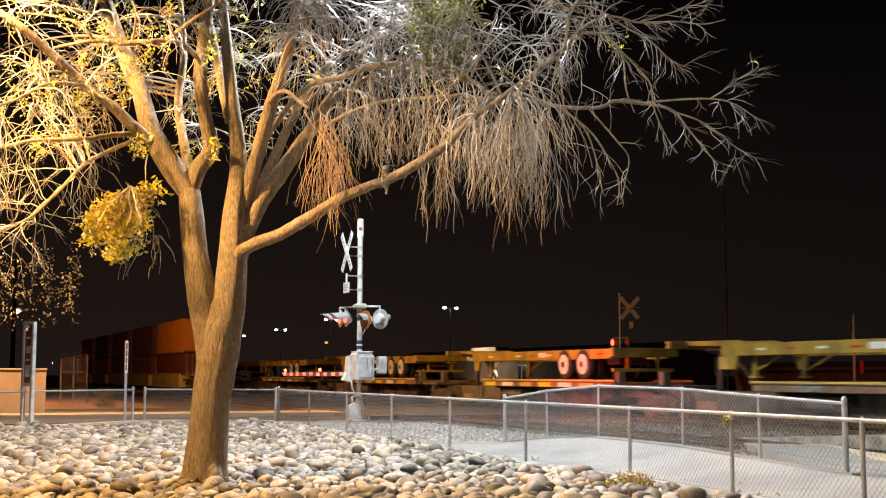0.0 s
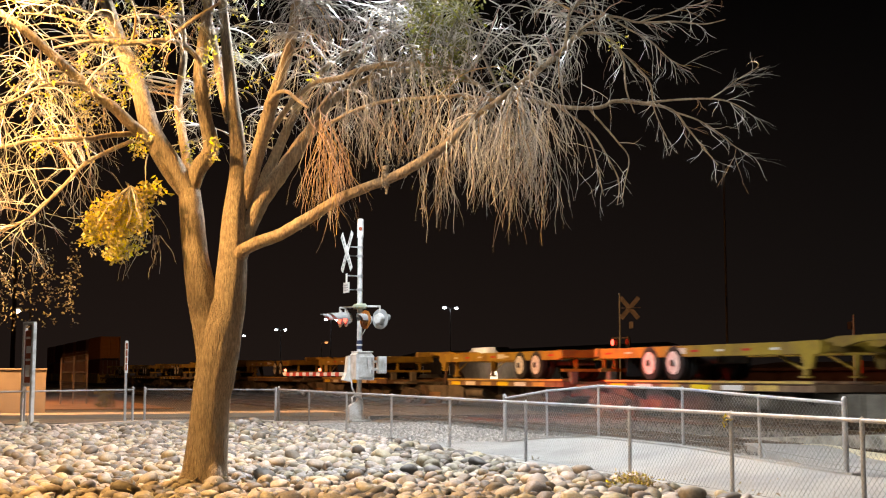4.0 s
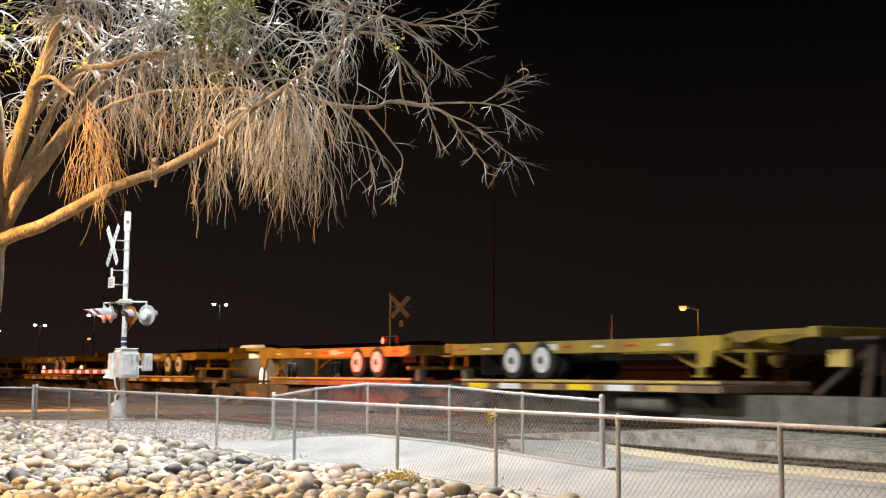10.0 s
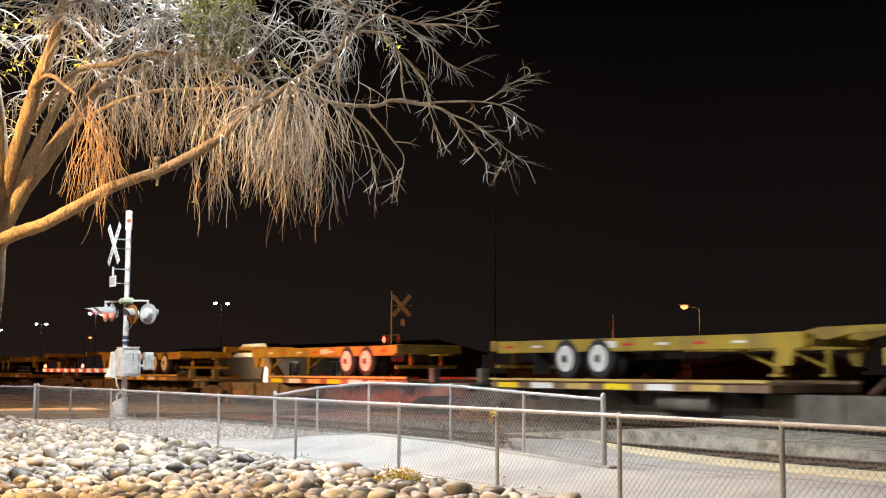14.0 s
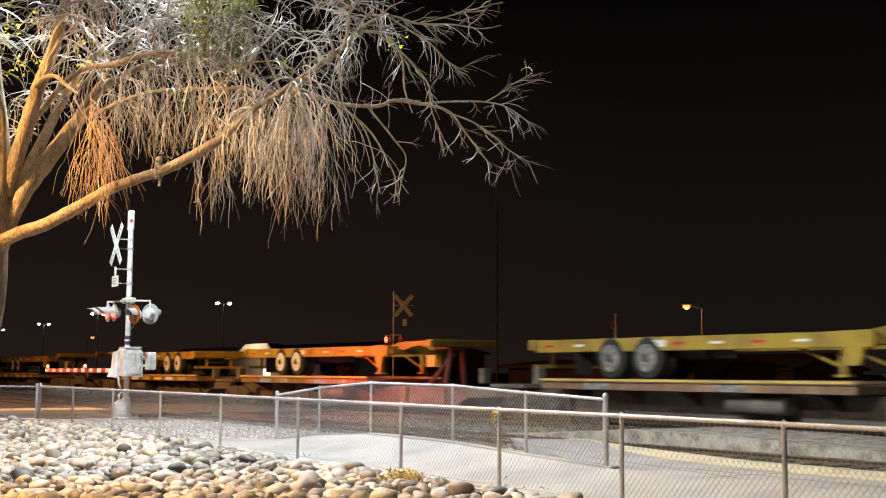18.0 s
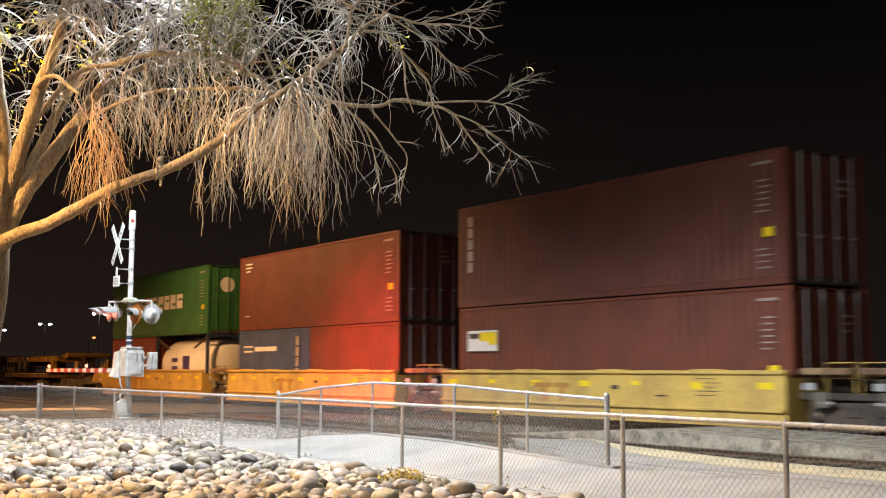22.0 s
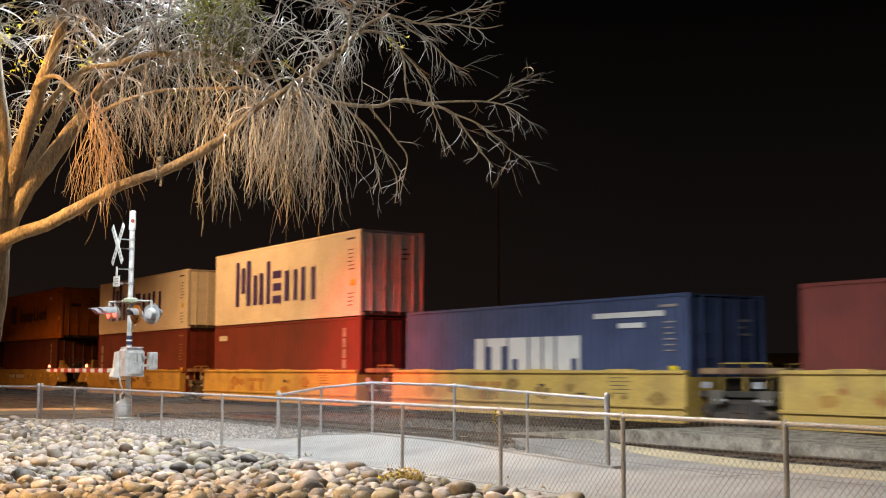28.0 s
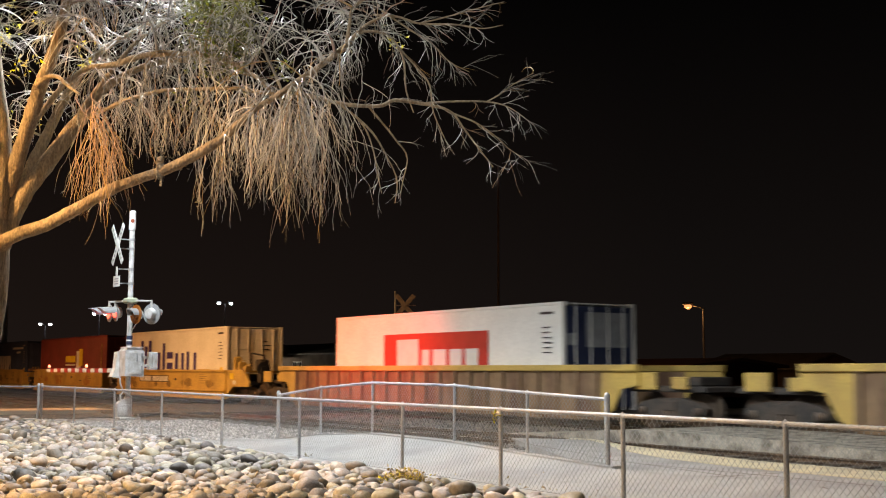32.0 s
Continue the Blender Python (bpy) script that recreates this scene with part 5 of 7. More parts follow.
def bogie(parent, x, wheel=0.42, base_z=0.1):
    """A three-piece freight truck under its car."""
    outline = [(-1.15, 0.50), (-0.95, 0.62), (-0.35, 0.72), (0.35, 0.72), (0.95, 0.62), (1.15, 0.50), (1.1, 0.36), (0.75, 0.34), (0.42, 0.16), (-0.42, 0.16), (-0.75, 0.34), (-1.1, 0.36)]
    truck = part("bogie", Geo().box(x - 0.2, -1.1, base_z + 0.42, x + 0.2, 1.1, base_z + 0.66, 0.03), M["underframe"], parent, "dark cast freight truck")
    for s in (-1, 1):
        part("side_frame", shared(("side_frame",), lambda: Geo().plate(outline, (-0.07, 0.07)), M["underframe"]), M["underframe"], truck, at=(x, s * 0.98, base_z))
    for dx in (-0.89, 0.89):
        for s in (-1, 1):
            part("wheel", shared(("wheel", s), lambda: Geo().spin([(wheel + 0.025, -0.66), (wheel + 0.02, -0.69), (wheel, -0.70), (wheel - 0.01, -0.79), (wheel - 0.09, -0.79), (0.12, -0.75), (0.09, -0.84)] if s < 0 else
                                                                  [(wheel + 0.025, 0.66), (wheel + 0.02, 0.69), (wheel, 0.70), (wheel - 0.01, 0.79), (wheel - 0.09, 0.79), (0.12, 0.75), (0.09, 0.84)], (0, 0, 0), "y", 20), M["wheel_steel"], "edges"),
                 M["wheel_steel"], truck, at=(x + dx, 0, base_z + wheel))
            part("bearing_cap", shared(("bearing_cap", s), lambda: Geo().spin([(0.1, s * 1.04), (0.1, s * 1.12), (0.05, s * 1.14)], (0, 0, 0), "y", 10), M["rail"]), M["rail"], truck, at=(x + dx, 0, base_z + wheel))
        part("axle", shared(("axle",), lambda: Geo().tube([(0, -1.05, 0), (0, 1.05, 0)], 0.07, 8), M["wheel_steel"]), M["wheel_steel"], truck, at=(x + dx, 0, base_z + wheel))
    for s in (-1, 1):
        part("spring_nest", Geo().spin([(0.11, base_z + 0.2), (0.11, base_z + 0.46)], (x - 0.12, s * 0.98, 0), "z", 8).spin([(0.11, base_z + 0.2), (0.11, base_z + 0.46)], (x + 0.12, s * 0.98, 0), "z", 8), M["rail"], truck)
    return truck


def well_car(s0, s1, label, reflect=True, left_end="mid", right_end="mid", brand=True, plate=False, grime=False):
    """One unit of an articulated well car whose well reaches from s0 to s1."""
    base = thing("well_car", (0, 0, 0), 0, label, "railway car", "well cars")
    n = s1 - s0
    Y = 1.42
    for s in (-1, 1):
        side = part("side_sill", Geo().box(0, s * Y - 0.06, 0.29, n, s * Y + 0.06, 1.45, 0.015), M["well_yellow"], base, "yellow steel side of the well")
        for z in (0.31, 0.62, 1.40):
            part("flange", Geo().box(0.0, s * (Y + 0.085) - 0.04, z - 0.03, n, s * (Y + 0.085) + 0.04, z + 0.03, 0.006), M["well_yellow"], side)
        if s < 0:
            k = int(n / 1.0)
            for q in (0.32, 0.66):
                part("stiffener", Geo().box(n * q, -Y - 0.07, 0.345, n * q + 0.1, -Y - 0.055, 1.36), M["well_yellow"], side)
            for q in (0.10, 0.28, 0.54, 0.79):
                part("top_bracket", Geo().box(n * q, -Y - 0.1, 1.41, n * q + 0.95, -Y + 0.04, 1.475, 0.01), M["well_yellow"], side)
            if reflect:
                for i in range(7):
                    x = 0.35 + i * (n - 1.1) / 6
                    part("reflector", Geo().box(x, -Y - 0.066, (1.06, 1.1, 1.04)[i % 3], x + (0.44, 0.34, 0.38)[i % 3], -Y - 0.0605, 1.2), M["bright_yellow"], side, "bright yellow reflective patch")
            if brand:
                bars(side, "faded_mark", "ink_worn", [(n * 0.34, 1.02, n * 0.40, 1.14), (n * 0.365, 0.68, n * 0.385, 1.02), (n * 0.41, 1.02, n * 0.455, 1.14), (n * 0.425, 0.68, n * 0.44, 1.02)], -Y - 0.064,
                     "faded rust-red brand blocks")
            if plate:
                frame_ = part("data_panel", Geo().box(n * 0.245, -Y - 0.068, 0.92, n * 0.525, -Y - 0.061, 1.2), M["ink_dark"], side, "dark panel with plain white bars")
                g = Geo()
                for a, b in ((0.25, 0.285), (0.289, 0.36), (0.375, 0.43), (0.434, 0.52)):
                    g.box(n * a, -Y - 0.073, 0.955, n * b, -Y - 0.069, 1.165)
                part("white_bar", g, M["hub"], frame_)
            rows = []
            for i in range(5):
                rows.append((n * 0.80, 1.26 - i * 0.09, n * 0.80 + 0.6 + 0.15 * (i % 2), 1.276 - i * 0.09))
            rows += [(n * 0.58, 1.0, n * 0.60, 1.1), (n * 0.70, 0.86, n * 0.73, 0.9)]
            bars(side, "stencil", "ink_dark", rows, -Y - 0.063, "tiny stencil rows as plain bars")
            if grime:
                rnd = random.Random(int(abs(s0)))
                tone = "smear" if rnd.random() < 0.6 else "ink_worn"
                for i in range(9):
                    x, z, r = n * (0.08 + 0.85 * rnd.random()), 0.75 + rnd.random() * 0.35, 0.10 + rnd.random() * 0.22
                    g = Geo().plate([(x + r * (1 + 0.5 * rnd.random()) * math.cos(a), z + r * 0.7 * (0.6 + 0.6 * rnd.random()) * math.sin(a)) for a in [q * math.pi / 5 for q in range(10)]], (-Y - 0.0665, -Y - 0.0615))
                    part("paint_scrawl", g, M[tone], side, "faded sprayed paint shape")
    part("well_floor", Geo().box(0.05, -1.35, 0.26, n - 0.05, 1.35, 0.335), M["underframe"], base)
    for x0, x1, kind in ((-1.45, 0.0, left_end), (n, n + 1.45, right_end)):
        sgn = -1 if x0 < 0 else 1
        xa, xb = (x0, x1)
        deck = part("end_platform", Geo().box(xa, -1.1, 0.86, xb, 1.1, 1.0, 0.02).box(xa, -0.3, 0.62, xb, 0.3, 0.86, 0.02), M["underframe"], base, "dark end platform over the truck")
        part("bulkhead", Geo().box((0.0 if sgn < 0 else n - 0.08), -1.36, 0.34, (0.08 if sgn < 0 else n), 1.36, 1.3), M["well_yellow"], base)
        xr = xa + 0.08 if sgn < 0 else xb - 0.08
        hand = Geo()
        for y in (-1.05, 1.05):
            hand.tube([(xr, y, 1.0), (xr, y, 1.6), (xr - sgn * 0.7, y, 1.6), (xr - sgn * 0.7, y, 1.0)], 0.018, 6)
        hand.tube([(xr, -1.05, 1.35), (xr, 1.05, 1.35)], 0.018, 6)
        part("grab_rail", hand, M["well_yellow"], base, "thin yellow grab rails")
        part("brake_gear", Geo().box(xa + 0.3, -0.6, 1.0, xa + 0.9, 0.2, 1.28, 0.03).tube([(xa + 0.3, 0.5, 1.15), (xa + 1.1, 0.5, 1.15)], 0.13, 10), M["underframe"], base)
        part("ladder_plate", Geo().box(xa + 0.45 if sgn > 0 else xb - 0.8, -1.24, 0.72, xa + 0.85 if sgn > 0 else xb - 0.4, -1.21, 1.02), M["sill_grey"], base, "dull steel step plate")
        for yb in (-1.2, 0.9):
            part("end_beam", Geo().box(xa + 0.12, yb, 1.36, xb - 0.12, yb + 0.3, 1.5, 0.02), M["tan_car"], base, "weathered cross beam over the truck")
        part("number_plate", Geo().box(xa + (0.25 if sgn > 0 else 0.5), -1.262, 1.06, xa + (0.55 if sgn > 0 else 0.8), -1.245, 1.2), M["grey_paint"], base, "pale blank plate")
        part("air_hose", Geo().tube([(xa + 0.2, -0.9, 0.9), (xa + 0.5, -1.05, 0.55), (xa + 0.9, -1.0, 0.6), (xa + 1.2, -0.9, 0.9)], 0.03, 6), M["rubber"], base)
        part("angle_cock", Geo().box(xa + 0.5, -1.24, 0.78, xa + 0.95, -1.2, 0.84, 0.008), M["galv"], base)
        if kind == "end":
            for ya in (-1.40, 1.30):
                part("sloped_nose", Geo().plate([(0, 1.44), (sgn * 1.5, 1.44), (sgn * 2.1, 0.98), (sgn * 2.1, 0.8), (sgn * 0.6, 0.8), (0, 0.45)], (ya, ya + 0.10)), M["well_yellow"], base,
                     "yellow tapered end of the car side", at=(0 if sgn < 0 else n, 0, 0))
            ex = 0 if sgn < 0 else n
            for k, (dx, hz) in enumerate(((0.35, 1.95), (0.8, 1.75), (1.3, 1.6))):
                part("guide_post", Geo().box(ex + sgn * dx - 0.09, -1.25, 1.40, ex + sgn * dx + 0.09, -0.95, hz, 0.03), M["well_yellow"], base, "yellow container guide")
            for k, dx in enumerate((0.55, 1.0, 1.62)):
                part("grab_iron", Geo().tube([(ex + sgn * dx, -1.28, 1.05), (ex + sgn * dx, -1.34, 1.45), (ex + sgn * dx, -1.28, 1.95 - 0.15 * k), (ex + sgn * (dx + 0.28), -1.2, 1.95 - 0.15 * k)], 0.016, 6), M["well_yellow"], base)
            part("placard", Geo().box(ex + sgn * 0.5 - 0.17, -1.414, 1.08, ex + sgn * 0.5 + 0.17, -1.404, 1.32), M["bright_yellow"], base, "yellow reflective patch")
            part("placard", Geo().box(ex + sgn * 0.75 - 0.15, -1.414, 0.88, ex + sgn * 0.75 + 0.15, -1.404, 1.03), M["hub"], base, "pale blank plate")
            part("hose_rack", Geo().tube([(ex + sgn * 1.2, -0.9, 1.45), (ex + sgn * 1.25, -0.95, 2.1), (ex + sgn * 1.7, -0.6, 2.0), (ex + sgn * 1.8, -0.5, 1.4)], 0.05, 6).box(ex + sgn * 1.35 - 0.2, -0.7, 1.4, ex + sgn * 1.35 + 0.2, -0.3, 1.85, 0.04), M["underframe"], base)
            part("brake_wheel", Geo().spin([(0.26, -0.02), (0.28, 0), (0.26, 0.02)], (ex + sgn * 1.9, -0.7, 1.5), "x", 16), M["underframe"], base)
            part("brake_stand", Geo().box(ex + sgn * 1.8 - 0.15, -0.85, 0.95, ex + sgn * 1.8 + 0.15, -0.55, 1.6, 0.02), M["underframe"], base)
            part("end_sheet", Geo().plate([(ex + sgn * 0.1, 1.42), (ex + sgn * 1.45, 1.42), (ex + sgn * 1.45, 1.36), (ex + sgn * 0.1, 1.36)], (-1.3, 1.3)), M["well_yellow"], base, "yellow end deck")
            part("coupler", Geo().box(min(sgn * 1.4, sgn * 2.6), -0.1, 0.72, max(sgn * 1.4, sgn * 2.6), 0.1, 0.92, 0.03).box(sgn * 2.5 - 0.18, -0.16, 0.68, sgn * 2.5 + 0.18, 0.16, 0.98, 0.04), M["underframe"], base, at=(0 if sgn < 0 else n, 0, 0))
    bogie(base, -1.55)
    if right_end == "end":
        bogie(base, n + 1.2)
    return rides(base, s0)


LOW, HIGH = 0.34, 3.222


def put(box, s, level=LOW):
    return rides(box, s, TRACK_Y, level)


# five-unit set with red-brown boxes
for s0, s1, le, re in ((-102.9, -90.1, "end", "mid"), (-87.4, -74.6, "mid", "mid"), (-71.9, -59.2, "mid", "mid"), (-56.3, -43.5, "mid", "mid"), (-40.7, -27.8, "mid", "end")):
    well_car(s0, s1, "yellow well car unit with bright reflective patches", True, le, re, re != "end", re == "end")
green = container("c_green", 12.19, 2.85, "green corrugated shipping container with a white brand block")
word(green, "brand_block", "ink_white", 2.35, 1.16, [0.62, 0.66, 0.62, 0.64, 0.7, 0.64, 0.62, 0.62, 0.68], [0.62] * 9, 0.15)
x = 2.35
for i, w in enumerate([0.62, 0.66, 0.62, 0.64, 0.7, 0.64, 0.62, 0.62, 0.68]):
    part("brand_block_slot", Geo().box(x + 0.22, -1.2325, 1.16 + (0.34, 0.14)[i % 2], x + w - 0.04, -1.2295, 1.16 + (0.44, 0.26)[i % 2]), M["c_green"], green)
    x += w + 0.15
part("door_emblem", Geo().spin([(0.32, 12.165), (0.32, 12.18)], (0, -0.35, 2.05), "x", 20), M["ink_white"], green, "round white emblem")
small_marks(green, 12.19, 2.85, seed=3)
put(green, -102.46, 2.952)
put(container("c_red", 6.06, 2.59, "short red shipping container in a well car"), -102.4, LOW)


def tank_container():
    base = thing("tank_container", (0, 0, 0), 0, "white tank container in an open steel frame", "tank", "intermodal containers")
    L, h = 6.06, 2.59
    part("tank_shell", Geo().spin([(0.1, 0.12), (0.7, 0.16), (1.0, 0.32), (1.13, 0.62), (1.13, L - 0.62), (1.0, L - 0.32), (0.7, L - 0.16), (0.1, L - 0.12)], (0, 0, 1.32), "x", 32), M["c_tank"], base, "white barrel", smooth=True)
    for x in (0, L - 0.14):
        for y in (-1.22, 1.1):
            part("frame_post", Geo().box(x, y, 0, x + 0.14, y + 0.12, h, 0.01), M["c_navy"], base)
        for z in (0, h - 0.12):
            part("frame_beam", Geo().box(x, -1.1, z, x + 0.14, 1.1, z + 0.12, 0.01), M["c_navy"], base)
        for y in (-1.15, 1.15):
            part("frame_brace", Geo().tube([(x + 0.07, y, h - 0.1), (x + (1.5 if x == 0 else -1.36), y, h - 0.55)], 0.05, 6), M["underframe"], base)
    for y in (-1.2, 1.12):
        part("frame_beam", Geo().box(0.14, y, 0.02, L - 0.14, y + 0.08, 0.14), M["c_navy"], base)
    part("walkway", Geo().box(1.2, -0.3, 2.46, 4.9, 0.3, 2.5), M["galv"], base)
    g = Geo()
    for x0, z0, x1, z1 in ((1.9, 1.45, 2.5, 1.62), (1.9, 1.1, 2.5, 1.27), (3.2, 1.1, 3.9, 1.7), (2.6, 0.9, 3.1, 1.05)):
        g.box(x0, -1.16, z0, x1, -1.12, z1)
    part("marking", g, M["ink_blue"], base, "blue and white plain bars")
    return base


put(tank_container(), -96.3, LOW)
boxes = [(-86.99, "c_brown"), (-71.47, "c_brown"), (-55.84, "c_brown")]
for i, (s, paint) in enumerate(boxes):
    b = container(paint, 12.19, 2.85, "rusty brown corrugated shipping container stacked on another")
    small_marks(b, 12.19, 2.85, seed=10 + i)
    if i:
        column_marks(b, 0.5, 2.55, 5, 0.26)
    else:
        bars(b, "marking", "ink_white", [(0.6, 2.52, 1.15, 2.58), (0.6, 2.38, 1.15, 2.44), (0.6, 2.24, 1.0, 2.30), (0.6, 0.52, 0.95, 0.56)], -1.225)
    put(b, s, HIGH if i else 2.952)
blue = container("c_blue", 6.06, 2.59, "short blue corrugated shipping container in a well car")
bars(blue, "marking", "ink_white", [(0.5, 1.95, 1.3, 2.01), (0.5, 1.77, 1.3, 1.83), (1.5, 1.8, 3.4, 1.97)], -1.226)
column_marks(blue, 5.0, 2.3, 5, 0.3)
put(blue, -86.95)
put(container("c_maroon", 6.06, 2.59, "short maroon corrugated shipping container in a well car"), -80.85)
for i, s in enumerate((-71.4, -55.8)):
    b = container("c_maroon", 12.19, 2.85, "maroon corrugated shipping container in a well car")
    small_marks(b, 12.19, 2.85, seed=20 + i)
    bars(b, "label_board", "ink_white", [(0.42, 1.62, 1.85, 2.22)], -1.226, "white label board")
    bars(b, "label_shape", "bright_yellow", [(1.0, 1.9, 1.82, 2.15), (1.4, 1.8, 1.82, 1.9)], -1.2285, "yellow shape on the board")
    bars(b, "label_shape", "ink_dark", [(0.5, 1.98, 0.98, 2.12), (0.42, 2.2, 1.85, 2.235), (0.42, 1.605, 1.85, 1.635)], -1.2285)
    put(b, s)
hl = container("c_orange", 13.72, 2.85, "bright orange shipping container with dark blue brand blocks")
for k, (w, hh) in enumerate(((0.17, 0.78), (0.17, 0.78), (0.17, 0.5), (0.17, 0.5), (0.17, 0.66), (0.17, 0.5), (0.17, 0.5), (0.17, 0.5), (0.17, 0.64), (0.17, 0.5), (0.34, 0.14), (0.17, 0.78), (0.3, 0.14), (0.17, 0.78), (0.17, 0.5), (0.17, 0.5), (0.17, 0.5), (0.17, 0.5), (0.17, 0.5), (0.17, 0.78))):
    x = 4.6 + k * 0.305
    low = 1.12 if k not in (4, 8, 14) else 0.96
    bars(hl, "brand_block", "ink_dark", [(x, low if w < 0.2 or k == 12 else 1.4, x + w, low + hh if w < 0.2 or k == 12 else 1.5)], -1.226, "brand mark shown as plain bars")
emblem = Geo()
for dx in (0, 0.75):
    emblem.plate([(2.35 + dx, 1.6), (2.75 + dx, 2.2), (3.2 + dx, 2.2), (2.95 + dx, 1.6), (3.1 + dx, 1.0), (2.65 + dx, 1.0)], (-1.229, -1.223))
part("brand_emblem", emblem, M["ink_blue"], hl, "dark blue slanted emblem")
bars(hl, "label_board", "ink_white", [(11.2, 2.2, 11.75, 2.4)], -1.226)
small_marks(hl, 13.72, 2.85, "ink_dark", seed=5)
part("door_emblem", Geo().box(13.69, -0.7, 1.75, 13.7, -0.15, 2.25), M["ink_dark"], hl)
put(hl, -41.15, HIGH)
b = container("c_maroon", 12.19, 2.85, "maroon corrugated shipping container in a well car")
column_marks(b, 11.0, 2.6, 6, 0.24)
put(b, -40.35)

# second articulated set, grimy yellow, with white boxes
for s0, s1, le, re, dp in ((-21.2, -8.5, "end", "mid", True), (-5.7, 7.1, "mid", "mid", False), (9.4, 22.1, "mid", "mid", False), (24.8, 37.5, "mid", "mid", False), (39.9, 53.0, "mid", "end", True)):
    well_car(s0, s1, "grimy yellow well car unit with sprayed paint", False, le, re, not dp, dp, True)


def white_box(s, level, high=2.85):
    b = container("c_white", 12.19, high, "white shipping container with large blue brand blocks", smoothside=False)
    z0 = 0.68 * high / 2.85
    strokes = [(2.1, 0, 2.42, 1.75), (2.62, 0.5, 2.92, 1.5), (3.12, 0, 3.44, 1.75), (3.75, 0, 4.05, 1.15), (4.3, 0, 4.6, 1.2), (4.95, 0, 5.25, 1.6), (5.5, 0, 6.2, 0.28), (5.5, 0.46, 6.2, 0.74), (5.5, 0.92, 6.2, 1.2),
               (6.5, 0.05, 6.8, 1.15), (7.25, 0.05, 7.55, 1.15), (7.85, 0, 8.15, 1.2), (8.65, 0, 8.95, 1.15)]
    bars(b, "brand_block", "ink_blue", [(x0, z0 + a, x1, z0 + c) for x0, a, x1, c in strokes], -1.226, "large brand mark shown as plain bars")
    small_marks(b, 12.19, high, "ink_dark", seed=int(abs(s)))
    return put(b, s, level)


white_box(-20.62, HIGH, 2.57)
white_box(-5.33, HIGH)
b = container("c_red", 12.19, 2.85, "dark red corrugated shipping container in a well car")
column_marks(b, 0.55, 2.3, 5, 0.36)
small_marks(b, 12.19, 2.85, "ink_gold", seed=31)
put(b, -20.6)
b = container("c_red", 12.19, 2.85, "dark red corrugated shipping container in a well car")
bars(b, "marking", "ink_white", [(0.5, 2.25, 1.3, 2.45)], -1.226)
column_marks(b, 11.0, 2.5, 5, 0.28)
put(b, -5.3)
it = container("c_blue", 12.19, 2.85, "weathered blue shipping container with white brand blocks")
word(it, "brand_block", "ink_white", 3.74, 0.85, [0.46, 0.95, 0.85, 0.5, 0.46, 0.95], [1.12, 1.12, 1.12, 1.12, 1.12, 1.12], 0.09)
for x, z0, z1 in ((4.29, 0.85, 1.75), (5.0, 0.85, 1.75), (5.5, 0.85, 1.4), (8.0, 0.85, 1.4)):
    part("brand_block_slot", Geo().box(x, -1.2325, z0, x + 0.25, -1.2295, z1), M["c_blue"], it)
bars(it, "marking", "ink_white", [(8.9, 2.35, 11.4, 2.48), (9.8, 2.1, 10.7, 2.22)], -1.226)
small_marks(it, 12.19, 2.85, seed=41)
put(it, 9.78)
yb = container("c_red", 12.19, 2.85, "dark red shipping container with a small yellow brand shape")
bars(yb, "brand_block", "bright_yellow", [(5.1, 1.5, 6.9, 1.85)], -1.226, "small yellow brand block")
bars(yb, "brand_block", "ink_white", [(5.1, 1.32, 6.9, 1.4), (7.1, 1.2, 7.8, 2.1)], -1.226)
bars(yb, "brand_block", "bright_yellow", [(7.55, 1.3, 8.2, 2.2)], -1.2285)
column_marks(yb, 11.3, 2.4, 6, 0.17, "ink_gold")
put(yb, 25.14)
white_box(40.35, LOW)


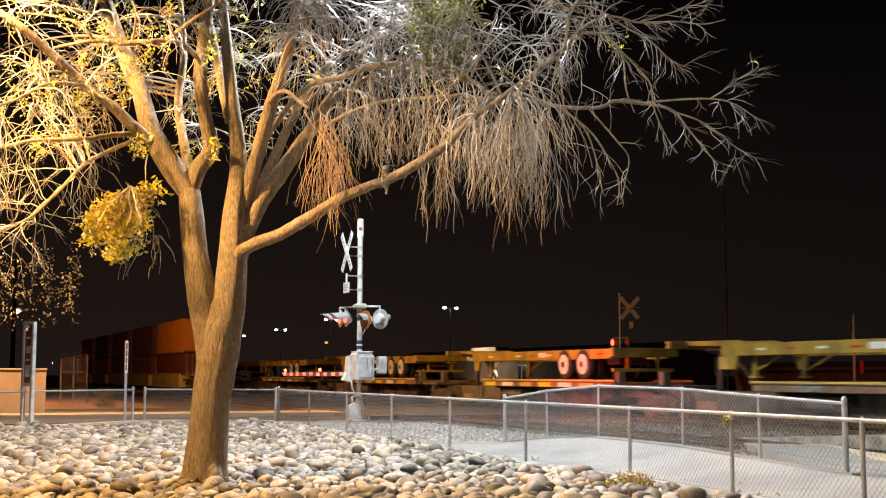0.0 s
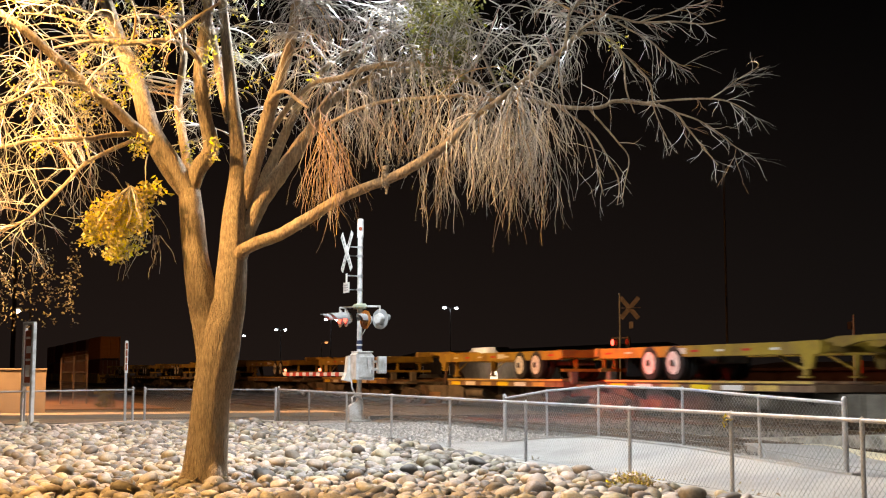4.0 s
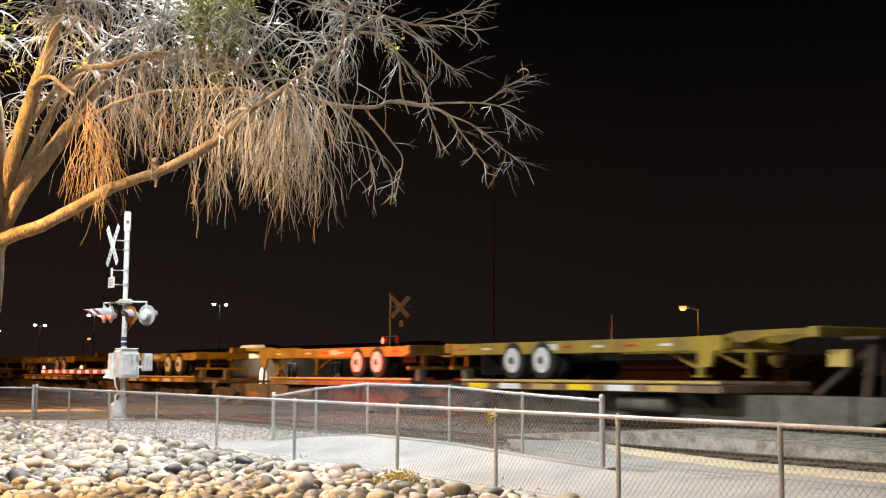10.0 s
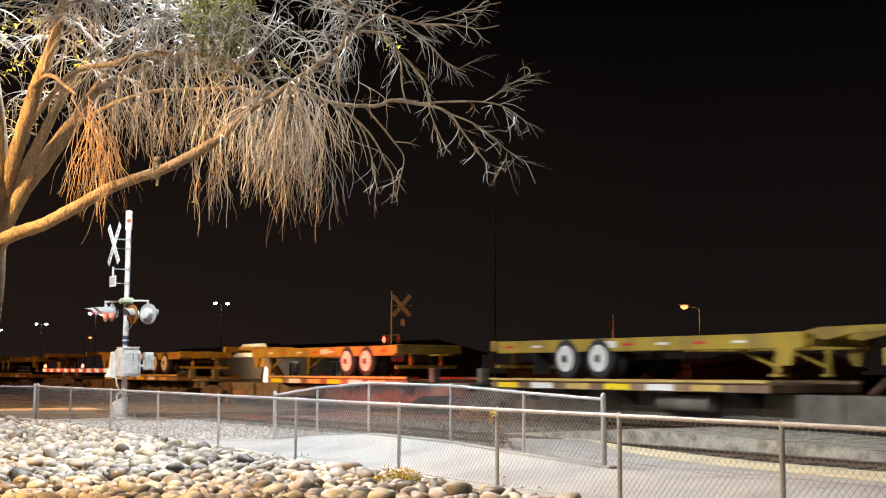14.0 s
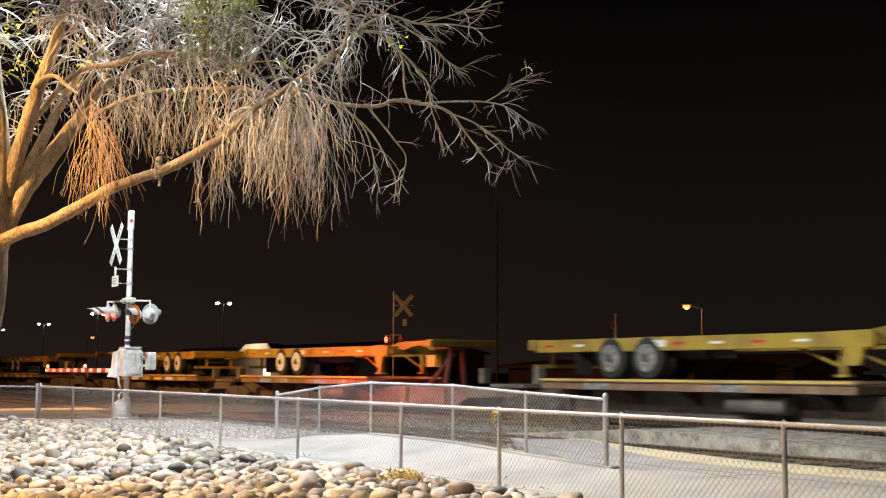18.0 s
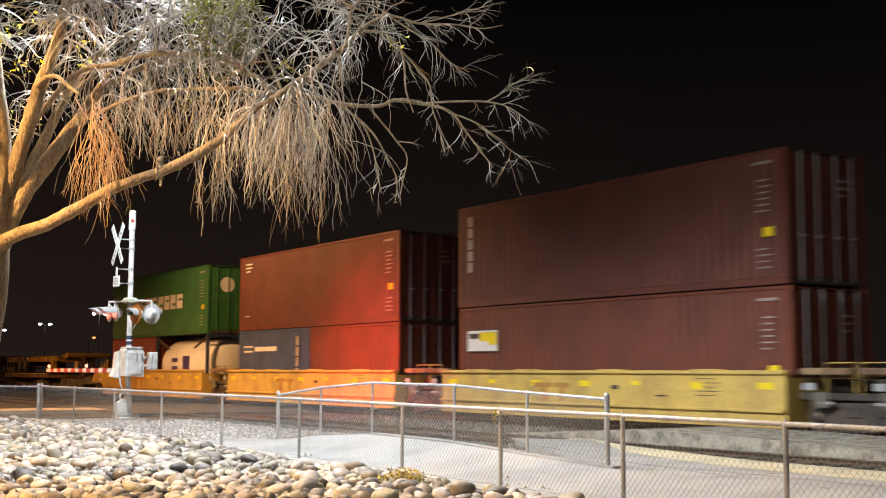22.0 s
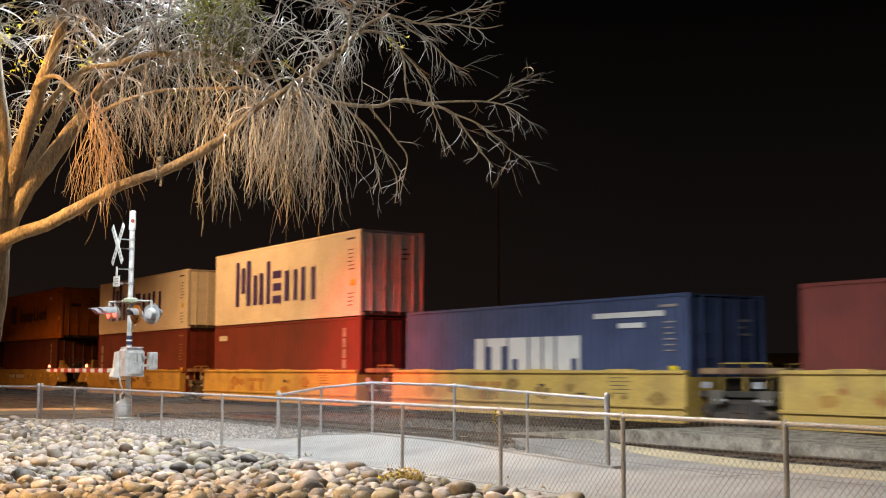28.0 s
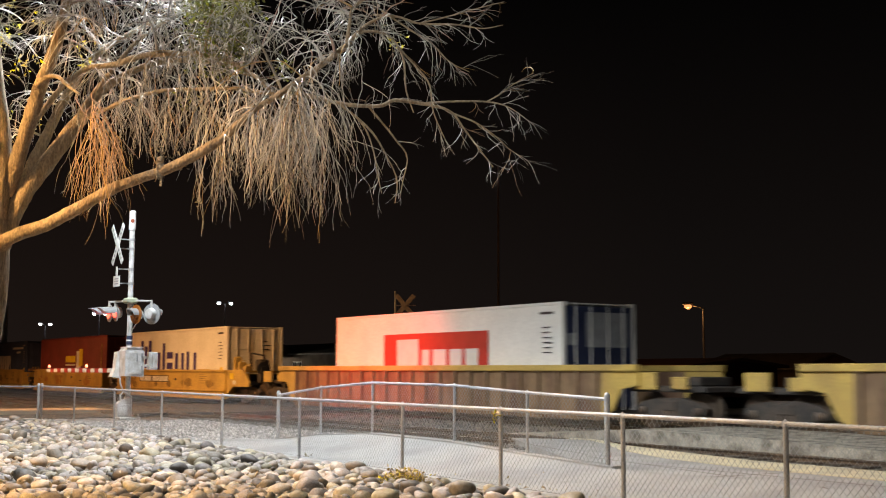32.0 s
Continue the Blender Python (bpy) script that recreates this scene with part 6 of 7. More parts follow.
# old ribbed tan well car with a white box on it
def ribbed_car(s0, s1):
    base = thing("ribbed_railcar", (0, 0, 0), 0, "weathered tan railcar with upright side ribs", "railway car", "railcars")
    n = s1 - s0
    for s in (-1, 1):
        side = part("side_wall", Geo().box(0.9, s * 1.36 - 0.03, 0.25, n - 0.9, s * 1.36 + 0.03, 1.45), M["tan_car"], base, "rust-streaked tan side")
        part("top_chord", Geo().box(-0.4, s * 1.38 - 0.09, 1.42, n + 0.4, s * 1.38 + 0.09, 1.58, 0.02), M["well_yellow"], base, "yellowed top rail")
        if s < 0:
            k = 22
            for i in range(k):
                x = 1.0 + i * (n - 2.1) / (k - 1)
                part("rib", shared(("rib",), lambda: Geo().box(0, -0.08, 0.22, 0.11, 0, 1.44, 0.015), M["tan_car"]), M["tan_car"], side, at=(x, -1.39, 0))
        part("end_step", Geo().plate([(n - 0.9, 1.45), (n + 0.4, 1.45), (n + 0.4, 1.1), (n - 0.2, 1.0), (n - 0.5, 0.5), (n - 0.9, 0.3)], (s * 1.36 - 0.03, s * 1.36 + 0.03)), M["well_yellow"], base)
        part("end_step", Geo().plate([(0.9, 1.45), (-0.4, 1.45), (-0.4, 1.1), (0.2, 1.0), (0.5, 0.5), (0.9, 0.3)], (s * 1.36 - 0.03, s * 1.36 + 0.03)), M["well_yellow"], base)
    part("floor", Geo().box(0.2, -1.3, 0.28, n - 0.2, 1.3, 0.42), M["underframe"], base)
    for x in (-1.1, n + 1.1):
        bogie(base, x)
        part("end_platform", Geo().box(x - 1.25, -1.15, 0.95, x + 1.25, 1.15, 1.08, 0.02), M["underframe"], base)
        part("step_panel", Geo().box(x - 0.9, -1.3, 1.0, x - 0.2, -1.22, 1.4, 0.02), M["well_yellow"], base)
        part("step_panel", Geo().box(x + 0.3, -1.3, 1.02, x + 0.8, -1.22, 1.3, 0.02), M["well_yellow"], base)
        part("brake_gear", Geo().box(x - 0.5, -0.5, 1.08, x + 0.4, 0.5, 1.3, 0.03), M["underframe"], base)
    return rides(base, s0)


ribbed_car(58.2, 76.6)
ribbed_car(82.2, 100.6)
kl = container("c_clean", 12.19, 2.85, "clean white shipping container with a red brand panel", smoothside=True)
bars(kl, "brand_panel", "ink_red", [(3.2, 0.90, 8.9, 2.2)], -1.226, "red brand panel")
word(kl, "brand_block", "ink_white", 4.0, 1.05, [1.25, 0.42, 0.7, 0.62, 0.62], [0.98, 0.66, 0.66, 0.66, 0.66], 0.2, -1.2285)
small_marks(kl, 12.19, 2.85, "ink_dark", seed=51)
navy = Geo().box(12.176, -1.1, 0.16, 12.182, 1.1, 2.75)
part("door_panel", navy, M["c_navy"], kl, "dark blue painted door end")
part("door_marking", Geo().box(12.184, -0.45, 1.7, 12.188, 0.95, 2.6).box(12.184, -1.08, 1.75, 12.188, -0.75, 2.05), M["grey_paint"], kl, "pale square on the doors")
put(kl, 61.81)


# spine cars with empty container chassis
def chassis(nose, hub="hub"):
    """An empty container chassis; its first axle is at the origin, the nose lies along nose (-1 or 1)."""
    base = thing("container_chassis", (0, 0, 0), 0, "yellow steel container chassis with white-hubbed dual wheels", "chassis", "container chassis")
    d = nose
    for y in (-1.16, 0.9):
        beam = part("main_beam", Geo().box(min(d * -3.0, d * 7.6), y, 1.90, max(d * -3.0, d * 7.6), y + 0.2, 2.22, 0.015), M["chassis"], base, "yellow main beam with reflective patches")
        if y < 0:
            for k in range(9):
                x = d * (-2.6 + k * 1.18)
                part("reflector", Geo().box(min(x, x + d * 0.4), y - 0.006, 2.03, max(x, x + d * 0.4), y - 0.001, 2.09), M["ink_white" if k % 2 else "ink_red"], beam)
            part("marking_plate", Geo().box(1.3 if d > 0 else -1.9, y - 0.007, 1.99, 1.9 if d > 0 else -1.3, y - 0.002, 2.15), M["ink_white"], beam)
    for k in range(7):
        x = d * (-2.6 + k * 1.7)
        part("cross_member", Geo().box(x - 0.06, -1.0, 1.96, x + 0.06, 1.0, 2.1), M["chassis"], base)
    for y in (-0.62, 0.5):
        part("gooseneck", Geo().plate([(d * 7.0, 2.24), (d * 7.6, 2.34), (d * 10.2, 2.36), (d * 10.2, 2.24), (d * 8.4, 2.20), (d * 7.4, 2.02)][::d], (y, y + 0.12)), M["chassis"], base, "tapered yellow gooseneck rail")
    for y in (-1.17, 1.08):
        part("gusset", Geo().plate([(d * 6.5, 2.22), (d * 7.5, 2.24), (d * 7.4, 1.95), (d * 7.25, 1.55), (d * 7.0, 1.55), (d * 6.85, 1.95)][::d], (y, y + 0.09)), M["chassis"], base, "deep yellow leg plate")
    part("neck_beam", Geo().box(min(d * 7.2, d * 7.4), -1.1, 1.95, max(d * 7.2, d * 7.4), 1.1, 2.2, 0.02), M["chassis"], base)
    part("front_bolster", Geo().box(min(d * 10.0, d * 10.25), -1.2, 2.14, max(d * 10.0, d * 10.25), 1.2, 2.36, 0.02), M["chassis"], base)
    part("rear_bolster", Geo().box(min(d * -3.0, d * -3.25), -1.2, 1.96, max(d * -3.0, d * -3.25), 1.2, 2.24, 0.02).box(min(d * -3.0, d * -3.12), -1.1, 1.5, max(d * -3.0, d * -3.12), 1.1, 1.6).box(
        min(d * -3.0, d * -3.1), -0.6, 1.6, max(d * -3.0, d * -3.1), -0.5, 1.96).box(min(d * -3.0, d * -3.1), 0.5, 1.6, max(d * -3.0, d * -3.1), 0.6, 1.96), M["chassis"], base)
    for y in (-0.85, 0.75):
        part("landing_leg", Geo().box(d * 6.6 - 0.08, y, 1.38, d * 6.6 + 0.08, y + 0.12, 1.95, 0.015).box(d * 6.6 - 0.16, y - 0.04, 1.32, d * 6.6 + 0.16, y + 0.16, 1.38), M["chassis"], base)
        part("leg_brace", Geo().tube([(d * 6.6, y + 0.06, 1.5), (d * 5.4, y + 0.06, 1.95)], 0.035, 6), M["chassis"], base)
    part("bogie_slider", Geo().box(-1.2, -0.5, 1.72, 2.5, 0.5, 1.94, 0.02), M["underframe"], base)
    part("mud_flap", Geo().box(d * -1.35 - 0.01, -1.15, 1.35, d * -1.35 + 0.01, -0.6, 1.9), M["rubber"], base)
    for x in (0, 1.28):
        part("axle", shared(("chassis_axle",), lambda: Geo().tube([(0, -0.95, 0), (0, 0.95, 0)], 0.065, 8), M["underframe"]), M["underframe"], base, at=(x, 0, 1.74))
        for y in (-1.18, -0.86, 0.62, 0.94):
            tyre = part("tyre", shared(("tyre",), lambda: Geo().spin([(0.28, 0.0), (0.44, 0.0), (0.49, 0.03), (0.5, 0.08), (0.5, 0.17), (0.49, 0.21), (0.44, 0.24), (0.28, 0.24)], (0, 0, 0), "y", 28), M["rubber"], "edges"), M["rubber"], base, "black tyre", at=(x, y, 1.74))
            if y == -1.18:
                part("rim", shared(("rim", hub), lambda: Geo().spin([(0.33, -0.012), (0.3, 0.01), (0.26, 0.02), (0.14, 0.05), (0.12, -0.03), (0.05, -0.05)], (0, 0, 0), "y", 24), M[hub], "edges"), M[hub], tyre, "white steel rim" if hub == "hub" else "dirty grey rim")
                part("hub_cap", shared(("hub_cap",), lambda: Geo().spin([(0.1, -0.035), (0.095, -0.07), (0.03, -0.08)], (0, 0, 0), "y", 12), M["underframe"], "edges"), M["underframe"], tyre, "dark greasy hub cap")
                for turn in range(5):
                    part("hand_hole", shared(("hand_hole",), lambda: Geo().spin([(0.035, -0.006), (0.03, 0.03)], (0.2, 0, 0), "y", 8), M["rubber"]), M["rubber"], tyre, at=pose(0, 0, 0, 0, 36 + 72 * turn, 0))
    return base


def spine_car(c, d, long, clean=True, tones=("bright_yellow", "ink_white", "well_yellow")):
    """One spine-car unit under a chassis whose middle is at c; d is the side of the chassis nose."""
    base = thing("spine_car", (0, 0, 0), 0, "low spine car with a striped wheel platform and hitch", "railway car", "spine cars")
    h = long / 2
    part("centre_sill", Geo().plate([(-h, 0.95), (h, 0.95), (h, 0.72), (h - 2.6, 0.66), (h - 3.6, 0.30), (-h + 3.6, 0.30), (-h + 2.6, 0.66), (-h, 0.72)], (-0.62, 0.62)), M["sill_grey"], base, "dusty grey fish-belly spine")
    t0, t1 = sorted((d * 2.4, -d * 7.4))
    tray = part("wheel_platform", Geo().box(t0, -1.42, 0.98, t1, 1.42, 1.16, 0.01), M["tan_car"], base, "flat tan wheel platform")
    for y in (-1.46, 1.36):
        part("platform_lip", Geo().box(t0, y, 1.162, t1, y + 0.1, 1.24, 0.008), M["tan_car"], tray)
    part("edge_rail", Geo().box(t0, -1.475, 1.19, t1, -1.462, 1.245), M["well_yellow"], tray, "yellow edge of the platform")
    k = 0
    x = t0 + 0.3
    while x < t1 - 0.8:
        part("edge_patch", shared(("edge_patch", k % 3, clean, tones), lambda: Geo().box(0, -1.428, 1.0, 0.9, -1.4215, 1.14), M[tones[k % 3] if clean else ("tan_car", "dull_hub", "tan_car")[k % 3]]), M["well_yellow"], tray, at=(x, 0, 0))
        k += 1
        x += 1.45
    for q in range(5):
        x = t0 + 1 + q * (t1 - t0 - 2) / 4
        part("outrigger", Geo().plate([(-1.36, 0.98), (1.36, 0.98), (0.6, 0.62), (-0.6, 0.62)], (x - 0.05, x + 0.05), "x"), M["underframe"], base)
    hx = d * 5.3
    hitch = part("hitch", Geo().box(hx - 0.45, -0.5, 2.08, hx + 0.45, 0.5, 2.16, 0.02), M["hitch_rust"], base, "rusty trailer hitch with a diagonal strut")
    for y0, y1 in ((-0.35, -0.2), (0.35, 0.2)):
        part("hitch_leg", Geo().tube([(hx, y0, 0.95), (hx + d * 0.1, y1, 2.1)], 0.08, 8), M["hitch_rust"], hitch)
    part("hitch_strut", Geo().tube([(hx - d * 1.5, 0, 0.98), (hx, 0, 2.0)], 0.07, 8), M["hitch_rust"], hitch)
    part("hitch_plate", Geo().box(hx - d * 0.5 - 0.25, -0.56, 1.55, hx - d * 0.5 + 0.25, -0.52, 1.9, 0.01), M["well_yellow"], base, "square yellow plate on the hitch")
    part("end_patch", Geo().box(-h + 1.9, -0.66, 0.42, -h + 3.4, -0.625, 0.66), M["tan_car"], base, "tan patched sill end")
    for q in range(6):
        x = -h + 4.2 + q * (long - 8.0) / 5
        part("sill_rib", Geo().box(x - 0.04, -0.68, 0.32, x + 0.04, -0.622, 0.94), M["sill_grey"], base)
    for s in (-1, 1):
        part("end_step", Geo().box(s * h - 0.7, -1.2, 0.98, s * h + 0.7, 1.2, 1.08, 0.01), M["sill_grey"], base)
        part("hand_brake", Geo().box(s * (h - 1.2) - 0.12, -1.15, 1.08, s * (h - 1.2) + 0.12, -0.9, 1.5, 0.02), M["sill_grey"], base)
    bogie(base, -h + 0.9)
    part("air_tank", Geo().tube([(-1.2, -1.0, 0.72), (0.4, -1.0, 0.72)], 0.2, 12), M["sill_grey"], base, smooth="edges")
    return rides(base, c)


AXLES = [(-431.0, -1), (-414.0, -1), (-397.0, -1), (-380.2, -1), (-363.7, -1), (-346.9, -1), (-329.6, -1), (-320.9, 1), (-293.8, -1), (-277.1, -1), (-260.0, -1), (-243.0, -1), (-234.5, 1), (-207.0, -1), (-188.9, -1),
         (-177.4, 1), (-150.4, -1), (-138.8, 1), (-120.5, 1)]
middles = [a + (-3.6 if d < 0 else 4.9) for a, d in AXLES]
models = {d: chassis(d) for d in (-1, 1)}
for i, (a, d) in enumerate(AXLES):
    if i == len(AXLES) - 1:
        rides(chassis(d, "dull_hub"), a, TRACK_Y, 0.0)
    else:
        rides(models[d] if models[d] is not None and d not in [q for _, q in AXLES[:i]] else copy_thing(models[d], pose(0, 0, 0)), a, TRACK_Y, 0.0)
    lo = (middles[i] + middles[i - 1]) / 2 if i else middles[i] - 8.5
    hi = (middles[i] + middles[i + 1]) / 2 if i + 1 < len(AXLES) else -106.3
    spine_car((lo + hi) / 2, d, hi - lo - 0.1, i not in (18, 11, 4), ("tan_car", "patch_blue", "old_concrete") if i == 17 else ("bright_yellow", "ink_white", "well_yellow"))
# boxes further up the train
for s0, top, bot in ((-475.5, "c_brown", "c_maroon"), (-460.0, "c_orange", "c_brown"), (-491, "c_maroon", "c_brown"), (-506.5, "c_brown", "c_rust"), (-522, "c_rust", "c_maroon")):
    well_car(s0 - 0.4, s0 + 12.6, "yellow well car unit with stacked containers")
    put(container(top, 12.19, 2.85, "corrugated shipping container on top of a stack"), s0, HIGH)
    put(container(bot, 12.19, 2.85, "corrugated shipping container low in a well car"), s0)


# ---------------------------------------------------------------- things left of the tree, and behind the tracks
def info_sign():
    base = thing("notice_board", (0, 0, 0), 0, "tall pale grey framed notice board on two posts", "sign")
    for y, foot in ((-0.18, 0.0), (0.18, 0.0)):
        part("post", Geo().box(-0.055, y - 0.045, foot - 0.1, 0.055, y + 0.045, 2.72, 0.012), M["silver"], base)
    part("frame_rail", Geo().box(-0.055, -0.135, 2.64, 0.055, 0.135, 2.72, 0.01), M["silver"], base)
    part("frame_rail", Geo().box(-0.055, -0.135, 1.08, 0.055, 0.135, 1.17, 0.01), M["silver"], base)
    pane = part("panel", Geo().box(-0.02, -0.135, 1.17, 0.02, 0.135, 2.5), M["ink_rust"], base, "faded red notice panel")
    for z0, z1, y0, y1 in ((1.32, 1.62, -0.1, 0.08), (1.72, 1.78, -0.1, 0.1), (1.92, 2.1, -0.08, 0.1), (2.28, 2.34, -0.1, 0.06)):
        part("notice", Geo().box(0.021, y0, z0, 0.026, y1, z1), M["ink_white"], pane, "pale notice block")
    base.matrix_basis = pose(-33.3, 2.36, 0.0, 0, 0, -58)


info_sign()
marker = thing("marker_post", (-36.1, 5.2, 0.0), 0, "slim grey post with an orange reflective top", "post")
part("post", Geo().box(-0.035, -0.035, -0.1, 0.035, 0.035, 1.45, 0.005), M["galv"], marker)
part("reflective_strip", Geo().box(-0.04, -0.045, 1.42, 0.04, 0.045, 2.34, 0.01), M["ink_white"], marker, "white reflective strip")
for k in range(4):
    part("stripe", Geo().box(0.041, -0.024, 1.5 + k * 0.2, 0.044, 0.024, 1.67 + k * 0.2), M["c_rust"], marker, "orange-red reflective stripe")
w = Geo().box(-47.9, -14, -0.05, -47.6, 4.0, 1.52)
wall = solid("garden_wall", w, M["wall_tan"], "plain tan block wall beyond the road", "wall", kind="structure")
part("coping", Geo().box(-47.95, -14, 1.52, -47.55, 4.03, 1.6, 0.02), M["wall_tan"], wall)
gate = thing("wire_gate", (-60.5, 5.75, -0.02), 14, "leaning chain-link gate with wire strands on top", "gate")
for y in (0.0, 0.6, 1.25):
    part("post", Geo().tube([(0, y, 0), (0.0, y, 2.15 + y * 0.14)], 0.04, 8), M["dull_sheet"], gate)
for z in (0.3, 1.5):
    part("bar", Geo().tube([(0, 0, z), (0, 1.25, z)], 0.025, 6), M["dull_sheet"], gate)
part("chain_link", wires(Geo(), (0, 0), (0, 1.25), 0.1, 0.1, 2.1, 2.3, 0.12, 0.004), M["dull_sheet"], gate)
part("top_wire", Geo().tube([(0, 0, 2.15), (0, 1.25, 2.35)], 0.012, 4).tube([(0, 0, 2.3), (0, 1.25, 2.5)], 0.012, 4), M["dull_sheet"], gate)
solid("dirt_yard", Geo().box(-120, -30, -0.04, -52, 9.5, -0.01), M["dirt"], "bare orange-lit dirt yard beyond the road", "ground", kind="structure")
shrub = thing("shrub", (-54, 6.9, -0.01), 0, "small dark round shrub on bare dirt", "shrub")
sg = Geo()
for k in range(240):
    a, r, z = rng.uniform(0, 6.28), rng.uniform(0, 0.45), rng.uniform(0.05, 0.75)
    leaves(sg, Vector((r * math.cos(a), r * math.sin(a), z)), 3, 0.08, 0.09)
part("foliage", sg, M["green_leaf"], shrub)
part("stem", Geo().tube([(0, 0, 0), (0.02, 0, 0.4)], [0.04, 0.02], 6), M["bark"], shrub)


def lamp_post(x, y, high, heads, lit, turn=0.0, label="", arm=1.3, pole="galv", glow=0.3):
    base = thing("lamp_post", (x, y, 0), turn, label, "street lamp", "street lamps")
    part("pole", Geo().tube([(0, 0, 0), (0, 0, high)], [0.13, 0.08], 10), M[pole], base)
    for s in heads:
        part("arm", Geo().tube([(0, 0, high - 0.1), (s * arm, 0, high + 0.25)], 0.06, 6), M[pole], base)
        head = part("lamp_head", Geo().box(s * arm - 0.45, -0.25, high + 0.2, s * arm + 0.45, 0.25, high + 0.42, 0.06), M["grey_paint"], base)
        part("lamp_glass", Geo().spin([(glow * 0.3, high - glow * 0.8 + 0.1), (glow, high - glow * 0.35 + 0.1), (glow, high + 0.1), (glow * 0.9, high + 0.19)], (s * arm, 0, 0), "z", 14), M[lit], head, "glowing lamp glass")
    return base


# the glowing glass is oversized to stand in for lens bloom round the lamps
for x, y, z, heads, turn in ((-213.5, 90, 14.4, (-1, 1), 30), (-240.1, 75, 13.0, (-1, 1), 20), (-278.9, 75, 12.2, (-1, 1), 20), (-320.1, 75, 12.0, (-1, 1), 15)):
    lamp_post(x, y, z - 0.6, heads, "white_lit", turn + 70, "tall twin-headed lot lamp with white light", 1.3 if x > -220 else 1.1, glow=0.34)
lamp_post(-233.5, 71, 7.6, (1,), "amber_lit", 90, "small amber street lamp far off", 1.0, glow=0.34)
lamp_post(-75.6, 75, 6.9, (-1,), "amber_lit", 57, "amber street lamp beyond the tracks", 1.3, "galv", glow=0.32)
lamp_post(-130.0, 9.2, 7.6, (-1,), "warm_lit", 80, "orange street lamp beyond the yard", 1.3, "wood_pole", glow=0.34)
pole = thing("utility_pole", (-56.2, 40, 0), 0, "tall dark timber utility pole", "pole")
part("shaft", Geo().tube([(0, 0, 0), (0, 0, 13.0)], [0.075, 0.05], 10), M["wood_pole"], pole)
pole = thing("utility_pole", (-95, 5.6, 0), 0, "dark timber pole beside the yard", "pole")
part("shaft", Geo().tube([(0, 0, 0), (0, 0, 12)], [0.18, 0.14], 10), M["wood_pole"], pole)
mast2 = thing("crossing_mast", (-46.2, 40, 0), 0, "thin mast with a small sign, lit red", "pole")
part("shaft", Geo().tube([(0, 0, 0), (0, 0, 4.25)], 0.055, 8).tube([(-0.2, 0.1, 0), (-0.2, 0.1, 3.95)], 0.04, 6), M["galv"], mast2)
part("sign_plate", Geo().box(-0.4, -0.03, 3.55, -0.14, 0.0, 3.9), M["wood_pole"], mast2)
part("red_plate", Geo().box(0.35, -0.03, 1.5, 0.6, 0.0, 2.1), M["red_paint"], mast2)
for x, y, z, tint in ((-140, 6.3, 3.4, "warm_lit"), (-150, 9.0, 3.2, "warm_lit"), (-420, 45, 6.0, "amber_lit"), (-430, 38, 5.0, "white_lit"), (-90, 130, 13.0, "white_lit")):
    small = thing("distant_light", (x, y, 0), 0, "tiny distant lamp on a thin pole", "street lamp", "distant lights")
    part("pole", Geo().tube([(0, 0, 0), (0, 0, z)], 0.05, 6), M["galv"], small)
    part("lamp_glass", Geo().spin([(0.03, z), (0.14, z + 0.1), (0.03, z + 0.22)], (0, 0, 0), "z", 10), M[tint], small)


def house(x, y, long, deep, eave, ridge, wall_m, label, turn=0.0, openings=(), name="building", roof_m="roof"):
    base = thing(name, (x, y, 0), turn, label, "building", "buildings")
    body = part("wall", Geo().box(0, 0, 0, long, deep, eave), M[wall_m], base)
    part("roof", Geo().plate([(-0.5, eave - 0.05), (deep / 2, ridge), (deep + 0.5, eave - 0.05), (deep + 0.5, eave + 0.12), (deep / 2, ridge + 0.18), (-0.5, eave + 0.12)], (-0.4, long + 0.4), "x"), M[roof_m], base, "sheet roof")
    part("gable", Geo().plate([(0, eave), (deep, eave), (deep / 2, ridge)], (0.0, 0.1), "x"), M[wall_m], base)
    part("gable", Geo().plate([(0, eave), (deep, eave), (deep / 2, ridge)], (long - 0.1, long), "x"), M[wall_m], base)
    for x0, z0, x1, z1, m in openings:
        win = part("window", Geo().box(x0 - 0.08, -0.06, z0 - 0.08, x1 + 0.08, 0.02, z1 + 0.08), M["white_paint"], base)
        part("pane", Geo().box(x0, -0.09, z0, x1, -0.05, z1), M[m], win)
        part("glazing_bar", Geo().box((x0 + x1) / 2 - 0.04, -0.11, z0, (x0 + x1) / 2 + 0.04, -0.08, z1), M["white_paint"], win)
    return base


depot = house(-168, 60, 66, 11, 3.2, 4.4, "wall_brown", "long low brown building with a pale roof", 0,
              [(5, 0.9, 7.5, 2.4, "glass"), (14, 0.9, 16.5, 2.4, "glass"), (23, 0.9, 25.5, 2.4, "glass"), (45, 0.9, 47, 2.4, "glass"), (55, 0.9, 57, 2.4, "glass")])
porch = part("porch", Geo().plate([(33, 3.0), (36, 4.5), (42, 4.5), (45, 3.0)], (-1.6, 0.2)), M["wall_tan"], depot, "tan gabled porch")
arch = [(37.8, 0.1), (39.6, 0.1), (39.6, 1.3)] + [(38.7 + 0.9 * math.cos(a), 1.3 + 0.7 * math.sin(a)) for a in [q * math.pi / 8 for q in range(1, 8)]] + [(37.8, 1.3)]
part("lit_doorway", Geo().plate(arch, (-0.12, -0.02)), M["window_lit"], depot, "bright arched doorway")
house(-62, 45, 16, 6, 1.7, 2.0, "wall_red", "low red-brown shed behind the tracks", roof_m="wall_red")
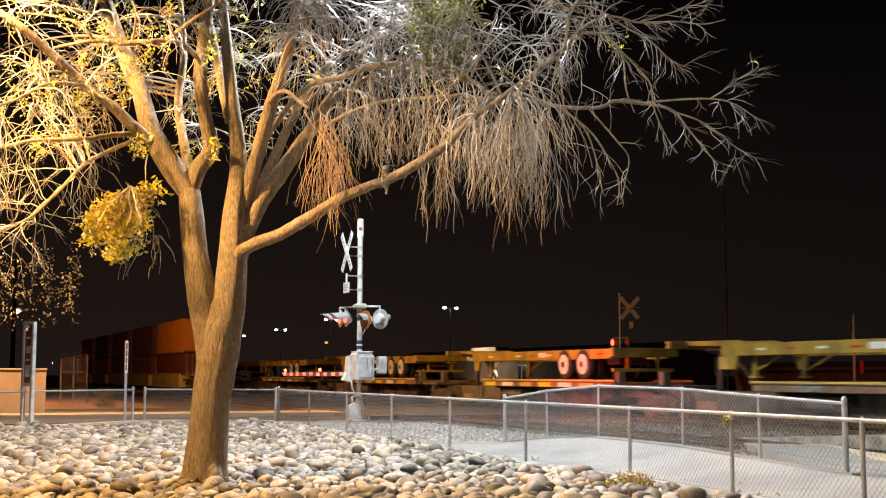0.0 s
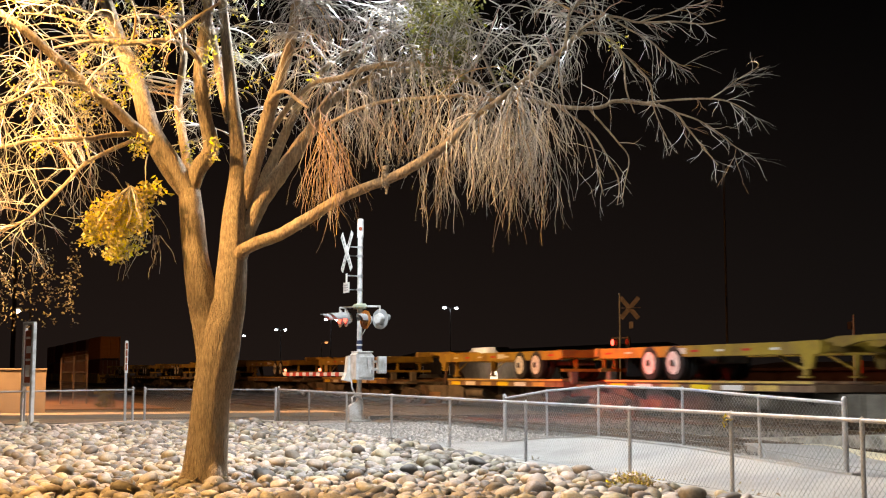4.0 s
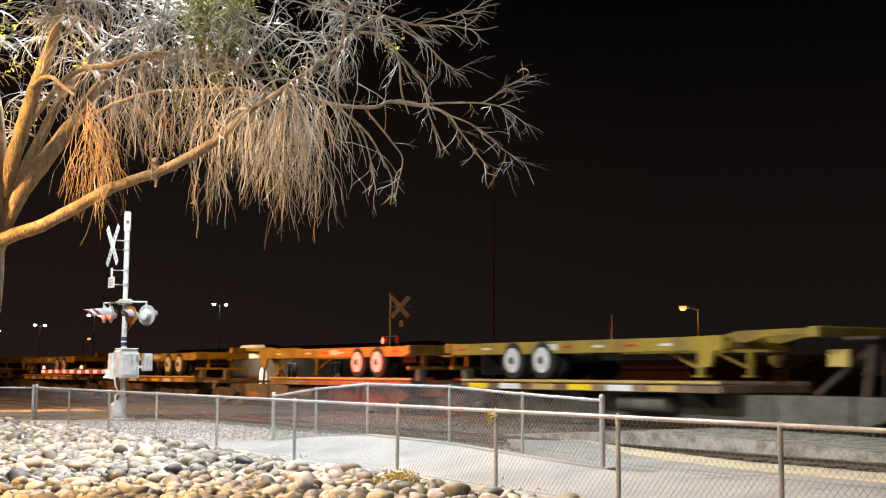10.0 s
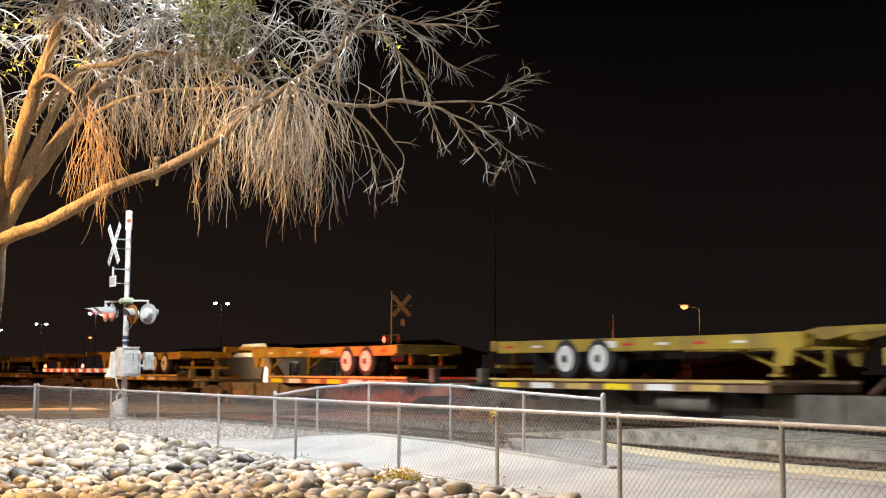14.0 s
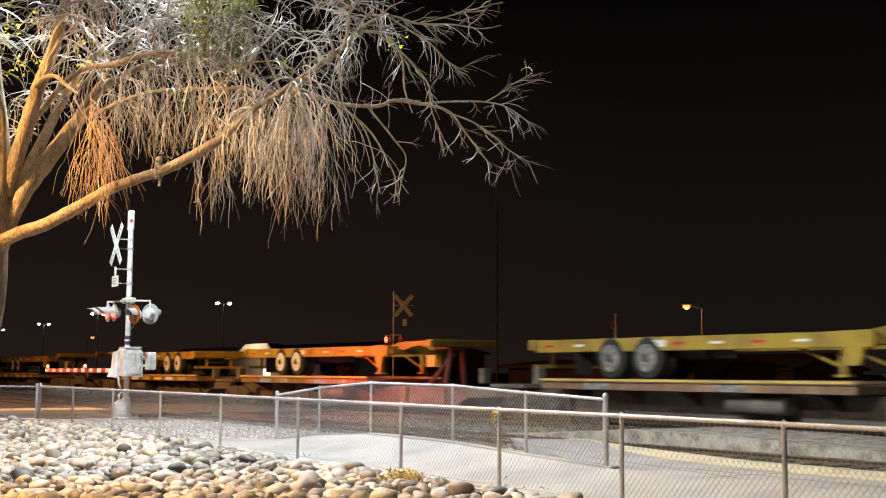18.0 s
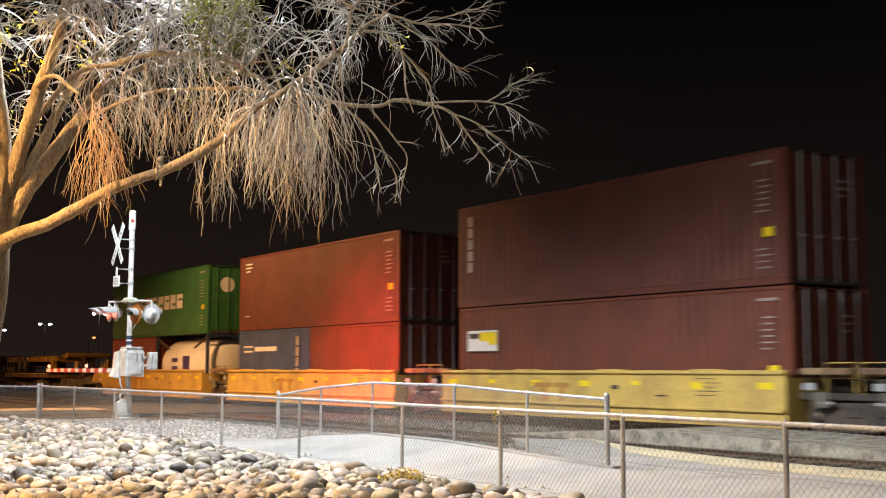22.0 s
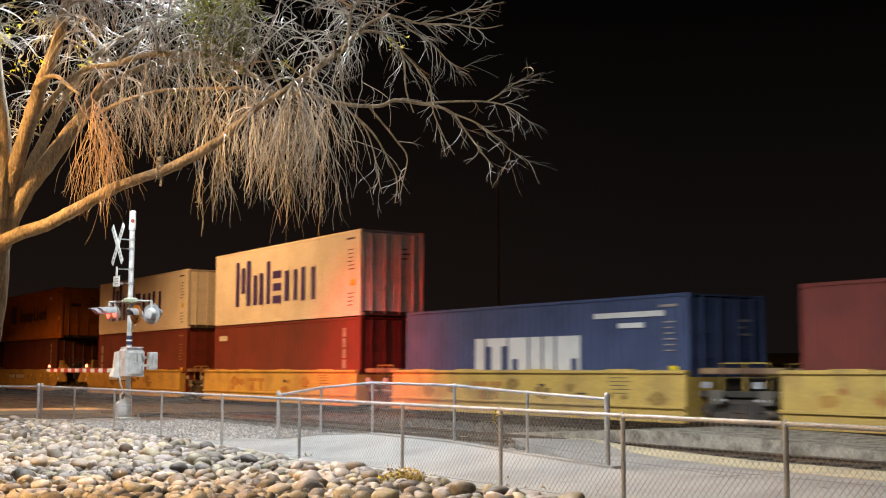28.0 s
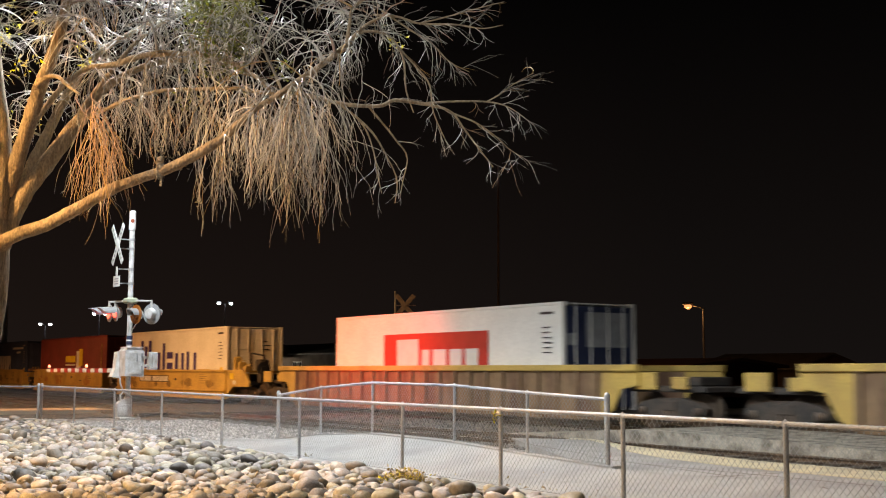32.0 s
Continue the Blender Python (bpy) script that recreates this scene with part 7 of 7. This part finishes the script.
house(-84, 82, 12, 9, 1.7, 3.0, "wall_brown", "small house with warm lit windows", 0, [(6.2, 0.4, 7.4, 1.3, "window_warm"), (7.9, 0.4, 8.6, 1.3, "window_warm")], "house")
house(-330, 62, 26, 10, 3.2, 5.4, "wall_tan", "pale gabled house far off", 0, [], "house")
for x in (-128, -124.5, -121):
    car = thing("parked_vehicle", (x, 50, 0), 12, "pale parked car in a dark lot", "car", "parked cars")
    part("body", Geo().plate([(-2.1, 0.3), (2.1, 0.3), (2.15, 0.75), (1.3, 0.9), (0.7, 1.4), (-1.1, 1.42), (-1.8, 0.95), (-2.15, 0.85)], (-0.85, 0.85)), M["white_paint"], car)
    for wx in (-1.3, 1.3):
        part("wheel", Geo().spin([(0.32, -0.88), (0.32, -0.66)], (wx, 0, 0.32), "y", 16).spin([(0.32, 0.66), (0.32, 0.88)], (wx, 0, 0.32), "y", 16), M["rubber"], car)
for k in range(4):
    tail = thing("tail_light_bar", (-62 - k * 1.0, 33.0, 0.9), 0, "small red lamp on a barrier beyond the tracks", "lamp", "red lamps")
    part("lamp_glass", Geo().spin([(0.02, 0), (0.05, 0.03), (0.02, 0.1)], (0, 0, 0), "z", 8), M["red_lamp"], tail)
    part("stake", Geo().tube([(0, 0, -0.9), (0, 0, 0)], 0.03, 6), M["galv"], tail)

# small owl on the low limb
owl_at = spot(2.06, 3.80, -0.88)
owl = thing("owl", tuple(owl_at), 20, "small speckled owl perched on the low limb", "bird")
part("body", Geo().spin([(0.01, -0.10), (0.035, -0.06), (0.047, 0.02), (0.042, 0.07), (0.025, 0.10)], (0, 0, 0), "z", 14), M["feather"], owl, "speckled brown body", smooth=True)
part("head", Geo().spin([(0.02, 0.085), (0.038, 0.10), (0.042, 0.13), (0.034, 0.16), (0.01, 0.175)], (0, 0, 0), "z", 14), M["feather"], owl, smooth=True)
part("tail", Geo().box(-0.018, 0.01, -0.17, 0.018, 0.025, -0.06, 0.005), M["feather"], owl)
for y in (-0.04, 0.04):
    part("wing", Geo().spin([(0.005, -0.10), (0.016, -0.02), (0.018, 0.06), (0.008, 0.09)], (0, y, 0), "z", 8), M["feather"], owl)

# dry weed at the fence and a few fallen leaves
weed = thing("weed", (-12.9, 7.75, 0.03), 0, "dry yellow weed among the cobbles by the fence", "plant")
wg = Geo()
for k in range(170):
    a = rng.uniform(0, 6.28)
    strand(wg, Vector((rng.gauss(0, 0.16), rng.gauss(0, 0.10), 0)), Vector((math.cos(a), math.sin(a), 0.7)), rng.uniform(0.1, 0.3), 0.006, 0.1, 0.4, 4)
part("stalks", wg, M["weed"], weed)
lg = Geo()
for k in range(40):
    leaves(lg, Vector((rng.gauss(0, 0.2), rng.gauss(0, 0.12), rng.uniform(0.03, 0.16))), 16, 0.08, 0.05)
part("leaf_tuft", lg, M["weed"], weed)["kind"] = "stuff"
caught = thing("caught_leaf", (-11.65, fence_y(-11.65) - 0.05, 0.9), 0, "dry yellow leaf tuft caught on the fence post", "leaf")
tuft = Geo()
leaves(tuft, Vector((0, -0.02, 0.0)), 14, 0.06, 0.06)
part("leaf_tuft", tuft, M["weed"], caught)
litter = Geo()
for k in range(140):
    x = rng.uniform(-18, -4)
    leaves(litter, Vector((x, rng.uniform(fence_y(x) + 0.2, 10.5), 0.05 + 0.0)), 1, 0.02, 0.07)
for k in range(160):
    leaves(litter, Vector((-14.2 + rng.gauss(0, 1.2), 3.6 + rng.gauss(0, 1.4), 0.16)), 1, 0.02, 0.07)
solid("fallen_leaves", litter, M["tan_leaf"], "dry fallen leaves scattered on path and stones", "leaves", kind="stuff")


# ---------------------------------------------------------------- river cobbles
def stone_shape(seed, fine):
    bm = bmesh.new()
    bmesh.ops.create_icosphere(bm, subdivisions=fine, radius=1)
    for v in bm.verts:
        k = 1 + 0.28 * noise.noise(v.co * 0.9 + Vector((seed * 7.3, seed * 1.7, 0))) + 0.06 * noise.noise(v.co * 2.5 + Vector((0, seed * 3.1, 0)))
        v.co *= k
    verts = [v.co.copy() for v in bm.verts]
    faces = [tuple(v.index for v in f.verts) for f in bm.faces]
    bm.free()
    return verts, faces


ROUGH = [stone_shape(k, 2) for k in range(7)]
FINE = [stone_shape(k, 3) for k in range(7)]
bed = bpy.data.objects["rock_bed"]
FINE_MESH = []
for verts, faces in FINE:
    me = bpy.data.meshes.new("cobble")
    me.from_pydata(verts, [], faces)
    me.materials.append(M["cobble"])
    me.shade_smooth()
    FINE_MESH.append(me)
rs = random.Random(5)
far_v, far_f = [], []
single = 0
places = []
step = 0.168
ix = 0
x = -33.0
while x < -9.3:
    y = -1.2 + (0.5 * step if ix % 2 else 0)
    while y < fence_y(x) - 0.24:
        a = math.degrees(math.atan2(y, -x))
        if 1.5 < a < 41.5 and (Vector((x, y, 0)) - Vector((-15.1, 3.25, 0))).length > 0.30:
            places.append((x + rs.gauss(0, 0.034), y + rs.gauss(0, 0.034)))
        y += step
    x += step * 0.82
    ix += 1
for x, y in places:
    big = rs.random()
    a = rs.uniform(0.066, 0.122) * (1.45 if big > 0.93 else 1.0)
    b, c = a * rs.uniform(0.62, 0.9), a * rs.uniform(0.42, 0.66)
    m = Matrix.LocRotScale((x, y, c * 0.62 + rs.uniform(-0.01, 0.045) + (0.03 if big > 0.85 else 0)), Euler((rs.gauss(0, 0.28), rs.gauss(0, 0.28), rs.uniform(0, 6.28))), (a, b, c))
    near = -12.9 < x and single < 300
    k = rs.randrange(7)
    if near:
        part("cobble", FINE_MESH[k], M["cobble"], bed, at=m)
        single += 1
    else:
        verts, faces = (FINE if x > -12.5 else ROUGH)[k]
        o = len(far_v)
        far_v += [tuple(m @ v) for v in verts]
        far_f += [tuple(i + o for i in f) for f in faces]
me = bpy.data.meshes.new("cobbles")
me.from_pydata(far_v, [], far_f)
me.materials.append(M["cobbles"])
me.shade_smooth()
rest = new("cobbles", me)
rest.parent = bed
rest["kind"] = "stuff"
# crushed gravel
gv, gf = [], []
for k in range(5200):
    x = rs.uniform(-33, -17.5)
    y = rs.uniform(fence_y(x) + 0.25, 13.0)
    if x > -23.2 and y < 10.9:
        continue
    verts, faces = Geo().box(-1, -1, -1, 1, 1, 1).v, Geo().box(-1, -1, -1, 1, 1, 1).f
    s = rs.uniform(0.012, 0.034)
    m = Matrix.LocRotScale((x, y, 0.02 + s * 0.4), Euler((rs.uniform(0, 3), rs.uniform(0, 3), rs.uniform(0, 3))), (s, s * 0.8, s * 0.6))
    o = len(gv)
    gv += [tuple(m @ Vector(v)) for v in verts]
    gf += [tuple(i + o for i in f) for f in faces]
me = bpy.data.meshes.new("gravel_stones")
me.from_pydata(gv, [], gf)
me.materials.append(M["pebble"])
gs = new("gravel_stones", me)
tagged(gs, "loose pale crushed gravel along the tracks", "gravel", kind="stuff")
bv, bf = [], []
for k in range(4200):
    x = rs.uniform(-34, -10)
    y = rs.choice((rs.uniform(13.2, 13.9), rs.uniform(15.6, 19.2)))
    s = rs.uniform(0.015, 0.04)
    if x > -18.6 and 15.5 < y < 18.8:
        continue
    m = Matrix.LocRotScale((x, y, 0.0 + s * 0.4), Euler((rs.uniform(0, 3), rs.uniform(0, 3), rs.uniform(0, 3))), (s, s * 0.8, s * 0.6))
    o = len(bv)
    bv += [tuple(m @ Vector(v)) for v in verts]
    bf += [tuple(i + o for i in f) for f in faces]
me = bpy.data.meshes.new("ballast_stones")
me.from_pydata(bv, [], bf)
me.materials.append(M["ballast_stone"])
bs = new("ballast_stones", me)
tagged(bs, "loose dark ballast stones between the tracks", "ballast", kind="stuff")
# ties under the near and far track
for k, yc in ((1, 14.72), (2, 20.82)):
    tie_mesh = Geo().box(-0.115, -1.3, -0.12, 0.115, 1.3, -0.012, 0.01).mesh("tie", M["tie"])
    owner = bpy.data.objects["track_bed_%d" % k]
    for i in range(110):
        part("tie", tie_mesh, M["tie"], owner, at=(-62 + i * 0.52 + rs.gauss(0, 0.02), yc + rs.gauss(0, 0.03), 0.035))


# ---------------------------------------------------------------- the moving train
def ride(t):
    return 14.024 * (t - 25) + 0.01154 * (t - 25) ** 2


def motions():
    for ob, s, y, z, rz in MOVING:
        walk(ob, [(t, pose(s - ride(t), y, z, 0, 0, rz)) for t in (0, 4, 8, 12, 16, 20, 24, 28, 32)])


motions()
